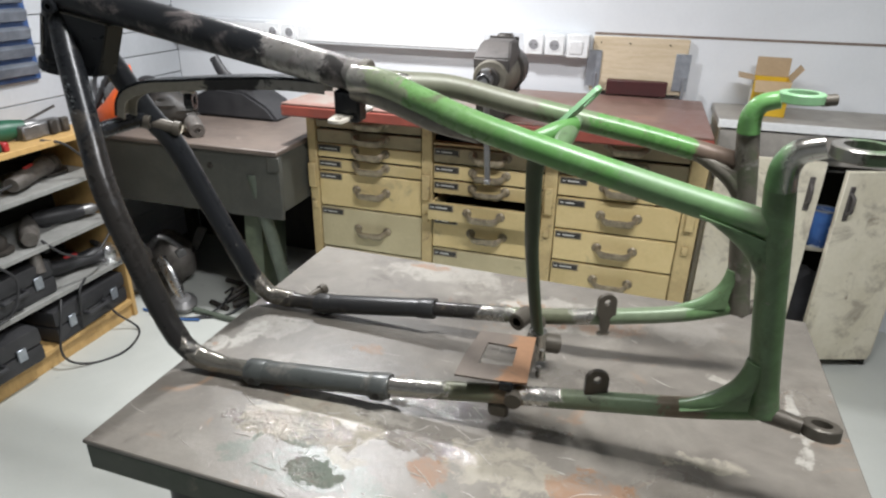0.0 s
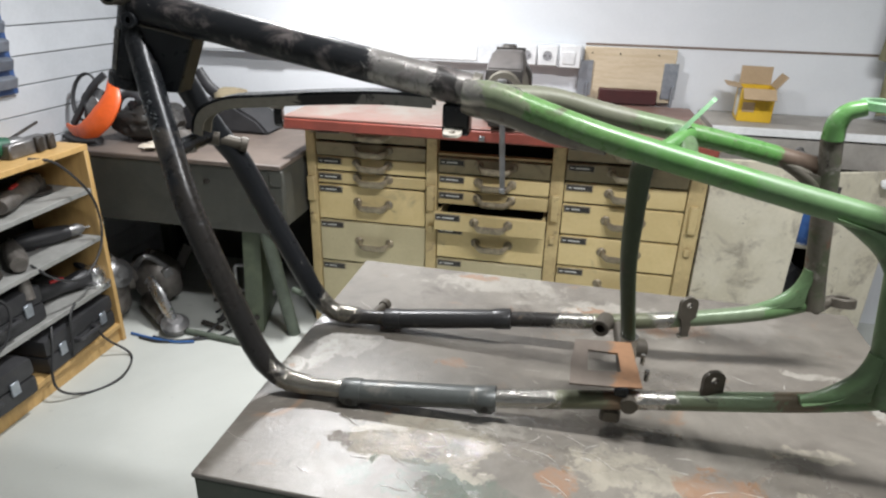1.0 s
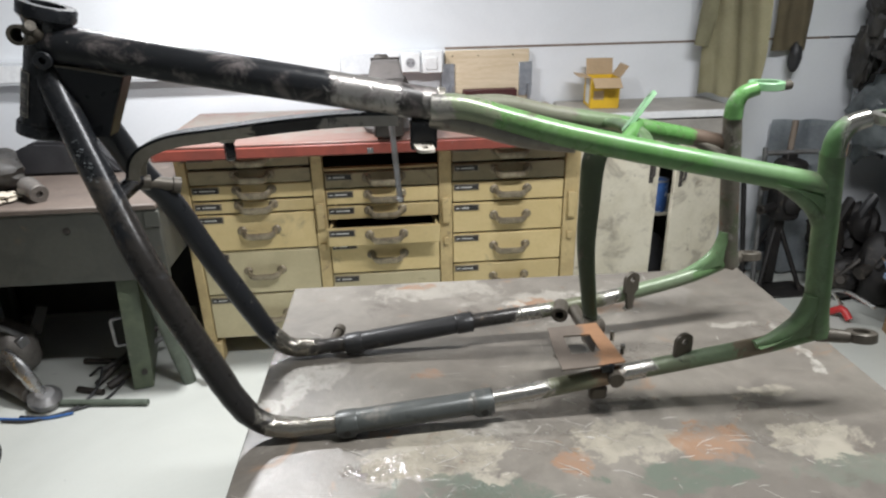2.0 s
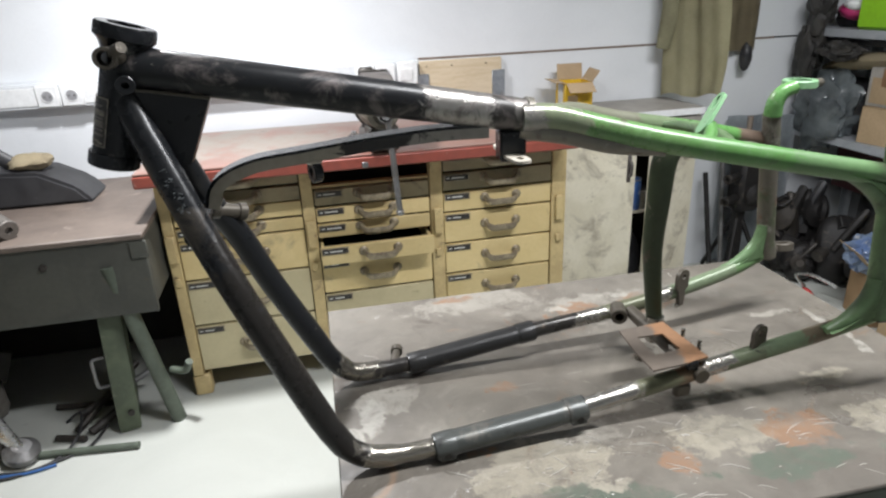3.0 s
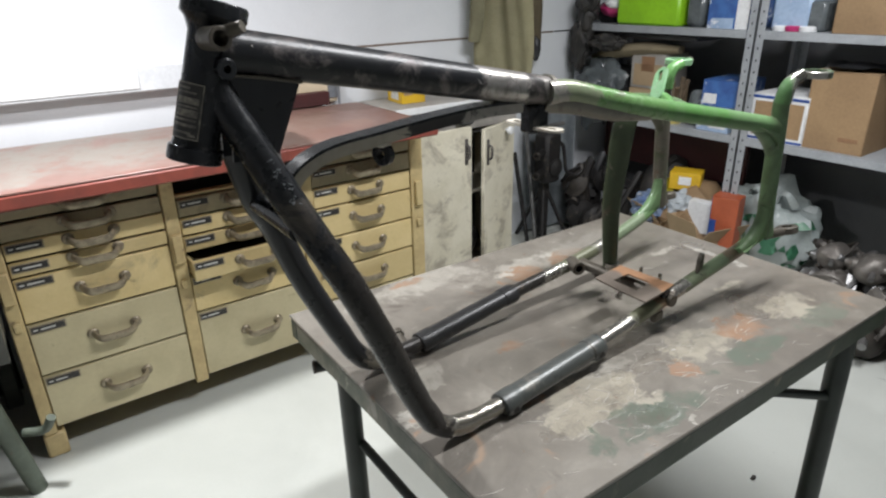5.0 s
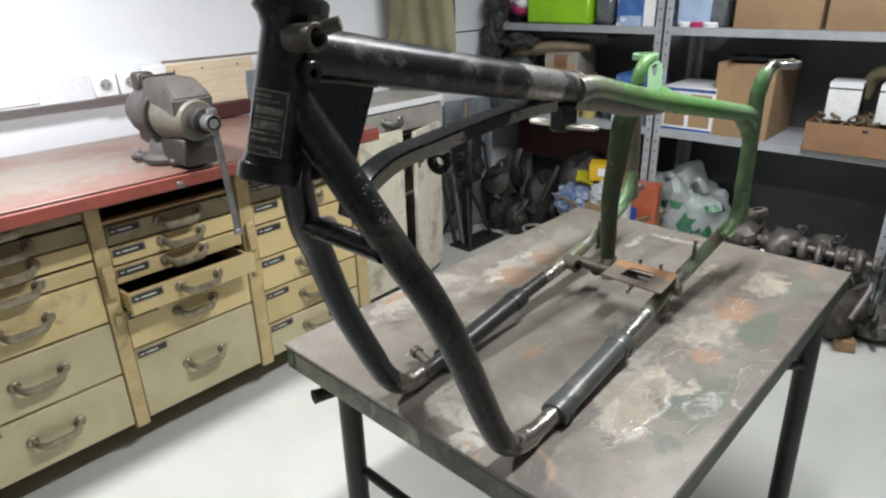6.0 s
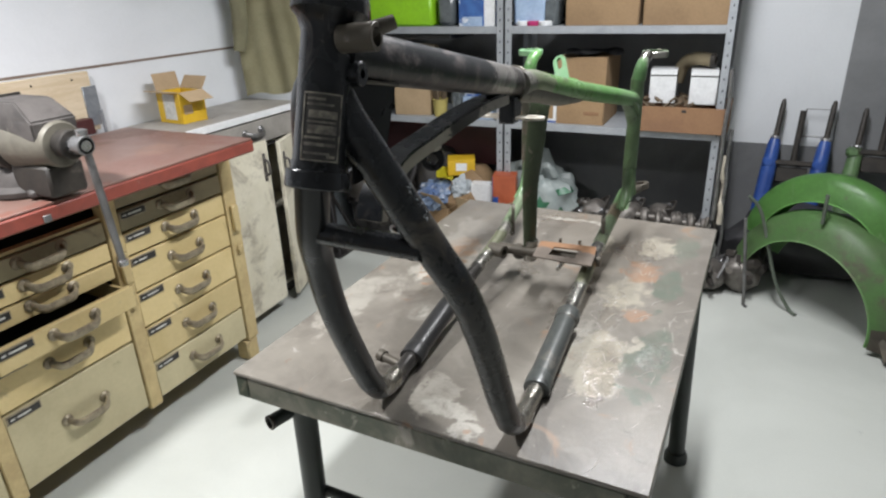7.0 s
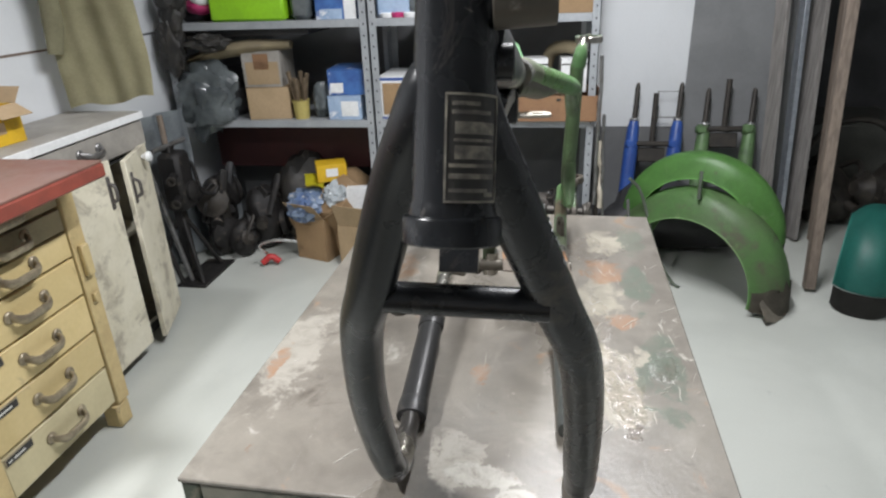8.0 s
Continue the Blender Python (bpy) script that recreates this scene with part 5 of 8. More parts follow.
# left end panel drawn much darker than the beige right one
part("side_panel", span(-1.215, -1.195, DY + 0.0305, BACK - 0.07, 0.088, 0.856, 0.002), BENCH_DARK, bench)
part("side_panel", span(0.232, 0.252, DY + 0.0305, BACK - 0.07, 0.088, 0.856, 0.002), BEIGE_POST, bench)
part("inner_panel", span(-1.194, 0.231, DY + 0.36, DY + 0.38, 0.088, 0.856, 0), RECESS_SHADE, bench)
part("bottom", span(-1.194, 0.231, DY + 0.031, DY + 0.359, 0.088, 0.100, 0), BEIGE_POST, bench)
for x in (-1.19, 0.215):
    for y in (DY + 0.02, BACK - 0.14):
        part("foot", box((x, y, 0.043), (0.062, 0.06, 0.086), 0.006), BEIGE_POST, bench)


def pull(x, y, z, w=0.125):
    """A bow handle with two round ends."""
    b = bmesh.new()
    for s in (-1, 1):
        lathe([(0.0175, 0), (0.0175, 0.004), (0.013, 0.008)], aim((x + s * w / 2, y, z + 0.008), (0, -1, 0)), 14, bm=b)
    tube(bend([(x - w / 2, y - 0.003, z + 0.008), (x - w / 2 + 0.008, y - 0.024, z + 0.001), (x - w / 2 + 0.024, y - 0.030, z - 0.008), (x + w / 2 - 0.024, y - 0.030, z - 0.008),
               (x + w / 2 - 0.008, y - 0.024, z + 0.001), (x + w / 2, y - 0.003, z + 0.008)], 0.012, 3), [0.011, 0.013, 0.0155, 0.0155, 0.0155, 0.013, 0.011], 10, 0.6, bm=b)
    return b


def drawer(x0, x1, z0, z1, mat=BEIGE, out=0.0, label=True, hx=0.52, low=0.0, words="beige painted drawer with a metal pull"):
    y = DY - 0.006 - out
    d = part("drawer", span(x0 + 0.003, x1 - 0.003, y, y + 0.018, z0 + 0.0025, z1 - 0.0025, 0.0025), mat, bench, words)
    if out:
        for sx in (x0 + 0.012, x1 - 0.012):
            part("drawer_side", span(sx - 0.005, sx + 0.005, y + 0.0182, y + 0.33, z0 + 0.008, z1 - 0.012, 0.001), mat, d)
        part("drawer_bottom", span(x0 + 0.018, x1 - 0.018, y + 0.0182, y + 0.33, z0 + 0.006, z0 + 0.012, 0), RECESS_SHADE, d)
    part("handle", pull(x0 + (x1 - x0) * hx, y, (z0 + z1) / 2 - low), HANDLE, d, "worn metal bow handle")
    if label:
        lx, lz = x0 + 0.055, z1 - 0.019
        part("label_holder", box((lx, y - 0.001, lz), (0.096, 0.004, 0.026), 0.001), HANDLE, d, "metal label holder")
        part("label", box((lx, y - 0.0035, lz), (0.088, 0.002, 0.019), 0.0005), LABEL_BLACK, d, "black drawer label")
        b = bmesh.new()
        random.seed(int(abs(x0 * 997 + z0 * 7919)))
        box((lx - 0.033, y - 0.005, lz), (0.012, 0.0015, 0.0042), 0, bm=b)
        w = random.uniform(0.03, 0.055)
        box((lx - 0.02 + w / 2, y - 0.005, lz), (w, 0.0015, 0.0048), 0, bm=b)
        part("label_print", b, LABEL_WHITE, d)
    return d


A0, A1, M0, M1, C0, C1 = -1.178, -0.742, -0.700, -0.281, -0.233, 0.195
drawer(A0, A1, 0.790, 0.848, BEIGE_GRIME_SHADE)
drawer(A0, A1, 0.730, 0.786, BEIGE_GRIME_SHADE, label=False)
drawer(A0, A1, 0.672, 0.730)
drawer(A0, A1, 0.620, 0.668)
drawer(A0, A1, 0.472, 0.617)
drawer(A0, A1, 0.292, 0.469, BEIGE_DULL)
drawer(A0, A1, 0.102, 0.289, BEIGE_DULL)
drawer(M0, M1, 0.697, 0.760, BEIGE_GRIME_SHADE)
drawer(M0, M1, 0.634, 0.694)
drawer(M0, M1, 0.575, 0.631)
drawer(M0, M1, 0.492, 0.566, out=0.065, words="beige drawer standing pulled open")
drawer(M0, M1, 0.355, 0.489)
drawer(M0, M1, 0.102, 0.352, BEIGE_DULL)
part("ledger", span(M0, M1, DY + 0.002, DY + 0.03, 0.762, 0.772, 0.001), BEIGE_POST, bench)
drawer(C0, C1, 0.778, 0.848, BEIGE_GRIME_SHADE)
drawer(C0, C1, 0.704, 0.774, BEIGE_GRIME_SHADE)
drawer(C0, C1, 0.623, 0.701)
drawer(C0, C1, 0.499, 0.620)
drawer(C0, C1, 0.373, 0.496)
drawer(C0, C1, 0.240, 0.370)
drawer(C0, C1, 0.102, 0.237, BEIGE_DULL)
t = thing("catch_plate", (-0.44, BY0 - 0.003, 0.868), "small worn metal catch under the bench edge", "catch")
part("plate", box((-0.52, BY0 - 0.003, 0.870), (0.02, 0.005, 0.018), 0.001), GREY_STEEL, t)

# the vise on the bench
VX, VY = -0.455, 2.160
vise = thing("bench_vise", (VX, VY, 0.904), "heavy grey cast iron bench vise bolted to the bench", "vise")
b = lathe([(0.075, 0.0), (0.078, 0.012), (0.06, 0.022), (0.055, 0.045), (0.045, 0.06)], Matrix.Translation((VX, VY, 0.909)), 28)
for a in (40, 140, 250):
    box((VX + 0.085 * math.cos(radians(a)), VY + 0.085 * math.sin(radians(a)), 0.919), (0.04, 0.035, 0.018), 0.005, (0, 0, a), bm=b)
part("base", b, VISE_GREY, vise)
for a in (40, 140, 250):
    part("base_bolt", lathe([(0.010, 0), (0.010, 0.009)], Matrix.Translation((VX + 0.09 * math.cos(radians(a)), VY + 0.09 * math.sin(radians(a)), 0.928)), 6), BRIGHT_STEEL, vise)
along = Matrix(((1, 0, 0, VX), (0, 0, -1, VY), (0, 1, 0, 1.028), (0, 0, 0, 1)))
b = lathe([(0.0, -0.145), (0.034, -0.142), (0.054, -0.125), (0.066, -0.085), (0.068, -0.03), (0.066, 0.012), (0.0, 0.014)], along, 28)
box((VX, VY + 0.05, 0.975), (0.082, 0.11, 0.06), 0.012, bm=b)
part("body", b, VISE_GREY, vise, "grey rounded vise body")
part("anvil_block", box((VX - 0.012, VY + 0.075, 1.104), (0.046, 0.044, 0.050), 0.006), BLACK_STEEL, vise)
part("slide_ring", ring((VX, VY - 0.022, 1.030), (0, 1, 0), 0.072, 0.05, 0.020, 28), BLACK_STEEL, vise)
b = lathe([(0.0, 0.033), (0.060, 0.034), (0.064, 0.045), (0.058, 0.10), (0.054, 0.135), (0.050, 0.172), (0.046, 0.178), (0.0, 0.179)], along, 28)
part("moving_jaw", b, VISE_BEIGE, vise, "beige grey moving jaw")
part("slide_block", span(VX - 0.042, VX + 0.046, VY - 0.160, VY - 0.03, 0.914, 0.985, 0.006), BLACK_STEEL, vise)
b = bmesh.new()
lo = [b.verts.new((VX + x, VY + y, 1.040)) for x, y in ((-0.050, -0.166), (0.050, -0.166), (0.050, -0.002), (-0.050, -0.002))]
mid = [b.verts.new((VX + x, VY + y, 1.082)) for x, y in ((-0.052, -0.168), (0.052, -0.168), (0.052, 0.0), (-0.052, 0.0))]
hi = [b.verts.new((VX + x, VY + y, 1.122)) for x, y in ((-0.042, -0.112), (0.042, -0.112), (0.042, -0.003), (-0.042, -0.003))]
for p, q in ((lo, mid), (mid, hi)):
    for k in range(4):
        b.faces.new((p[k], p[(k + 1) % 4], q[(k + 1) % 4], q[k]))
b.faces.new(lo[::-1]), b.faces.new(hi)
bmesh.ops.bevel(b, geom=b.edges[:], offset=0.004, segments=2, affect="EDGES")
part("jaw_hood", b, VISE_GREY, vise, "grey bent sheet jaw cover")
part("jaw_lip", span(VX - 0.044, VX + 0.044, VY - 0.002, VY + 0.005, 1.085, 1.127, 0.001), BLACK_STEEL, vise)
part("neck", rod((VX, VY - 0.20, 1.030), (VX, VY - 0.17, 1.030), 0.030, 22), BLACK_STEEL, vise)
sc = part("screw", rod((VX, VY - 0.255, 1.030), (VX, VY - 0.19, 1.030), 0.017, 18), BRIGHT_STEEL, vise, "bright steel screw end")
part("screw_collar", ring((VX, VY - 0.205, 1.030), (0, 1, 0), 0.032, 0.018, 0.016), BLACK_STEEL, vise)
part("screw_head", ring((VX, VY - 0.240, 1.030), (0, 1, 0), 0.021, 0.012, 0.03), GREY_STEEL, sc)
bar = part("handle_bar", rod((VX + 0.004, VY - 0.243, 1.048), (VX + 0.022, VY - 0.246, 0.755), 0.0085, 12), GREY_STEEL, vise, "hanging steel handle bar")
part("bar_end", lathe([(0.008, -0.008), (0.0125, -0.006), (0.0125, 0.006), (0.008, 0.008)], Matrix.Translation((VX + 0.0223, VY - 0.246, 0.750)), 14), BRIGHT_STEEL, bar)
part("bar_end", lathe([(0.008, -0.008), (0.0125, -0.006), (0.0125, 0.006), (0.008, 0.008)], Matrix.Translation((VX + 0.0037, VY - 0.243, 1.056)), 14), BRIGHT_STEEL, bar)

vise.scale = (1.12, 1.08, 1.12)


def carton(name, at, size, mat, label, turn=0.0, flaps=(), inner=RECESS_SHADE, panels=(), group="", open_top=True, tape=None):
    """A cardboard box: at is the middle of its base. flaps: (side, degrees) with side 0 to 3; panels: (side, u0, u1, v0, v1, material)."""
    w, d, h = size
    t = thing(name, at, label, "box", group)
    t.rotation_euler = (0, 0, radians(turn))
    k = 0.004
    o = Vector(at)

    def add(nm, bm, m, parent=t, lab=""):
        bmesh.ops.translate(bm, vec=o, verts=bm.verts)
        return part(nm, bm, m, parent, lab)

    add("wall", span(-w / 2, w / 2, -d / 2, -d / 2 + k, 0, h, 0.001), mat)
    add("wall", span(-w / 2, w / 2, d / 2 - k, d / 2, 0, h, 0.001), mat)
    add("wall", span(-w / 2, -w / 2 + k, -d / 2 + k, d / 2 - k, 0, h, 0.001), mat)
    add("wall", span(w / 2 - k, w / 2, -d / 2 + k, d / 2 - k, 0, h, 0.001), mat)
    add("bottom", span(-w / 2 + k, w / 2 - k, -d / 2 + k, d / 2 - k, 0.001, 0.005, 0), inner)
    if not open_top:
        add("lid", span(-w / 2, w / 2, -d / 2, d / 2, h + 0.0005, h + 0.004, 0.001), mat)
        if tape:
            add("tape", span(-w / 2 - 0.001, w / 2 + 0.001, -0.02, 0.02, h + 0.0042, h + 0.005, 0), tape)
    for side, deg in flaps:
        ln = w if side % 2 == 0 else d
        fl = (d if side % 2 == 0 else w) * 0.48
        b = span(-ln / 2 + 0.003, ln / 2 - 0.003, 0, fl, 0, 0.003, 0.0008)
        out = (d if side % 2 == 0 else w) / 2 - 0.002
        m = pose(0, 0, 0, 0, 0, 180 + 90 * side) @ pose(0, out, h + 0.0005, 90 - deg)
        bmesh.ops.transform(b, matrix=m, verts=b.verts)
        add("flap", b, CARD_PALE if mat in (YELLOW, CARD, CARD_PALE) else mat)
    for side, u0, u1, v0, v1, pm in panels:
        ln = w if side % 2 == 0 else d
        out = (d if side % 2 == 0 else w) / 2
        b = span(ln * (u0 - 0.5), ln * (u1 - 0.5), out, out + 0.0015, h * v0, h * v1, 0.0004)
        bmesh.ops.transform(b, matrix=pose(0, 0, 0, 0, 0, 180 + 90 * side), verts=b.verts)
        add("printed_panel", b, pm)
    return t


# ---- the cream cabinet ----
cab = thing("base_cabinet", (0.61, 2.5, 0), "dirty cream cabinet with both doors standing ajar", "cabinet")
part("top", span(0.262, 0.955, 2.335, BACK - 0.035 - 0.002, 0.868, 0.893, 0.003), CABINET_TOP, cab, "grey dusty cabinet top")
part("top_edge", span(0.262, 0.956, 2.331, 0.0 + 2.3345, 0.866, 0.894, 0.001), PLASTIC_WHITE, cab, "white front edging")
part("side", span(0.270, 0.288, 2.352, BACK - 0.035 - 0.004, 0.05, 0.867, 0.001), CABINET, cab)
part("side", span(0.930, 0.948, 2.352, BACK - 0.035 - 0.004, 0.05, 0.867, 0.001), CABINET, cab)
part("back_panel", span(0.289, 0.929, BACK - 0.035 - 0.02, BACK - 0.035 - 0.006, 0.05, 0.867, 0), RECESS_SHADE, cab)
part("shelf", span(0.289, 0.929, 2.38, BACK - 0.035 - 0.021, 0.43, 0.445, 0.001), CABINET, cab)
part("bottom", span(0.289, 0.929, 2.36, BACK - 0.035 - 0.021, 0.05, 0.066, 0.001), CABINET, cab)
part("plinth", span(0.275, 0.943, 2.37, 2.39, 0.0, 0.049, 0), RECESS_SHADE, cab)
part("rail", span(0.289, 0.929, 2.356, 2.37, 0.735, 0.745, 0.001), RECESS_SHADE, cab)
dr = part("drawer", span(0.272, 0.946, 2.336, 2.352, 0.762, 0.858, 0.002), CABINET_TOP, cab, "grey cream drawer front")
part("handle", pull(0.62, 2.336, 0.81, 0.10), GREY_STEEL, dr)


def cab_door(hx, hy, ex, ey, z0, z1, handle_u, words):
    v = Vector((ex - hx, ey - hy, 0))
    w = v.length
    m = Matrix.Translation((hx, hy, 0)) @ pose(0, 0, 0, 0, 0, math.degrees(math.atan2(v.y, v.x)))
    side = 1 if ex > hx else -1
    b = span(0, w, -0.009, 0.009, z0, z1, 0.002)
    bmesh.ops.transform(b, matrix=m, verts=b.verts)
    d = part("door", b, CABINET, cab, words)
    b = bmesh.new()
    x = w * handle_u
    box((x, -0.012 * side, z1 - 0.11), (0.018, 0.005, 0.12), 0.002, bm=b)
    tube(bend([(x, -0.012 * side, z1 - 0.075), (x, -0.034 * side, z1 - 0.085), (x, -0.034 * side, z1 - 0.135), (x, -0.012 * side, z1 - 0.145)], 0.01, 3), 0.006, 8, bm=b)
    bmesh.ops.transform(b, matrix=m, verts=b.verts)
    part("handle", b, VISE_GREY, d, "rusty metal handle")
    return d


cab_door(0.275, 2.262, 0.612, 2.272, 0.055, 0.790, 0.90, "stained cream door, slightly open")
cab_door(0.935, 2.345, 0.672, 2.257, 0.040, 0.770, 0.90, "stained cream door standing ajar")
part("hinge", rod((0.275, 2.274, 0.1), (0.275, 2.35, 0.1), 0.006, 8), GREY_STEEL, cab)
part("hinge", rod((0.275, 2.274, 0.7), (0.275, 2.35, 0.7), 0.006, 8), GREY_STEEL, cab)
part("knob", lathe([(0.008, 0), (0.012, 0.012), (0.020, 0.02), (0.018, 0.034), (0.006, 0.038)], aim((0.855, 2.305, 0.735), (0.3, -1, 0)), 16), PLASTIC_WHITE, cab, "pale round knob")
cab.location = (0.626, 2.533, 0)
carton("yellow_carton", (0.62, 2.50, 0.4455), (0.10, 0.12, 0.09), YELLOW, "small yellow carton inside the cabinet", 10, open_top=False)
t = thing("blue_can", (0.66, 2.45, 0.4455), "blue and white paint can inside the cabinet", "can")
part("can", lathe([(0.04, 0), (0.042, 0.004), (0.042, 0.13), (0.038, 0.135)], Matrix.Translation((0.70, 2.45, 0.4455)), 20), BLUE_BOX, t)
part("rim", ring((0.70, 2.45, 0.583), (0, 0, 1), 0.043, 0.037, 0.006), GALV, t)
solo("dark_sack", lump((0.66, 2.48, 0.19), (0.26, 0.18, 0.27), 4, 0.3), BLACK_PLASTIC, (0.66, 2.48, 0.066), "crumpled dark plastic sack in the open cabinet", "sack")

carton("open_carton", (0.447, 2.545, 0.8935), (0.118, 0.14, 0.120), YELLOW, "open yellow carton with brown cardboard flaps", -6,
       flaps=((0, 118), (1, 35), (2, 12), (3, 82)), inner=CARD, panels=((3, 0.22, 0.72, 0.12, 0.95, LABEL_WHITE), (0, 0.55, 0.9, 0.3, 0.6, CARD_PALE)))


# hanging work clothes
def coat(x0, x1, z0, z1, y, mat, words, seed, sleeve=0.0):
    w, h = x1 - x0, z1 - z0
    t = thing("work_coat", ((x0 + x1) / 2, y, z0), words, "coat", "coats on the wall hooks")

    def fold(u, v):
        return 0.010 * math.sin(u * 5 + seed) + 0.006 * math.sin(u * 13 + v * 3 + seed) + 0.022 * noise.noise((u * 2.2, v * 2.2, seed))

    part("body", cloth(pose((x0 + x1) / 2, y, (z0 + z1) / 2, 90), w, h, 26, 30, fold, 0.05), mat, t)
    part("hem", cloth(pose((x0 + x1) / 2, y - 0.003, z0 + 0.022, 90), w * 1.01, 0.045, 26, 3, lambda u, v: fold(u, v * 0.05), 0.054), mat, t)
    if sleeve:
        part("sleeve", tube(smooth([(x0 - 0.005, y + 0.01, z1 - 0.02), (x0 - 0.03, y + 0.005, z1 - 0.25), (x0 - 0.02, y + 0.01, z0 + sleeve)], 5), [0.04, 0.045, 0.035], 14, 0.6), BROWN_CLOTH, t)
    return t


c1 = thing("work_coat", (0.955, 2.465, 0.935), "olive green work coat hanging at the end of the bench", "coat", "coats on the wall hooks")


def coat_panel(u0, u1, v0, v1, thick, lift=0.0, nx=26, ny=34):
    """A piece of the hanging coat between two shares of its width and height, with folds that deepen towards the hem."""
    b = bmesh.new()
    m = pose(0.955, 2.465, 0.935, 90, 0, -72)
    rows = []
    for j in range(ny + 1):
        v = v0 + (v1 - v0) * j / ny
        row = []
        for i in range(nx + 1):
            u = u0 + (u1 - u0) * i / nx
            half = 0.158 - 0.055 * max(0.0, v - 0.45)
            x = (u - 0.5) * 2 * half + 0.012 * noise.noise((v * 3.0, u, 4.0))
            hem = (0.030 * u + 0.010 * math.sin(u * 9) - 0.02) * (1 - v)
            deep = (0.35 + 0.65 * (1 - v))
            z = deep * (0.013 * math.sin(u * 9 + 1.2 * v) + 0.008 * math.sin(u * 21 + 4 * v)) + 0.022 * noise.noise((u * 2.2, v * 2.6, 1.0)) + lift
            row.append(b.verts.new((x, v * 0.76 + hem, z)))
        rows.append(row)
    for a, c in zip(rows, rows[1:]):
        for i in range(nx):
            b.faces.new((a[i], a[i + 1], c[i + 1], c[i]))
    bmesh.ops.solidify(b, geom=b.faces[:], thickness=thick)
    bmesh.ops.transform(b, matrix=m, verts=b.verts)
    return b


part("body", coat_panel(0.0, 1.0, 0.0, 1.0, 0.035), OLIVE_CLOTH, c1)
part("hem", coat_panel(0.0, 1.0, 0.0, 0.05, 0.039, 0.002, 26, 3), OLIVE_CLOTH, c1)
part("front_placket", coat_panel(0.60, 0.74, 0.01, 0.98, 0.039, 0.0025, 5, 34), OLIVE_CLOTH, c1, "overlapping front edge of the coat")
part("pocket", coat_panel(0.14, 0.50, 0.22, 0.46, 0.040, 0.003, 10, 8), OLIVE_CLOTH, c1, "patch pocket with a flap")
part("pocket_flap", coat_panel(0.12, 0.52, 0.43, 0.50, 0.043, 0.005, 10, 4), OLIVE_CLOTH, c1)
part("sleeve", tube(smooth([(0.925, 2.585, 1.64), (0.893, 2.59, 1.45), (0.902, 2.585, 1.28), (0.885, 2.60, 1.12)], 6), [0.045, 0.050, 0.040, 0.042, 0.030], 16, 0.7), COAT_SHADE, c1, "dark green sleeve with shade in its colour")
c2 = coat(1.225, 1.375, 1.085, 1.66, BACK - 0.05, BROWN_CLOTH, "brown work jacket hanging on the wall", 3.2)
solo("hanging_pouch", lump((1.335, BACK - 0.06, 1.055), (0.055, 0.05, 0.12), 2, 0.2), BLACK_PLASTIC, (1.335, BACK - 0.06, 1.0), "black pouch hanging below the jacket", "pouch")

# tall black hand tool and bars leaning in the corner
t = thing("floor_jack", (1.19, 2.42, 0), "black steel lifting jack with a crank on splayed legs", "jack")
part("column", span(1.160, 1.208, 2.395, 2.440, 0.02, 0.66, 0.004), JACK_IRON, t)
part("column_top", rod((1.18, 2.42, 0.66), (1.18, 2.42, 0.80), 0.013, 12), WOOD_OLD, t, "wooden handle end")
part("gear_box", box((1.185, 2.40, 0.49), (0.120, 0.11, 0.28), 0.018), JACK_IRON, t)
part("gear_cover", lathe([(0.05, 0), (0.05, 0.02), (0.03, 0.034), (0.012, 0.04)], aim((1.195, 2.355, 0.44), (0.1, -1, 0)), 18), JACK_IRON, t)
for z in (0.42, 0.53):
    sp = part("spigot", rod((1.16, 2.39, z), (1.045, 2.34, z), 0.019, 14), JACK_IRON, t)
    part("spigot_end", ring((1.043, 2.339, z), (-1, -0.4, 0), 0.022, 0.010, 0.016), BLACK_STEEL, sp)
part("crank", tube(bend([(1.21, 2.38, 0.58), (1.265, 2.36, 0.56), (1.285, 2.35, 0.40), (1.345, 2.32, 0.37), (1.375, 2.31, 0.40)], 0.03), 0.010, 10), JACK_IRON, t)
part("cross_bar", rod((1.08, 2.43, 0.655), (1.29, 2.39, 0.665), 0.012, 12), GREY_STEEL, t)
for fx, fy in ((1.07, 2.30), (1.30, 2.32), (1.12, 2.56), (1.29, 2.54)):
    part("leg", rod((1.183, 2.418, 0.34), (fx, fy, 0.004), 0.011, 10), JACK_IRON, t)
part("base_plate", span(1.03, 1.34, 2.27, 2.42, 0.0, 0.012, 0.002), JACK_IRON, t)
t.location += Vector((0.150, 0.110, 0.0))
for n, (x, y, tx, ty, h, mat) in enumerate(((1.20, 2.50, 1.19, 2.62, 0.52, JACK_IRON), (1.24, 2.48, 1.27, 2.62, 0.66, GREY_STEEL))):
    solo("iron_bar", rod((x, y, 0.004), (tx, ty, h), 0.012, 10), mat, (x, y, 0), "dark iron bar leaning against the wall", "bar", "iron bars by the wall")


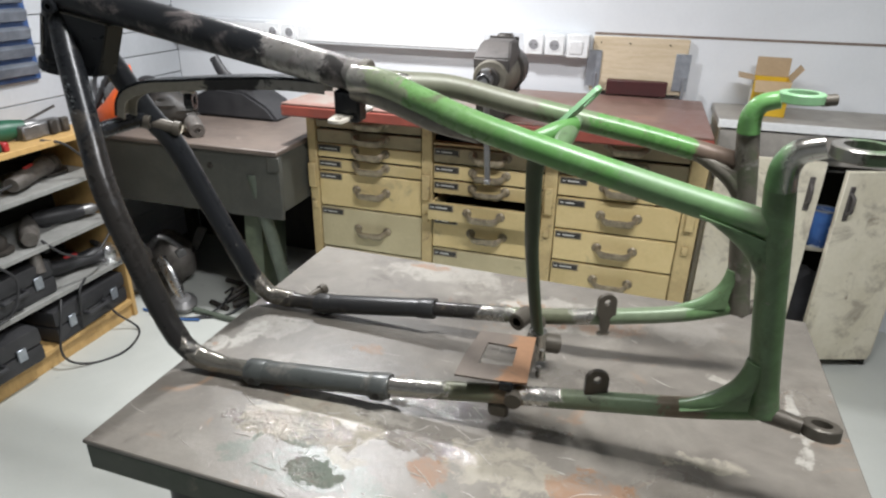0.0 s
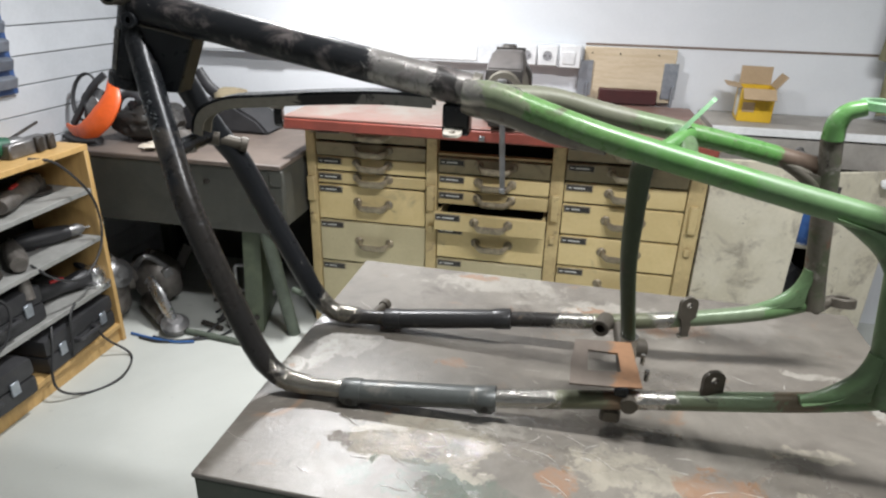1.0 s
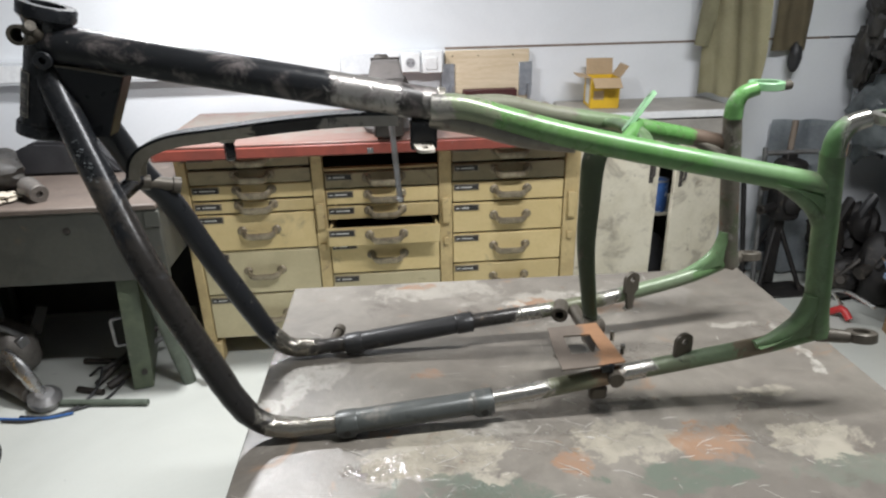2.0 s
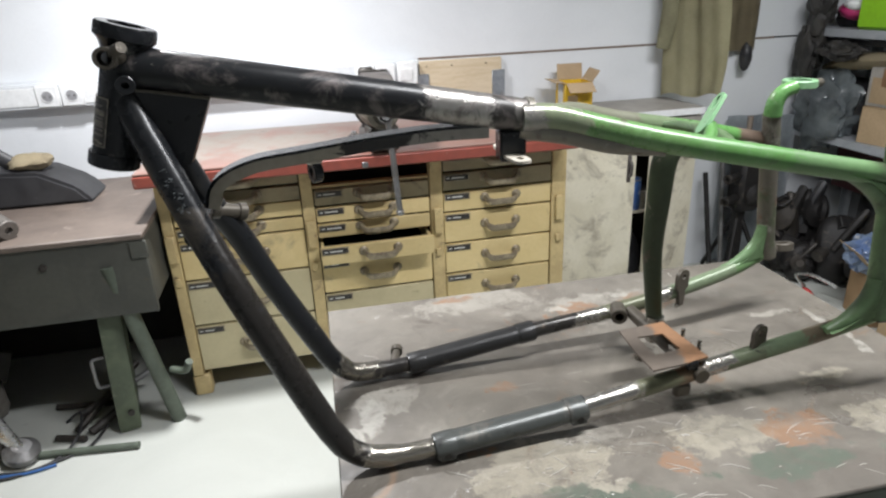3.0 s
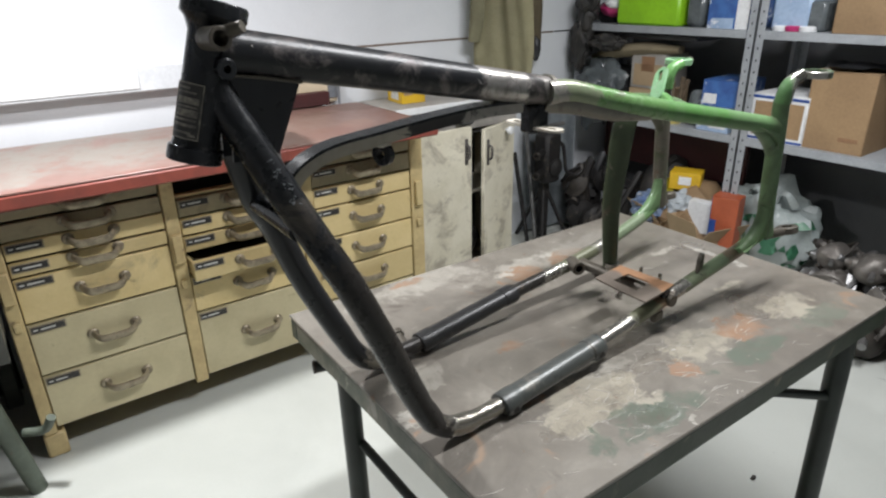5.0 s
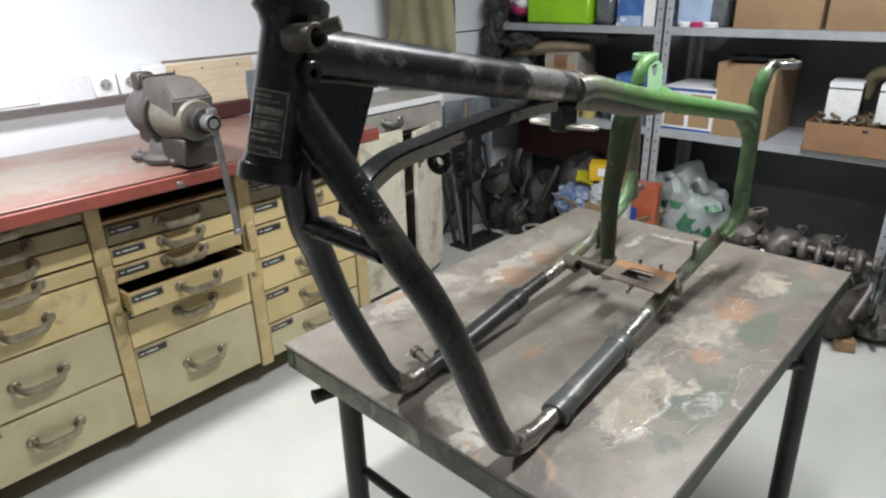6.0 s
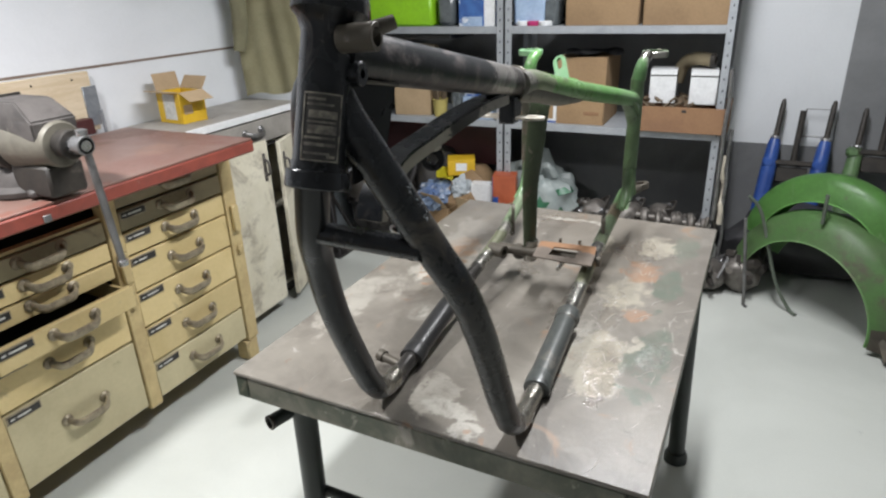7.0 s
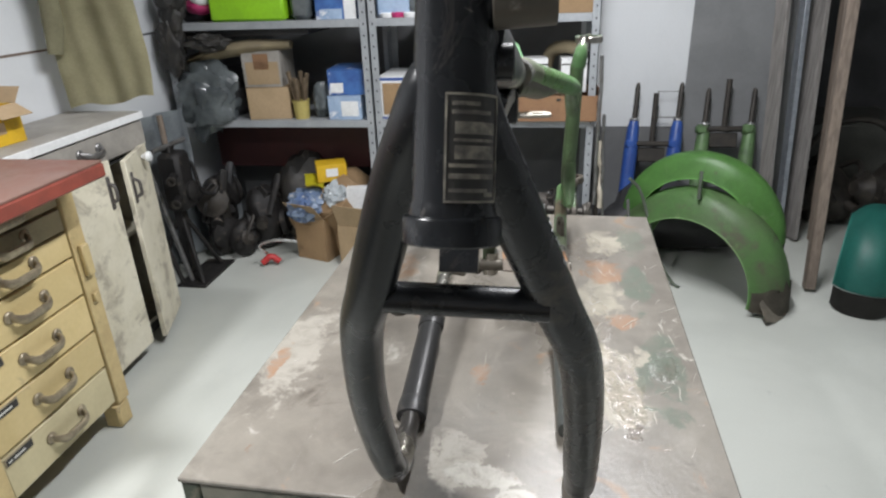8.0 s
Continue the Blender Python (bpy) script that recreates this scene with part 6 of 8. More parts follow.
def machine(at, size, seed, words, mats=(CAST, BLACK_STEEL, GREY_STEEL), name="engine_part", fins=0):
    """A greasy machine part: a casting with bosses, a flange, fins and a shaft."""
    rnd = random.Random(seed)
    t = thing(name, at, words, name.replace("_", " "))
    w, d, h = size
    x, y, z = at
    part("casting", lump((x, y, z + h * 0.5), (w * 0.9, d * 0.9, h * 1.0), seed, 0.22, 5), mats[0], t)
    for i in range(3):
        a = rnd.uniform(0, 6.28)
        way = (math.cos(a), math.sin(a), rnd.uniform(-0.2, 0.5))
        c = Vector((x, y, z + h * rnd.uniform(0.35, 0.75))) + Vector(way).normalized() * w * 0.32
        part("boss", lathe([(h * 0.2, 0), (h * 0.2, w * 0.12), (h * 0.13, w * 0.16), (h * 0.09, w * 0.24)], aim(c, way), 16), mats[i % len(mats)], t)
    for i in range(3):
        c = Vector((x, y, z + h * 0.5)) + Vector((rnd.uniform(-0.4, 0.4) * w, rnd.uniform(-0.4, 0.4) * d, rnd.uniform(0.1, 0.4) * h))
        part("bracket", box(c, (w * rnd.uniform(0.1, 0.35), d * rnd.uniform(0.08, 0.3), h * rnd.uniform(0.15, 0.5)), 0.004, (rnd.uniform(-40, 40), rnd.uniform(-40, 40), rnd.uniform(0, 90))), mats[(i + 1) % len(mats)], t)
    part("pipe", tube(smooth([(x + w * 0.3, y, z + h * 0.7), (x + w * 0.1, y - d * 0.45, z + h * 1.1), (x - w * 0.35, y - d * 0.3, z + h * 0.6)], 4), h * 0.05, 8), mats[1], t)
    for i in range(fins):
        part("fin", ring((x + (i - 2) * w * 0.11, y, z + h * 0.55), (1, 0.2, 0), h * 0.47, h * 0.3, w * 0.035, 18), mats[0], t)
    part("shaft", rod((x - w * 0.1, y, z + h * 0.6), (x - w * 0.6, y - d * 0.2, z + h * 0.5), h * 0.08, 10), mats[2], t)
    return t


machine((1.56, 2.46, 0), (0.13, 0.13, 0.42), 17, "dark greasy gearbox part standing on the floor", (BLACK_STEEL, JACK_IRON, JACK_IRON))
t = thing("red_pliers", (1.47, 2.16, 0), "red handled tool lying on the floor", "tool")
part("handle", tube(smooth([(1.44, 2.20, 0.02), (1.46, 2.16, 0.05), (1.47, 2.12, 0.02)], 4), 0.016, 10), RED_TOOL, t)
part("shank", tube(smooth([(1.47, 2.18, 0.06), (1.43, 2.20, 0.12), (1.44, 2.12, 0.15), (1.48, 2.02, 0.13)], 4), 0.008, 8), BRIGHT_STEEL, t)

# ---- steel racks on the wall opposite the head of the frame ----
SX = 1.635


def rack(y0, y1, words):
    t = thing("steel_rack", (SX + 0.2, (y0 + y1) / 2, 0), words, "rack", "steel racks")
    for y, s in ((y0, 1), (y1, -1)):
        for x, q in ((SX, 1), (SX + 0.42, -1)):
            b = span(min(x, x + q * 0.035), max(x, x + q * 0.035), min(y, y + s * 0.003), max(y, y + s * 0.003), 0, 2.05, 0)
            span(min(x, x + q * 0.003), max(x, x + q * 0.003), min(y, y + s * 0.035), max(y, y + s * 0.035), 0, 2.05, 0, bm=b)
            p = part("post", b, RACK_STEEL, t, "perforated grey steel post")
            if q == 1:
                b = bmesh.new()
                for i in range(26):
                    box((x - 0.0006, y + s * 0.018, 0.1 + i * 0.05), (0.002, 0.005, 0.010), 0, bm=b)
                tagged(part("slotting", b, RECESS_SHADE, p), kind="stuff")
    for z in (0.695, 1.157, 1.60):
        b = span(SX + 0.004, SX + 0.416, y0 + 0.004, y1 - 0.004, z + 0.012, z + 0.015, 0)
        span(SX - 0.002, SX + 0.001, y0 + 0.036, y1 - 0.036, z - 0.018, z + 0.015, 0, bm=b)
        part("shelf", b, RACK_STEEL, t)
    return t


rack(0.570, 1.600, "grey steel rack with boxes on its shelves")
rack(1.606, 2.625, "grey steel rack full of boxes and parts")
Z1, Z2 = 0.7105, 1.1725
carton("cardboard_box", (SX + 0.20, 1.225, Z1), (0.34, 0.245, 0.315), CARD, "tall brown cardboard box on the rack", 0, open_top=False, panels=((3, 0.1, 0.4, 0.15, 0.2, CARD_DARK),))
solo("dark_cloth", cloth(pose(SX + 0.18, 1.20, Z1 + 0.335, 0, 0, 15), 0.30, 0.27, 14, 14, lambda u, v: 0.018 * noise.noise((u * 4, v * 4, 2)) + 0.012 * math.sin(u * 5), 0.008), BLACK_PLASTIC, (SX + 0.18, 1.20, Z1 + 0.32), "dark folded cloth on the cardboard box", "cloth")
carton("printed_carton", (SX + 0.16, 1.455, Z1), (0.28, 0.24, 0.20), PLASTIC_WHITE, "blue and white printed carton with brown panels", 0, open_top=False,
       panels=((3, 0.06, 0.46, 0.12, 0.86, CARD), (3, 0.54, 0.94, 0.12, 0.86, CARD), (3, 0.0, 1.0, 0.92, 0.98, BLUE_PAINT), (3, 0.0, 1.0, 0.02, 0.07, BLUE_PAINT)))
carton("shoe_carton", (SX + 0.13, 0.745, Z1), (0.32, 0.40, 0.115), CARD_DARK, "wide brown open carton, heaped with scraps", 0, inner=CARD_DARK, panels=((3, 0.45, 0.5, 0.8, 0.9, RECESS_SHADE),))
b = bmesh.new()
for i in range(26):
    random.seed(i + 50)
    c = Vector((SX + 0.13 + random.uniform(-0.13, 0.13), 0.745 + random.uniform(-0.17, 0.17), Z1 + 0.10 + random.uniform(0, 0.03)))
    tube(smooth([c, c + Vector((random.uniform(-0.04, 0.04), random.uniform(-0.04, 0.04), 0.02)), c + Vector((random.uniform(-0.06, 0.06), random.uniform(-0.06, 0.06), 0.0))], 3), 0.006, 6, bm=b)
solo("carton_scraps", b, STRAW, (SX + 0.13, 0.745, Z1 + 0.1), "tangled brown roots and scraps in the carton", "scraps", kind="stuff")
for y in (0.85, 0.675):
    carton("white_carton", (SX + 0.12, y, Z1 + 0.118), (0.14, 0.115, 0.145), PLASTIC_WHITE, "white carton with a dark band standing in the brown carton", 4, group="white cartons", open_top=False,
           panels=((3, 0.0, 1.0, 0.84, 0.88, LABEL_BLACK), (0, 0.0, 1.0, 0.1, 0.9, BLACK_PLASTIC)))
t = thing("rubber_hose", (SX + 0.2, 0.74, Z1 + 0.26), "dark ribbed rubber hose lying over the cartons", "hose")
part("hose", tube(smooth([(SX + 0.2, 0.80, Z1 + 0.20), (SX + 0.18, 0.775, Z1 + 0.28), (SX + 0.14, 0.72, Z1 + 0.31), (SX + 0.12, 0.65, Z1 + 0.305)], 5), 0.030, 14), BROWN_CLOTH, t)
part("mouth", ring((SX + 0.119, 0.645, Z1 + 0.304), (-0.2, -1, 0), 0.033, 0.022, 0.02), BLACK_STEEL, t)
solo("dark_sack", lump((SX + 0.25, 0.66, Z1 + 0.19), (0.16, 0.16, 0.20), 8, 0.3), BLACK_PLASTIC, (SX + 0.25, 0.66, Z1 + 0.12), "crumpled dark plastic sack behind the cartons", "sack")
# upper shelf of that rack
carton("cardboard_box", (SX + 0.19, 1.145, Z2), (0.34, 0.33, 0.24), CARD, "brown cardboard box on the upper shelf", 2, open_top=False)
carton("cardboard_box", (SX + 0.19, 0.77, Z2), (0.34, 0.37, 0.22), CARD, "brown cardboard box with flaps on the upper shelf", 0, open_top=False)
for i, (y, w, h, m) in enumerate(((1.49, 0.16, 0.16, PALE_BLUE), (1.385, 0.07, 0.12, FILM))):
    solo("clear_tub", box((SX + 0.14, y, Z2 + h / 2), (0.2, w, h), 0.012), m, (SX + 0.14, y, Z2), "cloudy plastic tub with small parts", "tub", "plastic tubs")
for i, y in enumerate((1.54, 1.49, 1.43)):
    solo("plastic_cup", lathe([(0.034, 0), (0.036, 0.004), (0.036, 0.018), (0.030, 0.022)], Matrix.Translation((SX + 0.05, y - 0.02, Z2)), 18), (PLASTIC_WHITE, MAGENTA, PLASTIC_WHITE)[i], (SX + 0.05, y - 0.02, Z2), "small round plastic cup lying on the shelf", "cup", "cups on the shelf")
# lower shelf of the far rack
carton("printed_carton", (SX + 0.15, 1.755, Z1), (0.26, 0.165, 0.11), PALE_BLUE, "pale blue printed carton", 0, open_top=False, panels=((3, 0.08, 0.6, 0.15, 0.8, PLASTIC_WHITE),))
carton("printed_carton", (SX + 0.16, 1.752, Z1 + 0.116), (0.26, 0.18, 0.115), BLUE_BOX, "bright blue printed carton stacked on another", 6, open_top=False, panels=((3, 0.6, 0.95, 0.1, 0.5, PLASTIC_WHITE),))
solo("tub", lathe([(0.035, 0), (0.042, 0.085), (0.045, 0.09), (0.038, 0.088)], Matrix.Translation((SX + 0.06, 1.99, Z1)), 20), POT, (SX + 0.06, 1.99, Z1), "yellow plastic pot holding brushes", "pot")
for i in range(6):
    random.seed(i)
    a = i * 1.05
    foot = (SX + 0.06 + 0.018 * math.cos(a), 1.99 + 0.018 * math.sin(a), Z1 + 0.012)
    tip = (SX + 0.06 + 0.040 * math.cos(a), 1.99 + 0.045 * math.sin(a), Z1 + 0.19 + 0.04 * random.random())
    solo("brush", tube([foot, Vector(foot).lerp(Vector(tip), 0.5), tip], [0.005, 0.006, 0.012], 8), STRAW, foot, "worn brush standing in the yellow pot", "brush", "brushes in the pot")
solo("plastic_bag", lump((SX + 0.09, 1.885, Z1 + 0.085), (0.12, 0.10, 0.17), 5, 0.35), FILM, (SX + 0.09, 1.885, Z1), "cloudy crumpled plastic bag", "bag")
carton("cardboard_box", (SX + 0.15, 2.16, Z1), (0.24, 0.21, 0.15), CARD_PALE, "pale cardboard box on the rack", 8, open_top=False)
carton("photo_carton", (SX + 0.15, 2.17, Z1 + 0.156), (0.22, 0.19, 0.165), CABINET_TOP, "white edged carton with a brown picture panel", 4, open_top=False, panels=((3, 0.06, 0.92, 0.08, 0.72, CARD_PALE), (3, 0.3, 0.7, 0.5, 0.95, CARD_DARK)))
solo("film_bag", lump((SX + 0.03, 2.46, 0.815), (0.16, 0.30, 0.36), 171, 0.42, 9, 4, turn=(18, 0, 0)), FILM, (SX + 0.03, 2.46, 0.65), "crumpled cloudy plastic bag hanging over the shelf", "plastic bag")
solo("film_curtain", cloth(pose(1.47, 2.625, 0.40, 90, 0, -14), 0.34, 0.76, 30, 24, lambda u, v: 0.009 * math.sin(u * 17 + 2 * v) + 0.025 * noise.noise((u * 3, v * 2, 5)), 0.004), CURTAIN, (1.47, 2.625, 0.02), "cloudy plastic film hanging in the corner beside the rack", "plastic sheet")
for k, (y, z, sy, sz) in enumerate(((2.575, 1.08, 0.13, 0.28), (2.545, 1.26, 0.15, 0.20), (2.40, 1.085, 0.22, 0.08))):
    solo("black_hanging_cloth", lump((SX - 0.01, y, z), (0.10, sy, sz), 140 + k, 0.5, 7, 4), BLACK_SACK, (SX, y, z - sz / 2), "black cloth bundle hanging from the rack", "cloth", "black cloths on the rack")
solo("sack", lump((SX + 0.17, 2.42, Z1 + 0.11), (0.28, 0.30, 0.24), 7, 0.3), BLACK_PLASTIC, (SX + 0.17, 2.42, Z1), "black plastic sack on the rack", "sack")
solo("fender_blade", tube(smooth([(SX + 0.1, 2.56, 0.99), (SX + 0.08, 2.40, 1.03), (SX + 0.08, 2.20, 1.055), (SX + 0.10, 2.02, 1.06)], 5), [0.02, 0.035, 0.035, 0.02], 12, 1.8), BROWN_CLOTH, (SX + 0.1, 2.3, 1.0), "long brown curved blade laid over the boxes", "blade")
# upper shelf of the far rack
t = thing("green_crate", (SX + 0.14, 2.19, Z2), "bright lime green plastic crate with a loose lid", "crate")
part("crate", box((SX + 0.15, 2.19, Z2 + 0.075), (0.26, 0.37, 0.15), 0.012), LIME, t)
part("lid", box((SX + 0.14, 2.12, Z2 + 0.158), (0.27, 0.24, 0.014), 0.005, (-4, 3, 0)), LIME, t)
solo("dark_tub", box((SX + 0.12, 1.93, Z2 + 0.08), (0.18, 0.10, 0.16), 0.02), FILM, (SX + 0.12, 1.93, Z2), "smoky plastic tub on the upper shelf", "tub")
carton("printed_carton", (SX + 0.14, 1.76, Z2), (0.24, 0.19, 0.15), BLUE_BOX, "blue printed carton on the upper shelf", 3, open_top=False, panels=((3, 0.0, 0.3, 0.0, 1.0, PLASTIC_WHITE), (3, 0.35, 0.9, 0.0, 0.3, PALE_BLUE)))
t = thing("wrapped_parcel", (SX + 0.12, 2.47, Z2), "magenta and white wrapped parcel on black stuff", "parcel")
part("parcel", lump((SX + 0.10, 2.45, Z2 + 0.075), (0.15, 0.14, 0.09), 12, 0.2), MAGENTA, t)
part("paper", lump((SX + 0.08, 2.43, Z2 + 0.10), (0.13, 0.10, 0.06), 13, 0.2), PLASTIC_WHITE, t)
solo("black_bundle", lump((SX + 0.19, 2.52, Z2 + 0.05), (0.24, 0.18, 0.13), 14, 0.3), BLACK_PLASTIC, (SX + 0.19, 2.52, Z2), "black bundle on the upper shelf", "bundle")
solo("dark_mat", box((SX + 0.2, 2.25, Z2 - 0.05), (0.34, 0.7, 0.03), 0.008), BLACK_PLASTIC, (SX + 0.2, 2.25, Z2 - 0.06), "black rolled mat hung under the shelf", "mat")
# under the racks
solo("red_board", span(SX + 0.26, SX + 0.28, 1.68, 2.58, 0.40, 0.66, 0.003), DARK_RED, (SX + 0.27, 2.1, 0.28), "dark red sheet fixed under the rack shelf", "board")
machine((1.69, 2.50, 0), (0.17, 0.15, 0.42), 171, "tall black engine part standing under the rack", (JACK_IRON, BLACK_PLASTIC, JACK_IRON))
machine((1.70, 2.27, 0), (0.24, 0.20, 0.36), 174, "black carburettor and levers heaped under the rack", (JACK_IRON, JACK_IRON, BLACK_STEEL))
machine((1.58, 2.36, 0), (0.18, 0.16, 0.20), 178, "black greasy casting lying under the rack", (JACK_IRON, BLACK_STEEL, JACK_IRON))
solo("dark_sack", lump((1.84, 2.08, 0.24), (0.30, 0.34, 0.48), 161, 0.3, 5, 4), BLACK_SACK, (1.84, 2.08, 0), "black sack crammed under the rack", "sack")
carton("cardboard_box", (1.665, 1.930, 0.0), (0.25, 0.19, 0.235), CARD, "open cardboard box full of packaging on the floor", -18, flaps=((0, 55), (3, 40), (1, 10)))
carton("cardboard_box", (1.59, 1.670, 0.0), (0.26, 0.20, 0.22), CARD_PALE, "open pale cardboard box on the floor", -14, flaps=((0, 30), (3, 20), (2, 15)))
carton("yellow_carton", (1.70, 1.875, 0.395), (0.11, 0.15, 0.085), YELLOW, "yellow carton on a heap of packaging", 24, open_top=False, panels=((3, 0.3, 0.7, 0.3, 0.8, PLASTIC_WHITE),))
solo("yellow_wrapper", cloth(pose(1.62, 1.945, 0.405, 20, -25, 30), 0.10, 0.09, 10, 8, lambda u, v: 0.012 * math.sin(u * 7 + v * 3), 0.003), LEMON, (1.60, 1.945, 0.40), "crumpled lemon yellow wrapper on the packaging", "wrapper")
solo("packing_film", lump((1.59, 1.985, 0.285), (0.20, 0.20, 0.17), 21, 0.36, 13, 4), BLUE_FILM, (1.59, 1.985, 0.2), "crumpled blue and clear packaging film", "film")
solo("packing_film", lump((1.63, 1.82, 0.32), (0.18, 0.18, 0.15), 22, 0.36, 13, 4), CURTAIN, (1.63, 1.82, 0.25), "crumpled clear packaging film", "film")
carton("white_carton", (1.60, 1.690, 0.23), (0.06, 0.15, 0.15), PLASTIC_WHITE, "white carton tucked in the heap", 10, open_top=False)
t = carton("orange_carton", (1.60, 1.580, 0.16), (0.09, 0.12, 0.28), ORANGE_CARD, "orange carton with a blue stripe", 12, open_top=False, panels=((3, 0.75, 1.0, 0.0, 0.6, BLUE_PAINT), (2, 0, 1, 0, 1, BLUE_PAINT)))
solo("packing_heap", lump((1.72, 1.85, 0.20), (0.34, 0.5, 0.42), 23, 0.4, 6), CARD, (1.72, 1.85, 0), "heap of torn cardboard and packaging", "heap", kind="stuff")
bag = thing("plastic_bag", (1.86, 1.45, 0.0), "white plastic bag with green print on the floor", "bag")
part("body", lump((1.86, 1.49, 0.235), (0.30, 0.42, 0.50), 31, 0.38, 8, 4), BAG_WHITE, bag)
b = lump((1.86, 1.49, 0.235), (0.305, 0.426, 0.507), 31, 0.38, 8, 4)
drop = [q for q in b.faces if noise.noise(q.calc_center_median() * 13) < 0.12 or q.calc_center_median().z < 0.12 or q.calc_center_median().z > 0.34]
bmesh.ops.delete(b, geom=drop, context="FACES")
bmesh.ops.solidify(b, geom=b.faces[:], thickness=0.002)
part("print", b, BAG_PRINT, bag, "torn dark green print")
for y in (1.36, 1.50):
    part("handle", tube(smooth([(1.79, y, 0.40), (1.76, y + 0.03, 0.46), (1.78, y + 0.07, 0.45), (1.81, y + 0.09, 0.41)], 5), [0.02, 0.012, 0.014, 0.022], 10, 0.4), BAG_WHITE, bag)
for i, (x, y, s, z) in enumerate(((1.62, 1.08, 0.24, 0), (1.80, 0.95, 0.26, 0), (1.62, 0.82, 0.26, 0), (1.88, 1.13, 0.24, 0), (1.70, 0.66, 0.22, 0), (1.52, 0.55, 0.22, 0), (1.9, 0.7, 0.22, 0))):
    machine((x, y, z), (s, s * 0.85, s * (0.95 if i != 5 else 0.7)), 40 + i, "greasy grey engine casting on the floor under the rack", (CAST, GREY_STEEL, BLACK_STEEL), fins=5 if i % 3 == 0 else 0)
for i, (x, y, s) in enumerate(((1.66, 0.95, 0.2), (1.73, 0.80, 0.18), (1.70, 1.12, 0.18))):
    machine((x, y, 0.20), (s, s * 0.8, s * 0.7), 60 + i, "greasy grey engine casting heaped on others", (CAST, BLACK_STEEL, GREY_STEEL))
t = thing("crank_shaft", (1.66, 0.72, 0.24), "greasy crankshaft lying on the castings", "crankshaft")
part("shaft", rod((1.60, 0.90, 0.30), (1.62, 0.56, 0.27), 0.016, 12), CAST, t)
for y, r, w, dz in ((0.875, 0.052, 0.030, 0.004), (0.805, 0.062, 0.022, -0.012), (0.735, 0.040, 0.044, 0.010), (0.660, 0.058, 0.026, -0.006), (0.600, 0.034, 0.030, 0.0)):
    part("disc", lathe([(r * 0.6, -0.004), (r * 0.92, 0), (r, 0.006), (r, w - 0.006), (r * 0.9, w), (r * 0.5, w + 0.005)], aim((1.607, y, 0.28 + dz), (0.12, -1, 0.08)), 22), CAST, t)
    part("web", box((1.600, y - 0.02, 0.30 + dz), (0.05, 0.020, 0.055), 0.008, (15, 20, 10)), CAST, t)
machine((1.42, 0.66, 0), (0.22, 0.2, 0.24), 91, "dark greasy engine part on the floor by the table", (BLACK_STEEL, CAST, BLACK_STEEL))
machine((1.55, 0.40, 0), (0.20, 0.18, 0.20), 92, "dark greasy engine part on the floor by the rack", (CAST, BLACK_STEEL, BLACK_STEEL))
machine((1.45, 0.86, 0), (0.24, 0.2, 0.2), 93, "dark greasy engine part on the floor by the table", (BLACK_STEEL, CAST, GREY_STEEL))
solo("wood_block", box((1.36, 0.60, 0.025), (0.05, 0.07, 0.05), 0.004, (0, 0, 20)), CARD, (1.36, 0.60, 0), "small tan wooden block on the floor", "block")
for k, (y, top, low, mat, r) in enumerate(((0.53, 0.8, 0.25, BLACK_STEEL, 0.010), (0.50, 0.74, 0.12, GREY_STEEL, 0.008), (0.515, 0.62, 0.30, RAG, 0.012))):
    solo("hanging_strap", tube(wiggle((1.61, y + 0.03, top), (1.60, y + 0.01, low), 0.0, 15 + k, 10, 0.025), r, 8), mat, (1.6, y, low), "worn strap hanging from the rack post", "strap", "straps on the rack post")
solo("chain", tube(wiggle((1.58, 0.56, 1.0), (1.585, 0.555, 0.32), 0.0, 5, 10, 0.03), 0.009, 8), GREY_STEEL, (1.58, 0.56, 0.3), "thin chain hanging from the rack post", "chain")


# ---- mudguards, forks and timber by the grey wall ----
def mudguard(name, centre, radius, a0, a1, half, depth, mat, words, yaw, lean=0.0):
    """A rounded fender: an arc of a shell round centre, seen from its side after the turn yaw."""
    t = thing(name, (centre[0], centre[1], 0), words, "mudguard")
    m = Matrix.Translation(centre) @ pose(0, 0, 0, 0, lean, yaw)

    def shell(b0, b1, u0, u1, out, ragged=0.0):
        b = bmesh.new()
        n, k = 30, 12
        rows = []
        for i in range(n + 1):
            row = []
            for j in range(k + 1):
                u = u0 + (u1 - u0) * j / k
                a = radians(b0 + (b1 - b0) * i / n + (ragged * noise.noise((u * 4, 3.1, b1)) if i == n else 0))
                r = radius + out - depth * abs(u) ** 2.4
                row.append(b.verts.new((half * math.copysign(abs(u) ** 0.85, u), r * math.cos(a), r * math.sin(a))))
            rows.append(row)
        for p, q in zip(rows, rows[1:]):
            for j in range(k):
                b.faces.new((p[j], p[j + 1], q[j + 1], q[j]))
        bmesh.ops.solidify(b, geom=b.faces[:], thickness=0.003)
        bmesh.ops.transform(b, matrix=m, verts=b.verts)
        return b

    part("shell", shell(a0, a1, -1, 1, 0), mat, t)
    for s in (-1, 1):
        b = tube([m @ Vector((s * half, (radius - depth) * math.cos(radians(a0 + (a1 - a0) * i / 24)), (radius - depth) * math.sin(radians(a0 + (a1 - a0) * i / 24)))) for i in range(25)], 0.0032, 8)
        part("rolled_edge", b, mat, t)
    return t, shell


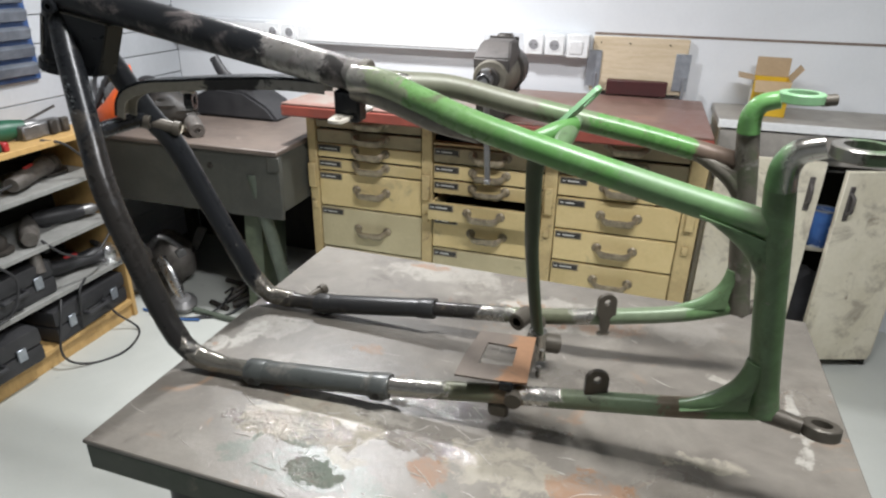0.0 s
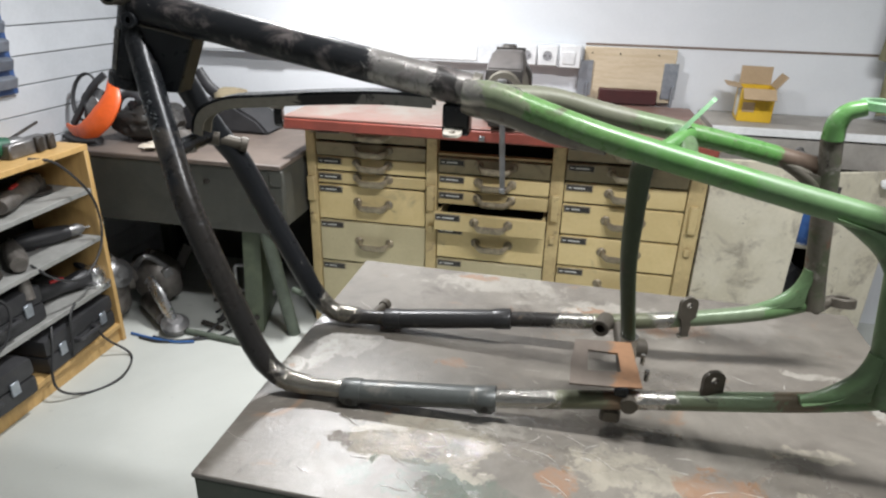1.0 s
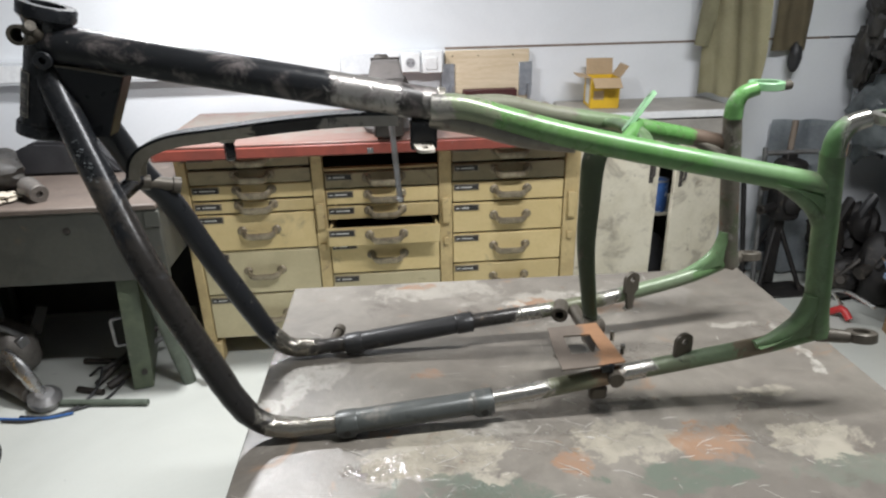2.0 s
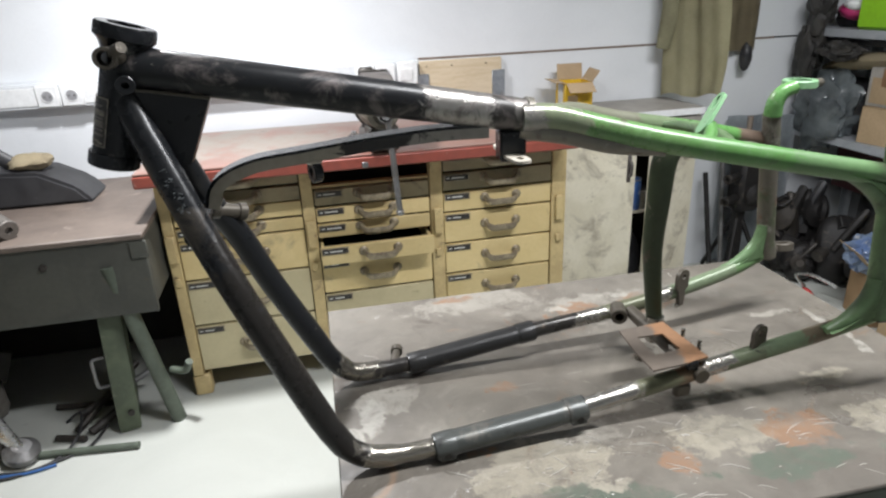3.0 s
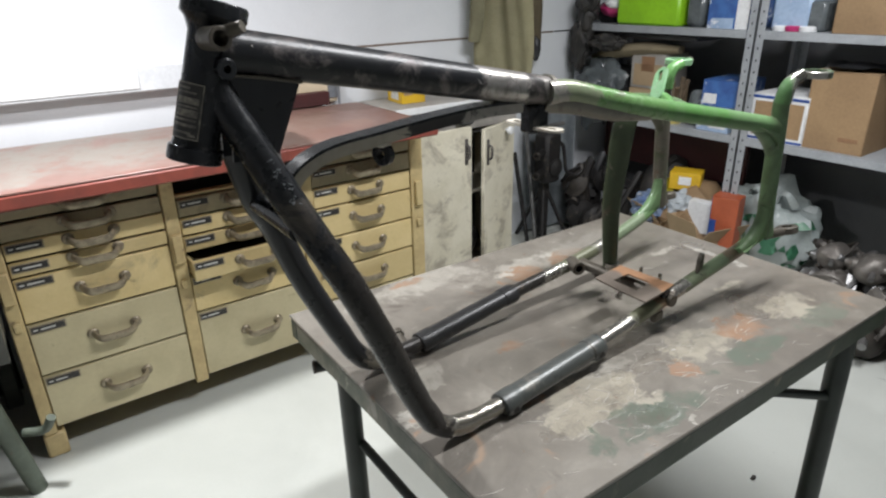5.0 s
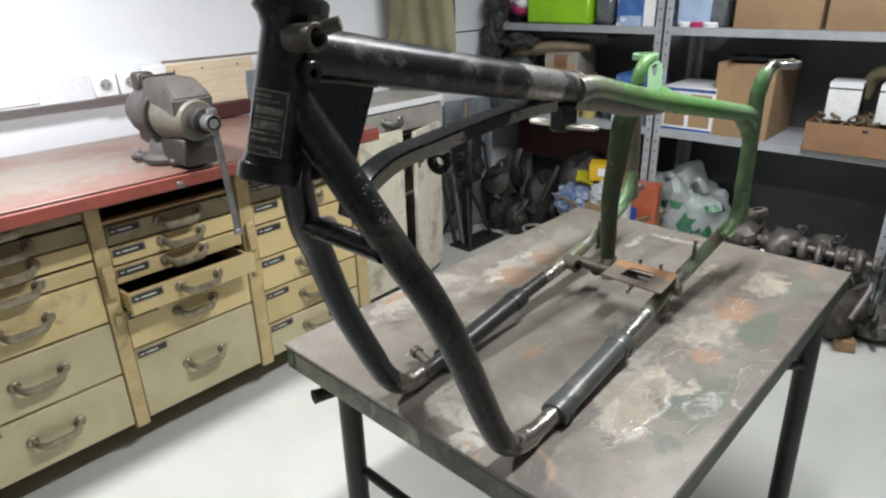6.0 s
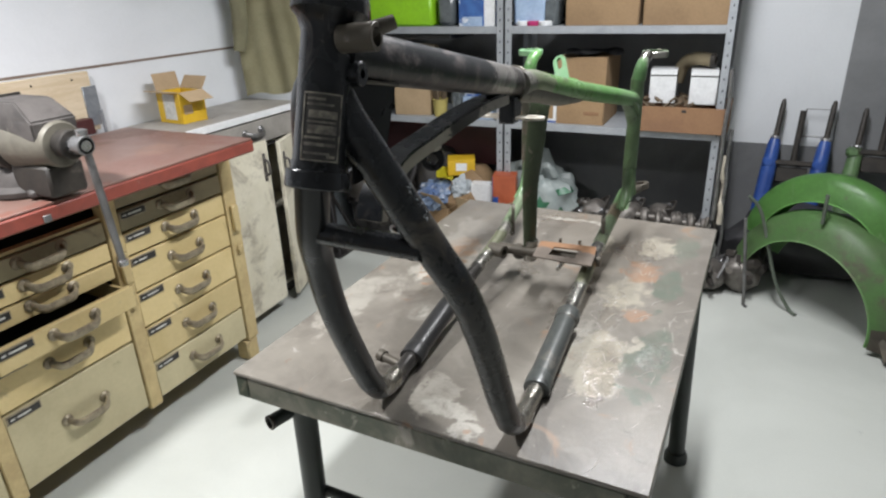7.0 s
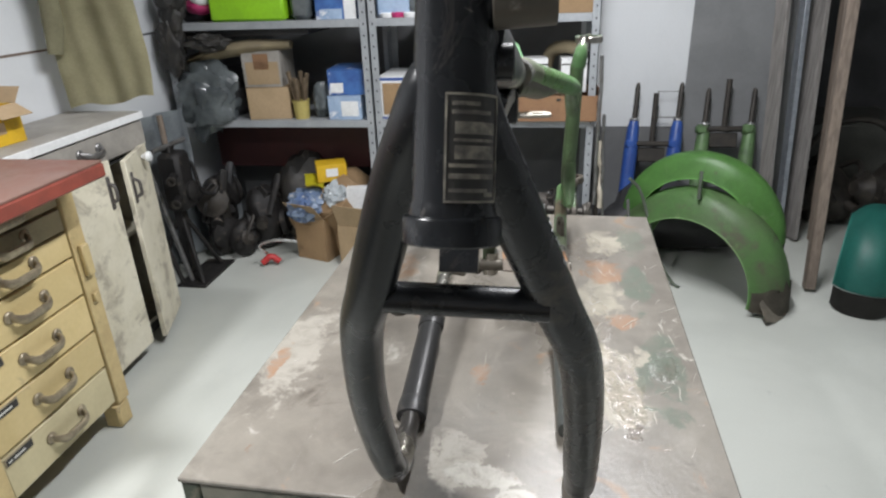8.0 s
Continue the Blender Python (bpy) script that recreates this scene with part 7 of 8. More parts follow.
f1, s1 = mudguard("mudguard", (1.462, 0.100, 0.257), 0.355, 2, 172, 0.085, 0.10, FENDER, "green motorcycle mudguard leaning over another", 150)
# black strip past the end stands in for the guard's shaded inside
part("dark_end", s1(-7, 1.6, -0.95, 0.9, -0.002), LABEL_BLACK, f1, "black strip for the dark opening at the lower end")
f2, s2 = mudguard("mudguard", (1.395, 0.112, 0.070), 0.400, -7, 160, 0.115, 0.11, FENDER_DUSTY, "dusty green motorcycle mudguard standing on its end", 143)
part("mud_crust", s2(-8, 9, -0.98, 0.98, 0.004, 9.0), MUD, f2, "dried grey mud on the lower end")
part("flap", slab([(-0.115, -0.03), (-0.06, -0.055), (0.0, -0.062), (0.08, -0.05), (0.115, -0.02), (0.09, 0.05), (0.03, 0.07), (-0.05, 0.06), (-0.10, 0.04)], 0.006, Matrix.Translation((1.155, -0.165, 0.045)) @ pose(0, 0, 0, 55, 0, -40), 0.002), MUD, f2, "dirty dark mud flap")
part("stay", tube([(1.325, 0.150, 0.565), (1.315, 0.150, 0.45)], 0.012, 10, 0.6), PALE_GREEN, f1, "pale green bracket")
# added lump that stands for the dark under the mudguard arches
solo("black_tarp", lump((1.86, 0.10, 0.17), (0.36, 0.80, 0.36), 91, 0.3, 5), BLACK_PLASTIC, (1.86, 0.1, 0.0), "dark lump added to fill the dark under the mudguards", "tarpaulin")
f3, s3 = mudguard("mudguard", (1.42, -0.62, 0.09), 0.30, 4, 115, 0.105, 0.055, TEAL, "teal mudguard with a dark lower end", 62)
part("dark_end", s3(-17, 3.6, -0.98, 0.98, 0.003), LABEL_BLACK, f3, "dark lower end")
for pts, mat in (([(1.43, 0.42, 0.50), (1.44, 0.36, 0.42), (1.42, 0.27, 0.14), (1.40, 0.20, 0.02), (1.37, 0.17, 0.006)], PALE_GREEN), ([(1.43, 0.42, 0.40), (1.41, 0.385, 0.10), (1.40, 0.375, 0.006), (1.38, 0.365, 0.005)], GREY_STEEL)):
    solo("bent_stay", tube(smooth(pts, 5), 0.0075, 8), mat, (1.4, 0.3, 0), "thin bent metal stay standing on the floor", "stay", "bent stays")


def fork(y0, y1, mat, words, zt, yoke=0.5):
    """A telescopic fork leaning on the wall: two legs, sliders, a yoke and a stem."""
    t = thing("motorcycle_fork", (1.98, (y0 + y1) / 2, 0), words, "fork")
    for y in (y0, y1):
        foot, top = Vector((1.93, y + 0.03, 0.02)), Vector((2.165, y - 0.03, zt))
        part("slider", tube([foot, foot.lerp(top, 0.55), foot.lerp(top, 0.72), foot.lerp(top, 0.76)], [0.036, 0.036, 0.030, 0.022], 16), mat, t, "painted fork leg")
        part("stanchion", tube([foot.lerp(top, 0.755), top.lerp(foot, 0.03), top], [0.013, 0.013, 0.007], 12), BLACK_STEEL, t)
        part("collar", ring(foot.lerp(top, 0.765), top - foot, 0.024, 0.012, 0.014), BRIGHT_STEEL, t)
    m = (y0 + y1) / 2
    yx = 1.93 + 0.235 * yoke
    part("yoke", box((yx, m, zt * yoke), (0.05, abs(y1 - y0) * 0.98, 0.028), 0.008, (0, 15, 0)), BLACK_STEEL, t)
    part("yoke_plate", box((yx - 0.012, m, zt * yoke - 0.055), (0.012, abs(y1 - y0) * 0.62, 0.075), 0.004, (0, 15, 0)), BLACK_STEEL, t)
    part("stem", rod((yx, m, zt * yoke), (yx + 0.055, m - 0.01, zt * (yoke + 0.32)), 0.014, 12), BLACK_STEEL, t)
    for y in (y0, y1):
        part("yoke_lug", box((yx - 0.01, y, zt * yoke), (0.06, 0.055, 0.05), 0.012, (0, 15, 0)), mat, t)
    return t


fork(0.345, 0.125, BLUE_PAINT, "blue motorcycle fork leaning on the wall", 0.79, 0.62)
fork(-0.01, -0.235, PALE_FORK, "green motorcycle fork leaning on the wall", 0.76, 0.74)
t = thing("wire_frame", (2.17, 0.15, 0.6), "thin grey wire frame hooked on the fork", "wire frame")
part("wire", tube([(2.17, 0.21, 0.60), (2.17, 0.21, 0.745), (2.17, 0.10, 0.745), (2.17, 0.10, 0.60)], 0.004, 6), GREY_STEEL, t)
part("wire", rod((2.17, 0.21, 0.61), (2.17, 0.10, 0.61), 0.004, 6), GREY_STEEL, t)
for n, (x, y, tx, ty, w, mat) in enumerate(((1.98, -0.35, 2.19, -0.26, 0.075, WOOD_GREY), (1.95, -0.42, 2.19, -0.37, 0.05, GALV), (2.0, -0.50, 2.2, -0.45, 0.11, WOOD_GREY), (1.95, -0.60, 2.2, -0.56, 0.08, WOOD_OLD))):
    a, c = Vector((x, y, 0.0)), Vector((tx, ty, 2.2))
    d = c - a
    b = box((0, 0, d.length / 2), (0.025, w, d.length), 0.003)
    bmesh.ops.transform(b, matrix=Matrix.Translation(a + Vector((0, 0, 0.012))) @ d.to_track_quat("Z", "Y").to_matrix().to_4x4(), verts=b.verts)
    solo("timber_plank", b, mat, (x, y, 0), "long weathered plank leaning on the pillar", "plank", "planks by the pillar")
a, c = Vector((1.395, -0.385, 0.0)), Vector((1.80, -0.430, 2.1))
b = box((0, 0, 1.07), (0.045, 0.048, 2.14), 0.004)
bmesh.ops.transform(b, matrix=Matrix.Translation(a + Vector((0, 0, 0.012))) @ (c - a).to_track_quat("Z", "Y").to_matrix().to_4x4(), verts=b.verts)
solo("timber_batten", b, WOOD_OLD, (1.355, -0.372, 0), "square brown timber batten standing by the mudguards", "batten")
t = thing("wheel_rim", (2.2, -0.85, 0.45), "dark wheel rim in the recess", "rim")
part("rim", tube([(2.3, -0.85 + 0.24 * math.cos(a), 0.33 + 0.24 * math.sin(a)) for a in (2 * math.pi * k / 36 for k in range(36))], 0.016, 10, closed=True), BLACK_STEEL, t)
machine((2.3, -0.75, 0), (0.4, 0.35, 0.3), 71, "dark machine part in the recess", (BLACK_STEEL, BLACK_STEEL, BLACK_STEEL))
machine((2.1, -1.05, 0), (0.5, 0.4, 0.4), 73, "dark machine part in the recess", (BLACK_STEEL, BLACK_STEEL, BLACK_STEEL))
t = thing("brown_chest", (2.5, -0.9, 0.30), "brown wooden chest in the dark recess", "chest")
part("chest", box((2.75, -0.95, 0.25), (0.5, 0.6, 0.5), 0.01), BENCH_DARK, t)
solo("floor_pebble", lump((0.46, 0.75, 0.006), (0.02, 0.012, 0.011), 3, 0.3, sub=2), BLACK_STEEL, (0.46, 0.75, 0), "small dark nut on the floor", "nut")

# ---- left side: tool shelf, brown bench ----
shelf = thing("tool_shelf", (-2.05, 1.30, 0), "low beech shelf unit with white boards full of power tools", "shelf unit")
LX, LY0, LY1 = -1.90, 0.60, 1.83
part("side", span(LEFT + 0.002, LX, LY1 - 0.02, LY1, 0.0, 0.776, 0.002), BEECH, shelf)
part("side", span(LEFT + 0.002, LX, LY0, LY0 + 0.02, 0.0, 0.776, 0.002), BEECH, shelf)
part("top_board", span(LEFT + 0.002, LX, LY0, LY1, 0.7765, 0.797, 0.002), BEECH, shelf)
part("bottom_board", span(LEFT + 0.002, LX, LY0 + 0.0205, LY1 - 0.0205, 0.06, 0.08, 0.002), BEECH, shelf)
part("plinth", span(LX - 0.03, LX - 0.012, LY0 + 0.0205, LY1 - 0.0205, 0.0, 0.0595, 0.001), BEECH, shelf)
part("back_panel", span(LEFT + 0.002, LEFT + 0.01, LY0 + 0.0205, LY1 - 0.0205, 0.0805, 0.776, 0), RECESS_SHADE, shelf)
for z in (0.640, 0.455, 0.262):
    part("board", span(LEFT + 0.0105, LX - 0.004, LY0 + 0.0205, LY1 - 0.0205, z - 0.018, z, 0.0015), SHELF_WHITE, shelf, "dusty white shelf board")


def grinder(x, y, z, yaw, words, body=BLACK_PLASTIC, gear=BLACK_STEEL, size=1.0):
    t = thing("angle_grinder", (x, y, z), words, "power tool", "power tools on the shelf")
    m = Matrix.Translation((x, y, z)) @ pose(0, 0, 0, 0, 0, yaw) @ Matrix.Scale(size, 4)

    def add(nm, b, mt, par=t):
        bmesh.ops.transform(b, matrix=m, verts=b.verts)
        return part(nm, b, mt, par)

    add("body", tube(smooth([(-0.14, 0, 0.035), (-0.08, 0, 0.036), (0, 0, 0.036), (0.06, 0, 0.037), (0.09, 0, 0.037)], 3), [0.024, 0.030, 0.026, 0.034, 0.033], 16), body)
    add("gear_head", lathe([(0.034, 0), (0.040, 0.012), (0.040, 0.035), (0.026, 0.06)], Matrix.Translation((0.115, 0, 0.008)), 18), gear)
    add("disc_guard", lathe([(0.055, 0), (0.056, 0.003), (0.056, 0.012), (0.05, 0.014)], Matrix.Translation((0.115, 0, 0.0)), 22), gear)
    add("side_grip", rod((0.11, 0.03, 0.05), (0.115, 0.13, 0.06), 0.014, 12), BLACK_PLASTIC)
    add("switch", box((-0.02, 0, 0.066), (0.05, 0.014, 0.01), 0.003), RED_TOOL)
    add("cable", tube(smooth([(-0.14, 0, 0.035), (-0.19, 0.02, 0.03), (-0.22, 0.06, 0.012)], 4), 0.005, 8), CABLE)
    return t


def drill(x, y, z, yaw, words, body=BLACK_PLASTIC, size=1.0):
    t = thing("power_drill", (x, y, z), words, "power tool", "power tools on the shelf")
    m = Matrix.Translation((x, y, z)) @ pose(0, 0, 0, 0, 0, yaw) @ Matrix.Scale(size, 4) @ pose(0, 0, 0.032, 90)

    def add(nm, b, mt, par=t):
        bmesh.ops.transform(b, matrix=m, verts=b.verts)
        return part(nm, b, mt, par)

    add("body", tube(smooth([(-0.09, 0, 0), (-0.05, 0, 0), (0.03, 0, 0), (0.08, 0, 0)], 4), [0.025, 0.032, 0.031, 0.024], 16), body)
    add("grip", tube(smooth([(-0.05, -0.02, 0), (-0.065, -0.07, 0), (-0.08, -0.13, 0)], 4), [0.020, 0.018, 0.022], 12), body)
    add("chuck", lathe([(0.022, 0), (0.022, 0.03), (0.012, 0.05), (0.006, 0.052)], Matrix.Translation((0.08, 0, 0)) @ pose(0, 0, 0, 0, 90), 16), GREY_STEEL)
    add("bit", rod((0.13, 0, 0), (0.2, 0, 0), 0.004, 8), BRIGHT_STEEL)
    add("trigger", box((-0.035, -0.04, 0), (0.014, 0.026, 0.014), 0.003), RED_TOOL)
    return t


def tool_case(x, y, z, sx, sy, sz, yaw, words):
    t = thing("tool_case", (x, y, z), words, "case", "tool cases on the shelf")
    m = Matrix.Translation((x, y, z)) @ pose(0, 0, 0, 0, 0, yaw)

    def add(nm, b, mt, par=t):
        bmesh.ops.transform(b, matrix=m, verts=b.verts)
        return part(nm, b, mt, par)

    add("shell", box((0, 0, sz * 0.25), (sx, sy, sz * 0.5), 0.02, seg=2), BLACK_PLASTIC)
    add("shell", box((0, 0, sz * 0.755), (sx, sy, sz * 0.49), 0.02, seg=2), BLACK_PLASTIC)
    for s in (-0.3, 0.3):
        add("latch", box((sx / 2 + 0.003, sy * s, sz * 0.5), (0.008, 0.032, 0.045), 0.002), GALV)
    add("handle", tube(bend([(sx / 2, -sy * 0.13, sz * 0.5), (sx / 2 + 0.03, -sy * 0.13, sz * 0.5), (sx / 2 + 0.03, sy * 0.13, sz * 0.5), (sx / 2, sy * 0.13, sz * 0.5)], 0.01), 0.008, 8), BLACK_PLASTIC)
    return t


grinder(-2.00, 1.60, 0.641, 112, "long grey straight grinder on the shelf board", CAST)
drill(-2.02, 1.22, 0.641, 80, "black power drill on the shelf board")
drill(-2.02, 1.68, 0.456, 60, "dark power drill on the shelf board")
drill(-1.99, 1.52, 0.456, 140, "greasy power drill on the shelf board", CAST)
grinder(-2.02, 1.28, 0.456, 80, "dark angle grinder on the shelf board")
grinder(-1.99, 1.68, 0.263, 70, "black and grey angle grinder on the shelf board", BLACK_PLASTIC, BRIGHT_STEEL)
tool_case(-2.03, 1.34, 0.263, 0.22, 0.36, 0.13, 0, "black plastic tool case on the shelf board")
tool_case(-2.02, 1.62, 0.081, 0.24, 0.36, 0.13, 3, "black plastic tool case with bright latches")
tool_case(-1.99, 1.16, 0.081, 0.24, 0.42, 0.13, -2, "black plastic tool case with bright latches")
drill(-1.99, 1.28, 0.212, 100, "grey sander lying on a tool case", CAST, 0.9)
drill(-2.04, 1.53, 0.797, 70, "dark green power drill on top of the shelf", GREEN_TOOL, 1.15)
t = thing("drill_stand", (-1.98, 1.68, 0.797), "grey steel clamp block on top of the shelf", "clamp")
part("block", box((-1.99, 1.66, 0.822), (0.05, 0.17, 0.05), 0.005), GREY_STEEL, t)
for y in (1.69, 1.74):
    part("jaw", box((-1.962, y, 0.825), (0.02, 0.03, 0.05), 0.004), BLACK_STEEL, t)
part("lever", tube([(-2.0, 1.60, 0.85), (-2.04, 1.78, 0.875)], 0.005, 8), BLACK_STEEL, t)
t = thing("teal_case", (-1.97, 1.37, 0.797), "teal plastic case with a red corner on the shelf", "case")
part("shell", box((-1.97, 1.37, 0.825), (0.12, 0.16, 0.055), 0.008), GREEN_TOOL, t)
part("corner", box((-1.925, 1.463, 0.812), (0.03, 0.022, 0.03), 0.004), RED_TOOL, t, "red plastic corner")
for i, pts in enumerate(([(-1.93, 1.60, 0.80), (-1.88, 1.66, 0.77), (-1.86, 1.76, 0.62), (-1.87, 1.77, 0.45), (-1.87, 1.66, 0.36), (-1.88, 1.55, 0.40), (-1.92, 1.50, 0.47)],
                         [(-1.90, 1.50, 0.24), (-1.88, 1.47, 0.20), (-1.86, 1.42, 0.06), (-1.80, 1.47, 0.006), (-1.74, 1.58, 0.006), (-1.80, 1.72, 0.006), (-1.88, 1.70, 0.08), (-1.90, 1.68, 0.16)],
                         [(-1.90, 1.62, 0.27), (-1.885, 1.57, 0.24), (-1.885, 1.55, 0.12), (-1.90, 1.56, 0.085)],
                         [(-1.90, 1.30, 0.47), (-1.87, 1.34, 0.40), (-1.87, 1.30, 0.30), (-1.89, 1.22, 0.27)])):
    solo("power_cable", tube(smooth(pts, 6), 0.0045, 8), CABLE, pts[0], "black power cable hanging from the shelf", "cable", "cables on the shelf")

# blue rack of bins on the left wall
t = thing("bin_rack", (LEFT + 0.02, 1.62, 0.95), "blue wall panel with grey louvre strips", "rack")
part("frame", span(LEFT + 0.001, LEFT + 0.02, 1.30, 1.882, 0.950, 1.55, 0.003), BLUE_RACK, t)
for i in range(9):
    z = 0.975 + i * 0.062
    part("louvre", box((LEFT + 0.034, 1.585, z + 0.02), (0.03, 0.55, 0.040), 0.004, (0, 18, 0)), RACK_GREY, t, "grey louvre strip")

# the brown bench on the left
DX0, DX1, DY0 = LEFT + 0.003, -1.222, 1.93
db = thing("steel_workbench", (-1.7, 2.3, 0), "heavy brown topped steel workbench with a dark apron", "workbench")
part("top", span(DX0, DX1, DY0, BACK - 0.002, 0.722, 0.742, 0.004), BENCH_BROWN, db, "dusty brown bench top")
part("apron", span(DX0, DX1 - 0.004, DY0 + 0.012, DY0 + 0.03, 0.47, 0.7215, 0.003), BENCH_DARK, db, "dark grey sheet steel apron")
part("corner_plate", box((DX1 - 0.02, DY0 + 0.006, 0.69), (0.05, 0.008, 0.055), 0.002), BENCH_DARK, db)
part("side_plate", span(DX1 - 0.022, DX1 - 0.004, DY0 + 0.0305, BACK - 0.01, 0.50, 0.7215, 0.002), BENCH_DARK, db)
part("back_panel", span(DX0, DX1 - 0.03, BACK - 0.03, BACK - 0.012, 0.0, 0.72, 0), RECESS_SHADE, db)
for x in (DX0 + 0.03, DX1 - 0.06):
    part("leg", box((x, 2.56, 0.36), (0.05, 0.05, 0.72), 0.004), BENCH_DARK, db)
part("leg", tube([(-1.345, 1.955, 0.64), (-1.262, 2.020, 0.0)], 0.026, 12, 0.8), PALE_GREEN, db, "pale green slanting leg")
part("leg", box((DX0 + 0.04, 2.0, 0.36), (0.05, 0.05, 0.72), 0.004), BENCH_DARK, db)
part("leg_step", tube(bend([(-1.255, 2.03, 0.20), (-1.20, 2.00, 0.20), (-1.18, 1.98, 0.25)], 0.03), 0.013, 12), PALE_GREEN, db, "pale bent step on the leg")
part("apron_bolt", lathe([(0.011, 0), (0.011, 0.006), (0.006, 0.008)], aim((-1.52, DY0 + 0.012, 0.66), (0, -1, 0)), 12), BLACK_STEEL, db)
pan = thing("leaning_sheet", (-1.36, 2.0, 0), "olive green steel panel with a wire handle leaning under the bench", "panel")
b = box((0, 0, 0.245), (0.072, 0.34, 0.49), 0.012, seg=2)
bmesh.ops.transform(b, matrix=Matrix.Translation((-1.462, 2.150, 0.004)) @ pose(0, 0, 0, 0, 3, 15), verts=b.verts)
part("sheet", b, OLIVE_STEEL, pan)
part("handle", tube(bend([(-1.455, 2.02, 0.29), (-1.492, 2.01, 0.29), (-1.492, 2.01, 0.18), (-1.458, 2.02, 0.18)], 0.012), 0.006, 8), GREY_STEEL, pan)

# things on the brown bench
h = thing("face_shield", (-2.03, 2.06, 0.742), "orange face shield with a black headband and visor", "face shield")
part("brow_guard", tube(smooth([(-2.165, 2.05, 0.800), (-2.10, 2.02, 0.785), (-2.03, 2.0, 0.800), (-1.965, 2.01, 0.855), (-1.935, 2.04, 0.920), (-1.955, 2.08, 0.985)], 6), [0.010, 0.026, 0.040, 0.045, 0.036, 0.012], 14, 0.4), ORANGE, h, "orange brow guard")
part("headband", tube([(-2.10 + 0.055 * math.cos(a), 2.10 + 0.03 * math.sin(a), 0.905 + 0.085 * math.sin(a)) for a in (2 * math.pi * k / 30 for k in range(30))], 0.009, 8, 0.5, closed=True), BLACK_PLASTIC, h)
part("headband", tube(smooth([(-2.16, 2.08, 0.80), (-2.10, 2.06, 0.86), (-2.03, 2.06, 0.95), (-1.98, 2.08, 1.0)], 5), 0.016, 8, 0.6), BLACK_PLASTIC, h)
part("cradle", lump((-2.03, 2.08, 0.87), (0.13, 0.08, 0.14), 15, 0.4), BLACK_PLASTIC, h)
part("foam", lump((-2.02, 2.045, 0.87), (0.07, 0.03, 0.09), 25, 0.3), GREY_STEEL, h, "grey foam pad")
part("visor", tube(smooth([(-2.17, 2.05, 0.76), (-2.08, 2.01, 0.757), (-1.99, 2.0, 0.765)], 5), 0.014, 10, 1.5), BLACK_PLASTIC, h)
hood = thing("black_hood", (-1.88, 2.17, 0.742), "black welding hood lying on the bench", "hood")
part("shell", lump((-1.87, 2.18, 0.815), (0.27, 0.22, 0.155), 16, 0.34, 4.5, 4), BLACK_SACK, hood)
part("band", tube([(-1.90 + 0.088 * math.cos(a), 2.13 - 0.02 * math.sin(a), 0.815 + 0.115 * math.sin(a)) for a in (math.pi * k / 14 for k in range(15))], 0.020, 10, 0.55), BLACK_PLASTIC, hood, "arched black band")
part("pad", lump((-1.895, 2.125, 0.868), (0.085, 0.020, 0.050), 27, 0.3, turn=(0, 25, 0)), GREY_STEEL, hood, "pale grey lining")
sm = thing("chop_saw", (-1.66, 2.44, 0.742), "black bench saw with a raised handle and tan cap", "saw")
b = slab([(-0.20, 0.0), (0.21, 0.0), (0.16, 0.06), (0.05, 0.12), (-0.10, 0.13), (-0.21, 0.08)], 0.20, Matrix(((1, 0, 0, -1.67), (0, 0, 1, 2.34), (0, 1, 0, 0.742), (0, 0, 0, 1))), 0.012)
part("housing", b, BLACK_PLASTIC, sm)
part("raised_handle", tube(smooth([(-1.70, 2.42, 0.87), (-1.76, 2.42, 0.92), (-1.80, 2.42, 0.985)], 5), [0.03, 0.026, 0.022], 12, 0.7), BLACK_PLASTIC, sm)
part("tan_cap", lump((-1.66, 2.42, 0.888), (0.14, 0.12, 0.06), 18, 0.3), BROWN_CLOTH, sm)
solo("rag", lump((-1.755, 2.03, 0.755), (0.12, 0.10, 0.032), 19, 0.7, 9), RAG, (-1.74, 2.05, 0.742), "cream crumpled rag on the bench", "rag")
t = thing("pipe_clamp", (-1.65, 2.05, 0.742), "greasy pale pipe clamp on the bench", "clamp")
part("clamp", tube(smooth([(-1.70, 2.09, 0.768), (-1.66, 2.05, 0.785), (-1.615, 2.01, 0.772)], 5), [0.022, 0.034, 0.028], 12), CAST, t)
part("mouth", ring((-1.611, 2.006, 0.772), (1, -0.9, -0.2), 0.031, 0.011, 0.014), CAST, t)

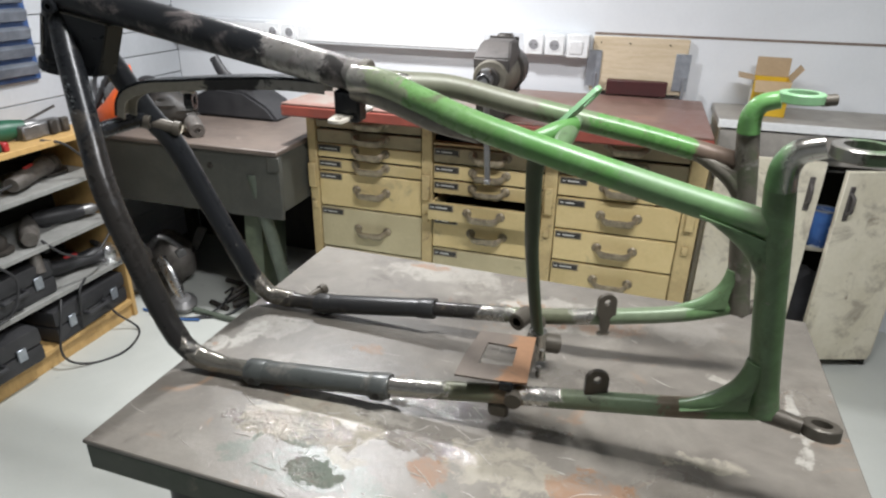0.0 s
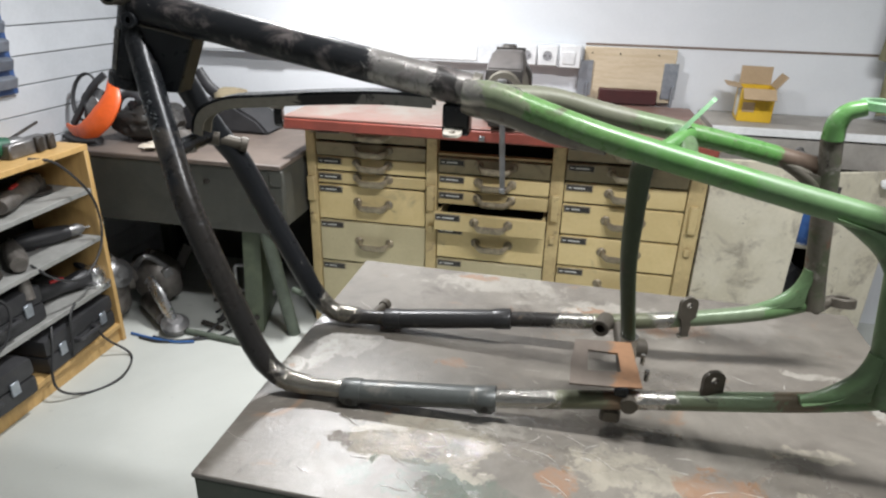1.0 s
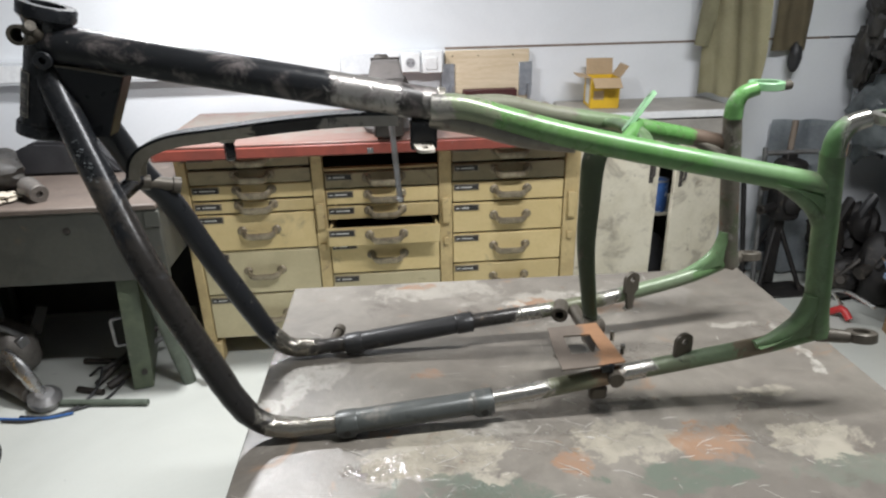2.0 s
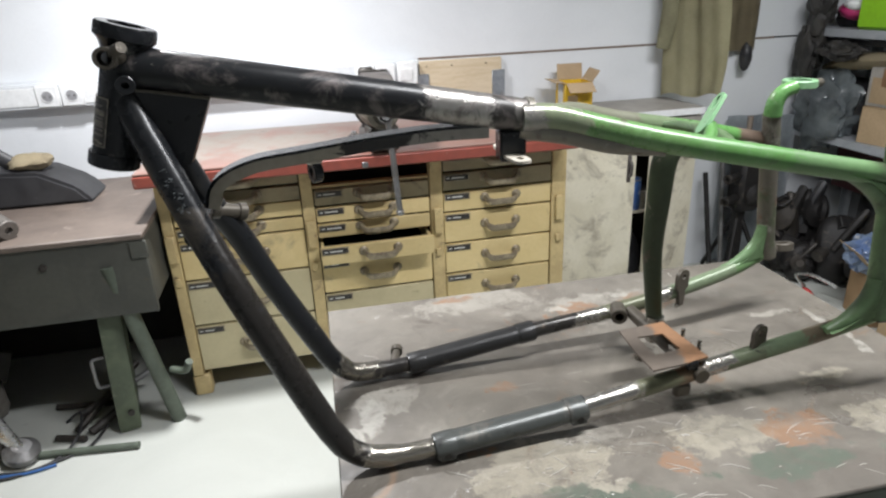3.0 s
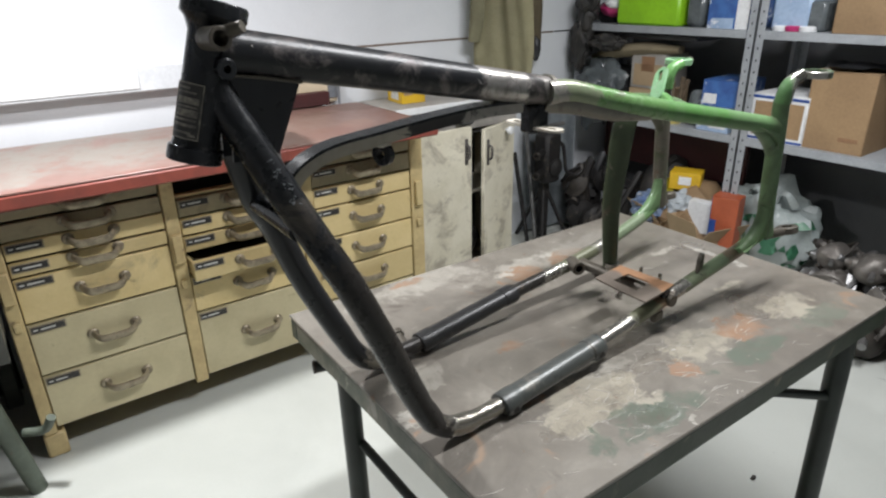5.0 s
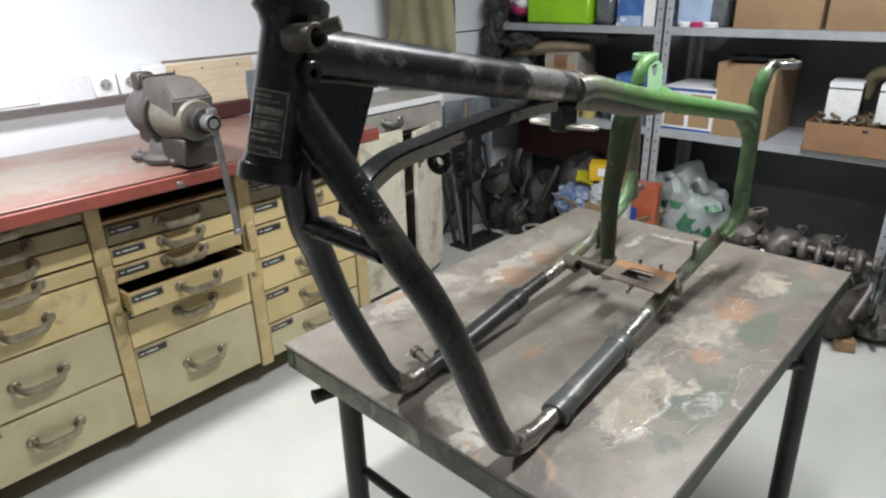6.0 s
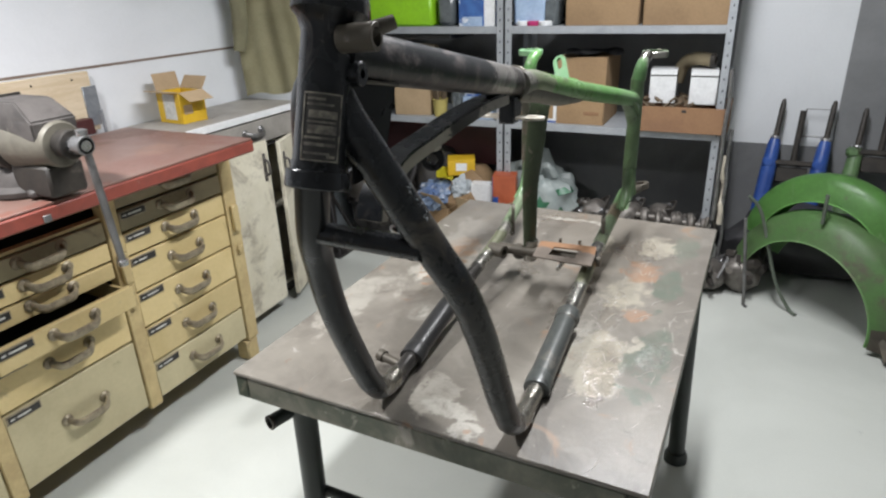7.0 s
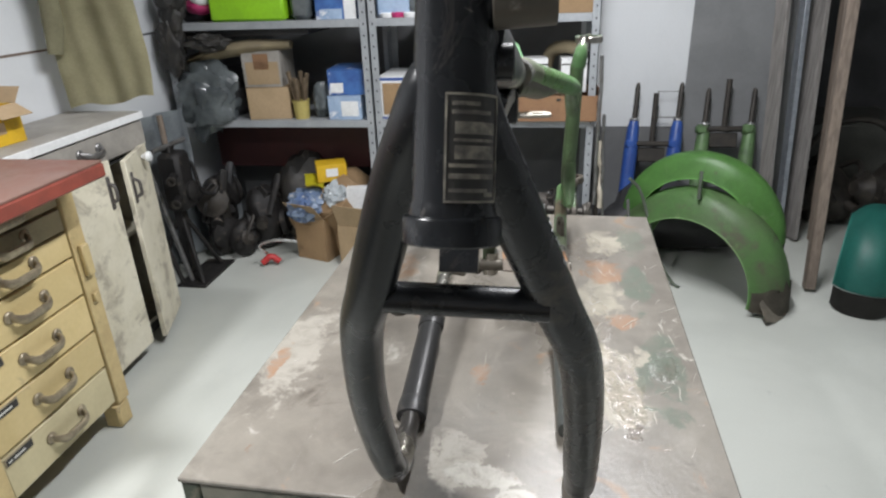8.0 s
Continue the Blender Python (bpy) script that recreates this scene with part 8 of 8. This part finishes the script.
# things on the floor under the brown bench
t = thing("floor_grinder", (-1.83, 1.97, 0), "silver and grey hand grinder lying on the floor", "power tool")
part("body", tube(smooth([(-1.93, 2.06, 0.05), (-1.86, 2.0, 0.055), (-1.78, 1.93, 0.05)], 4), [0.05, 0.045, 0.035], 16), CAST, t)
part("guard", tube(smooth([(-1.86, 1.97, 0.20), (-1.80, 1.94, 0.15), (-1.745, 1.92, 0.05)], 5), [0.03, 0.038, 0.03], 14, 0.6), BRIGHT_STEEL, t)
part("gear", lathe([(0.05, 0), (0.055, 0.01), (0.055, 0.03), (0.03, 0.05)], aim((-1.74, 1.92, 0.02), (0.3, -0.2, 1)), 18), GREY_STEEL, t)
machine((-1.95, 2.14, 0), (0.24, 0.2, 0.24), 81, "grey greasy motor lying under the bench", (CAST, GREY_STEEL, BLACK_STEEL))
machine((-2.05, 1.96, 0), (0.2, 0.16, 0.3), 82, "pale machine cover standing under the bench", (CAST, GREY_STEEL, BLACK_STEEL))
for i, (a, c, r, mat) in enumerate((((-1.70, 1.92, 0.013), (-1.37, 1.885, 0.013), 0.0125, PALE_GREEN), ((-1.72, 2.20, 0.012), (-1.50, 2.17, 0.012), 0.012, BLACK_STEEL), ((-1.66, 2.00, 0.012), (-1.56, 1.97, 0.012), 0.012, BLACK_STEEL),
                                   ((-1.60, 2.02, 0.014), (-1.44, 2.28, 0.11), 0.013, BLACK_STEEL), ((-1.55, 2.0, 0.014), (-1.42, 2.12, 0.06), 0.016, BLACK_STEEL), ((-1.62, 2.12, 0.014), (-1.38, 2.22, 0.10), 0.012, GREY_STEEL), ((-1.52, 2.22, 0.014), (-1.40, 1.98, 0.08), 0.011, BLACK_STEEL))):
    solo("iron_bar", rod(a, c, r, 10), mat, a, "iron bar lying on the floor under the bench", "bar", "iron bars on the floor")
for i, (pts, mat) in enumerate((([(-1.80, 1.86, 0.006), (-1.70, 1.85, 0.006), (-1.62, 1.90, 0.006), (-1.58, 1.98, 0.03), (-1.60, 2.08, 0.05), (-1.66, 2.10, 0.006)], CABLE), ([(-1.85, 1.84, 0.006), (-1.75, 1.83, 0.006), (-1.64, 1.87, 0.006), (-1.54, 1.93, 0.006), (-1.50, 2.02, 0.02)], CABLE),
                                ([(-1.90, 1.86, 0.007), (-1.80, 1.845, 0.007), (-1.70, 1.84, 0.007), (-1.62, 1.86, 0.007)], BLUE_CABLE))):
    solo("floor_cable", tube(smooth(pts, 6), 0.005, 8), mat, pts[0], "thin cable lying loose on the floor", "cable", "cables on the floor")
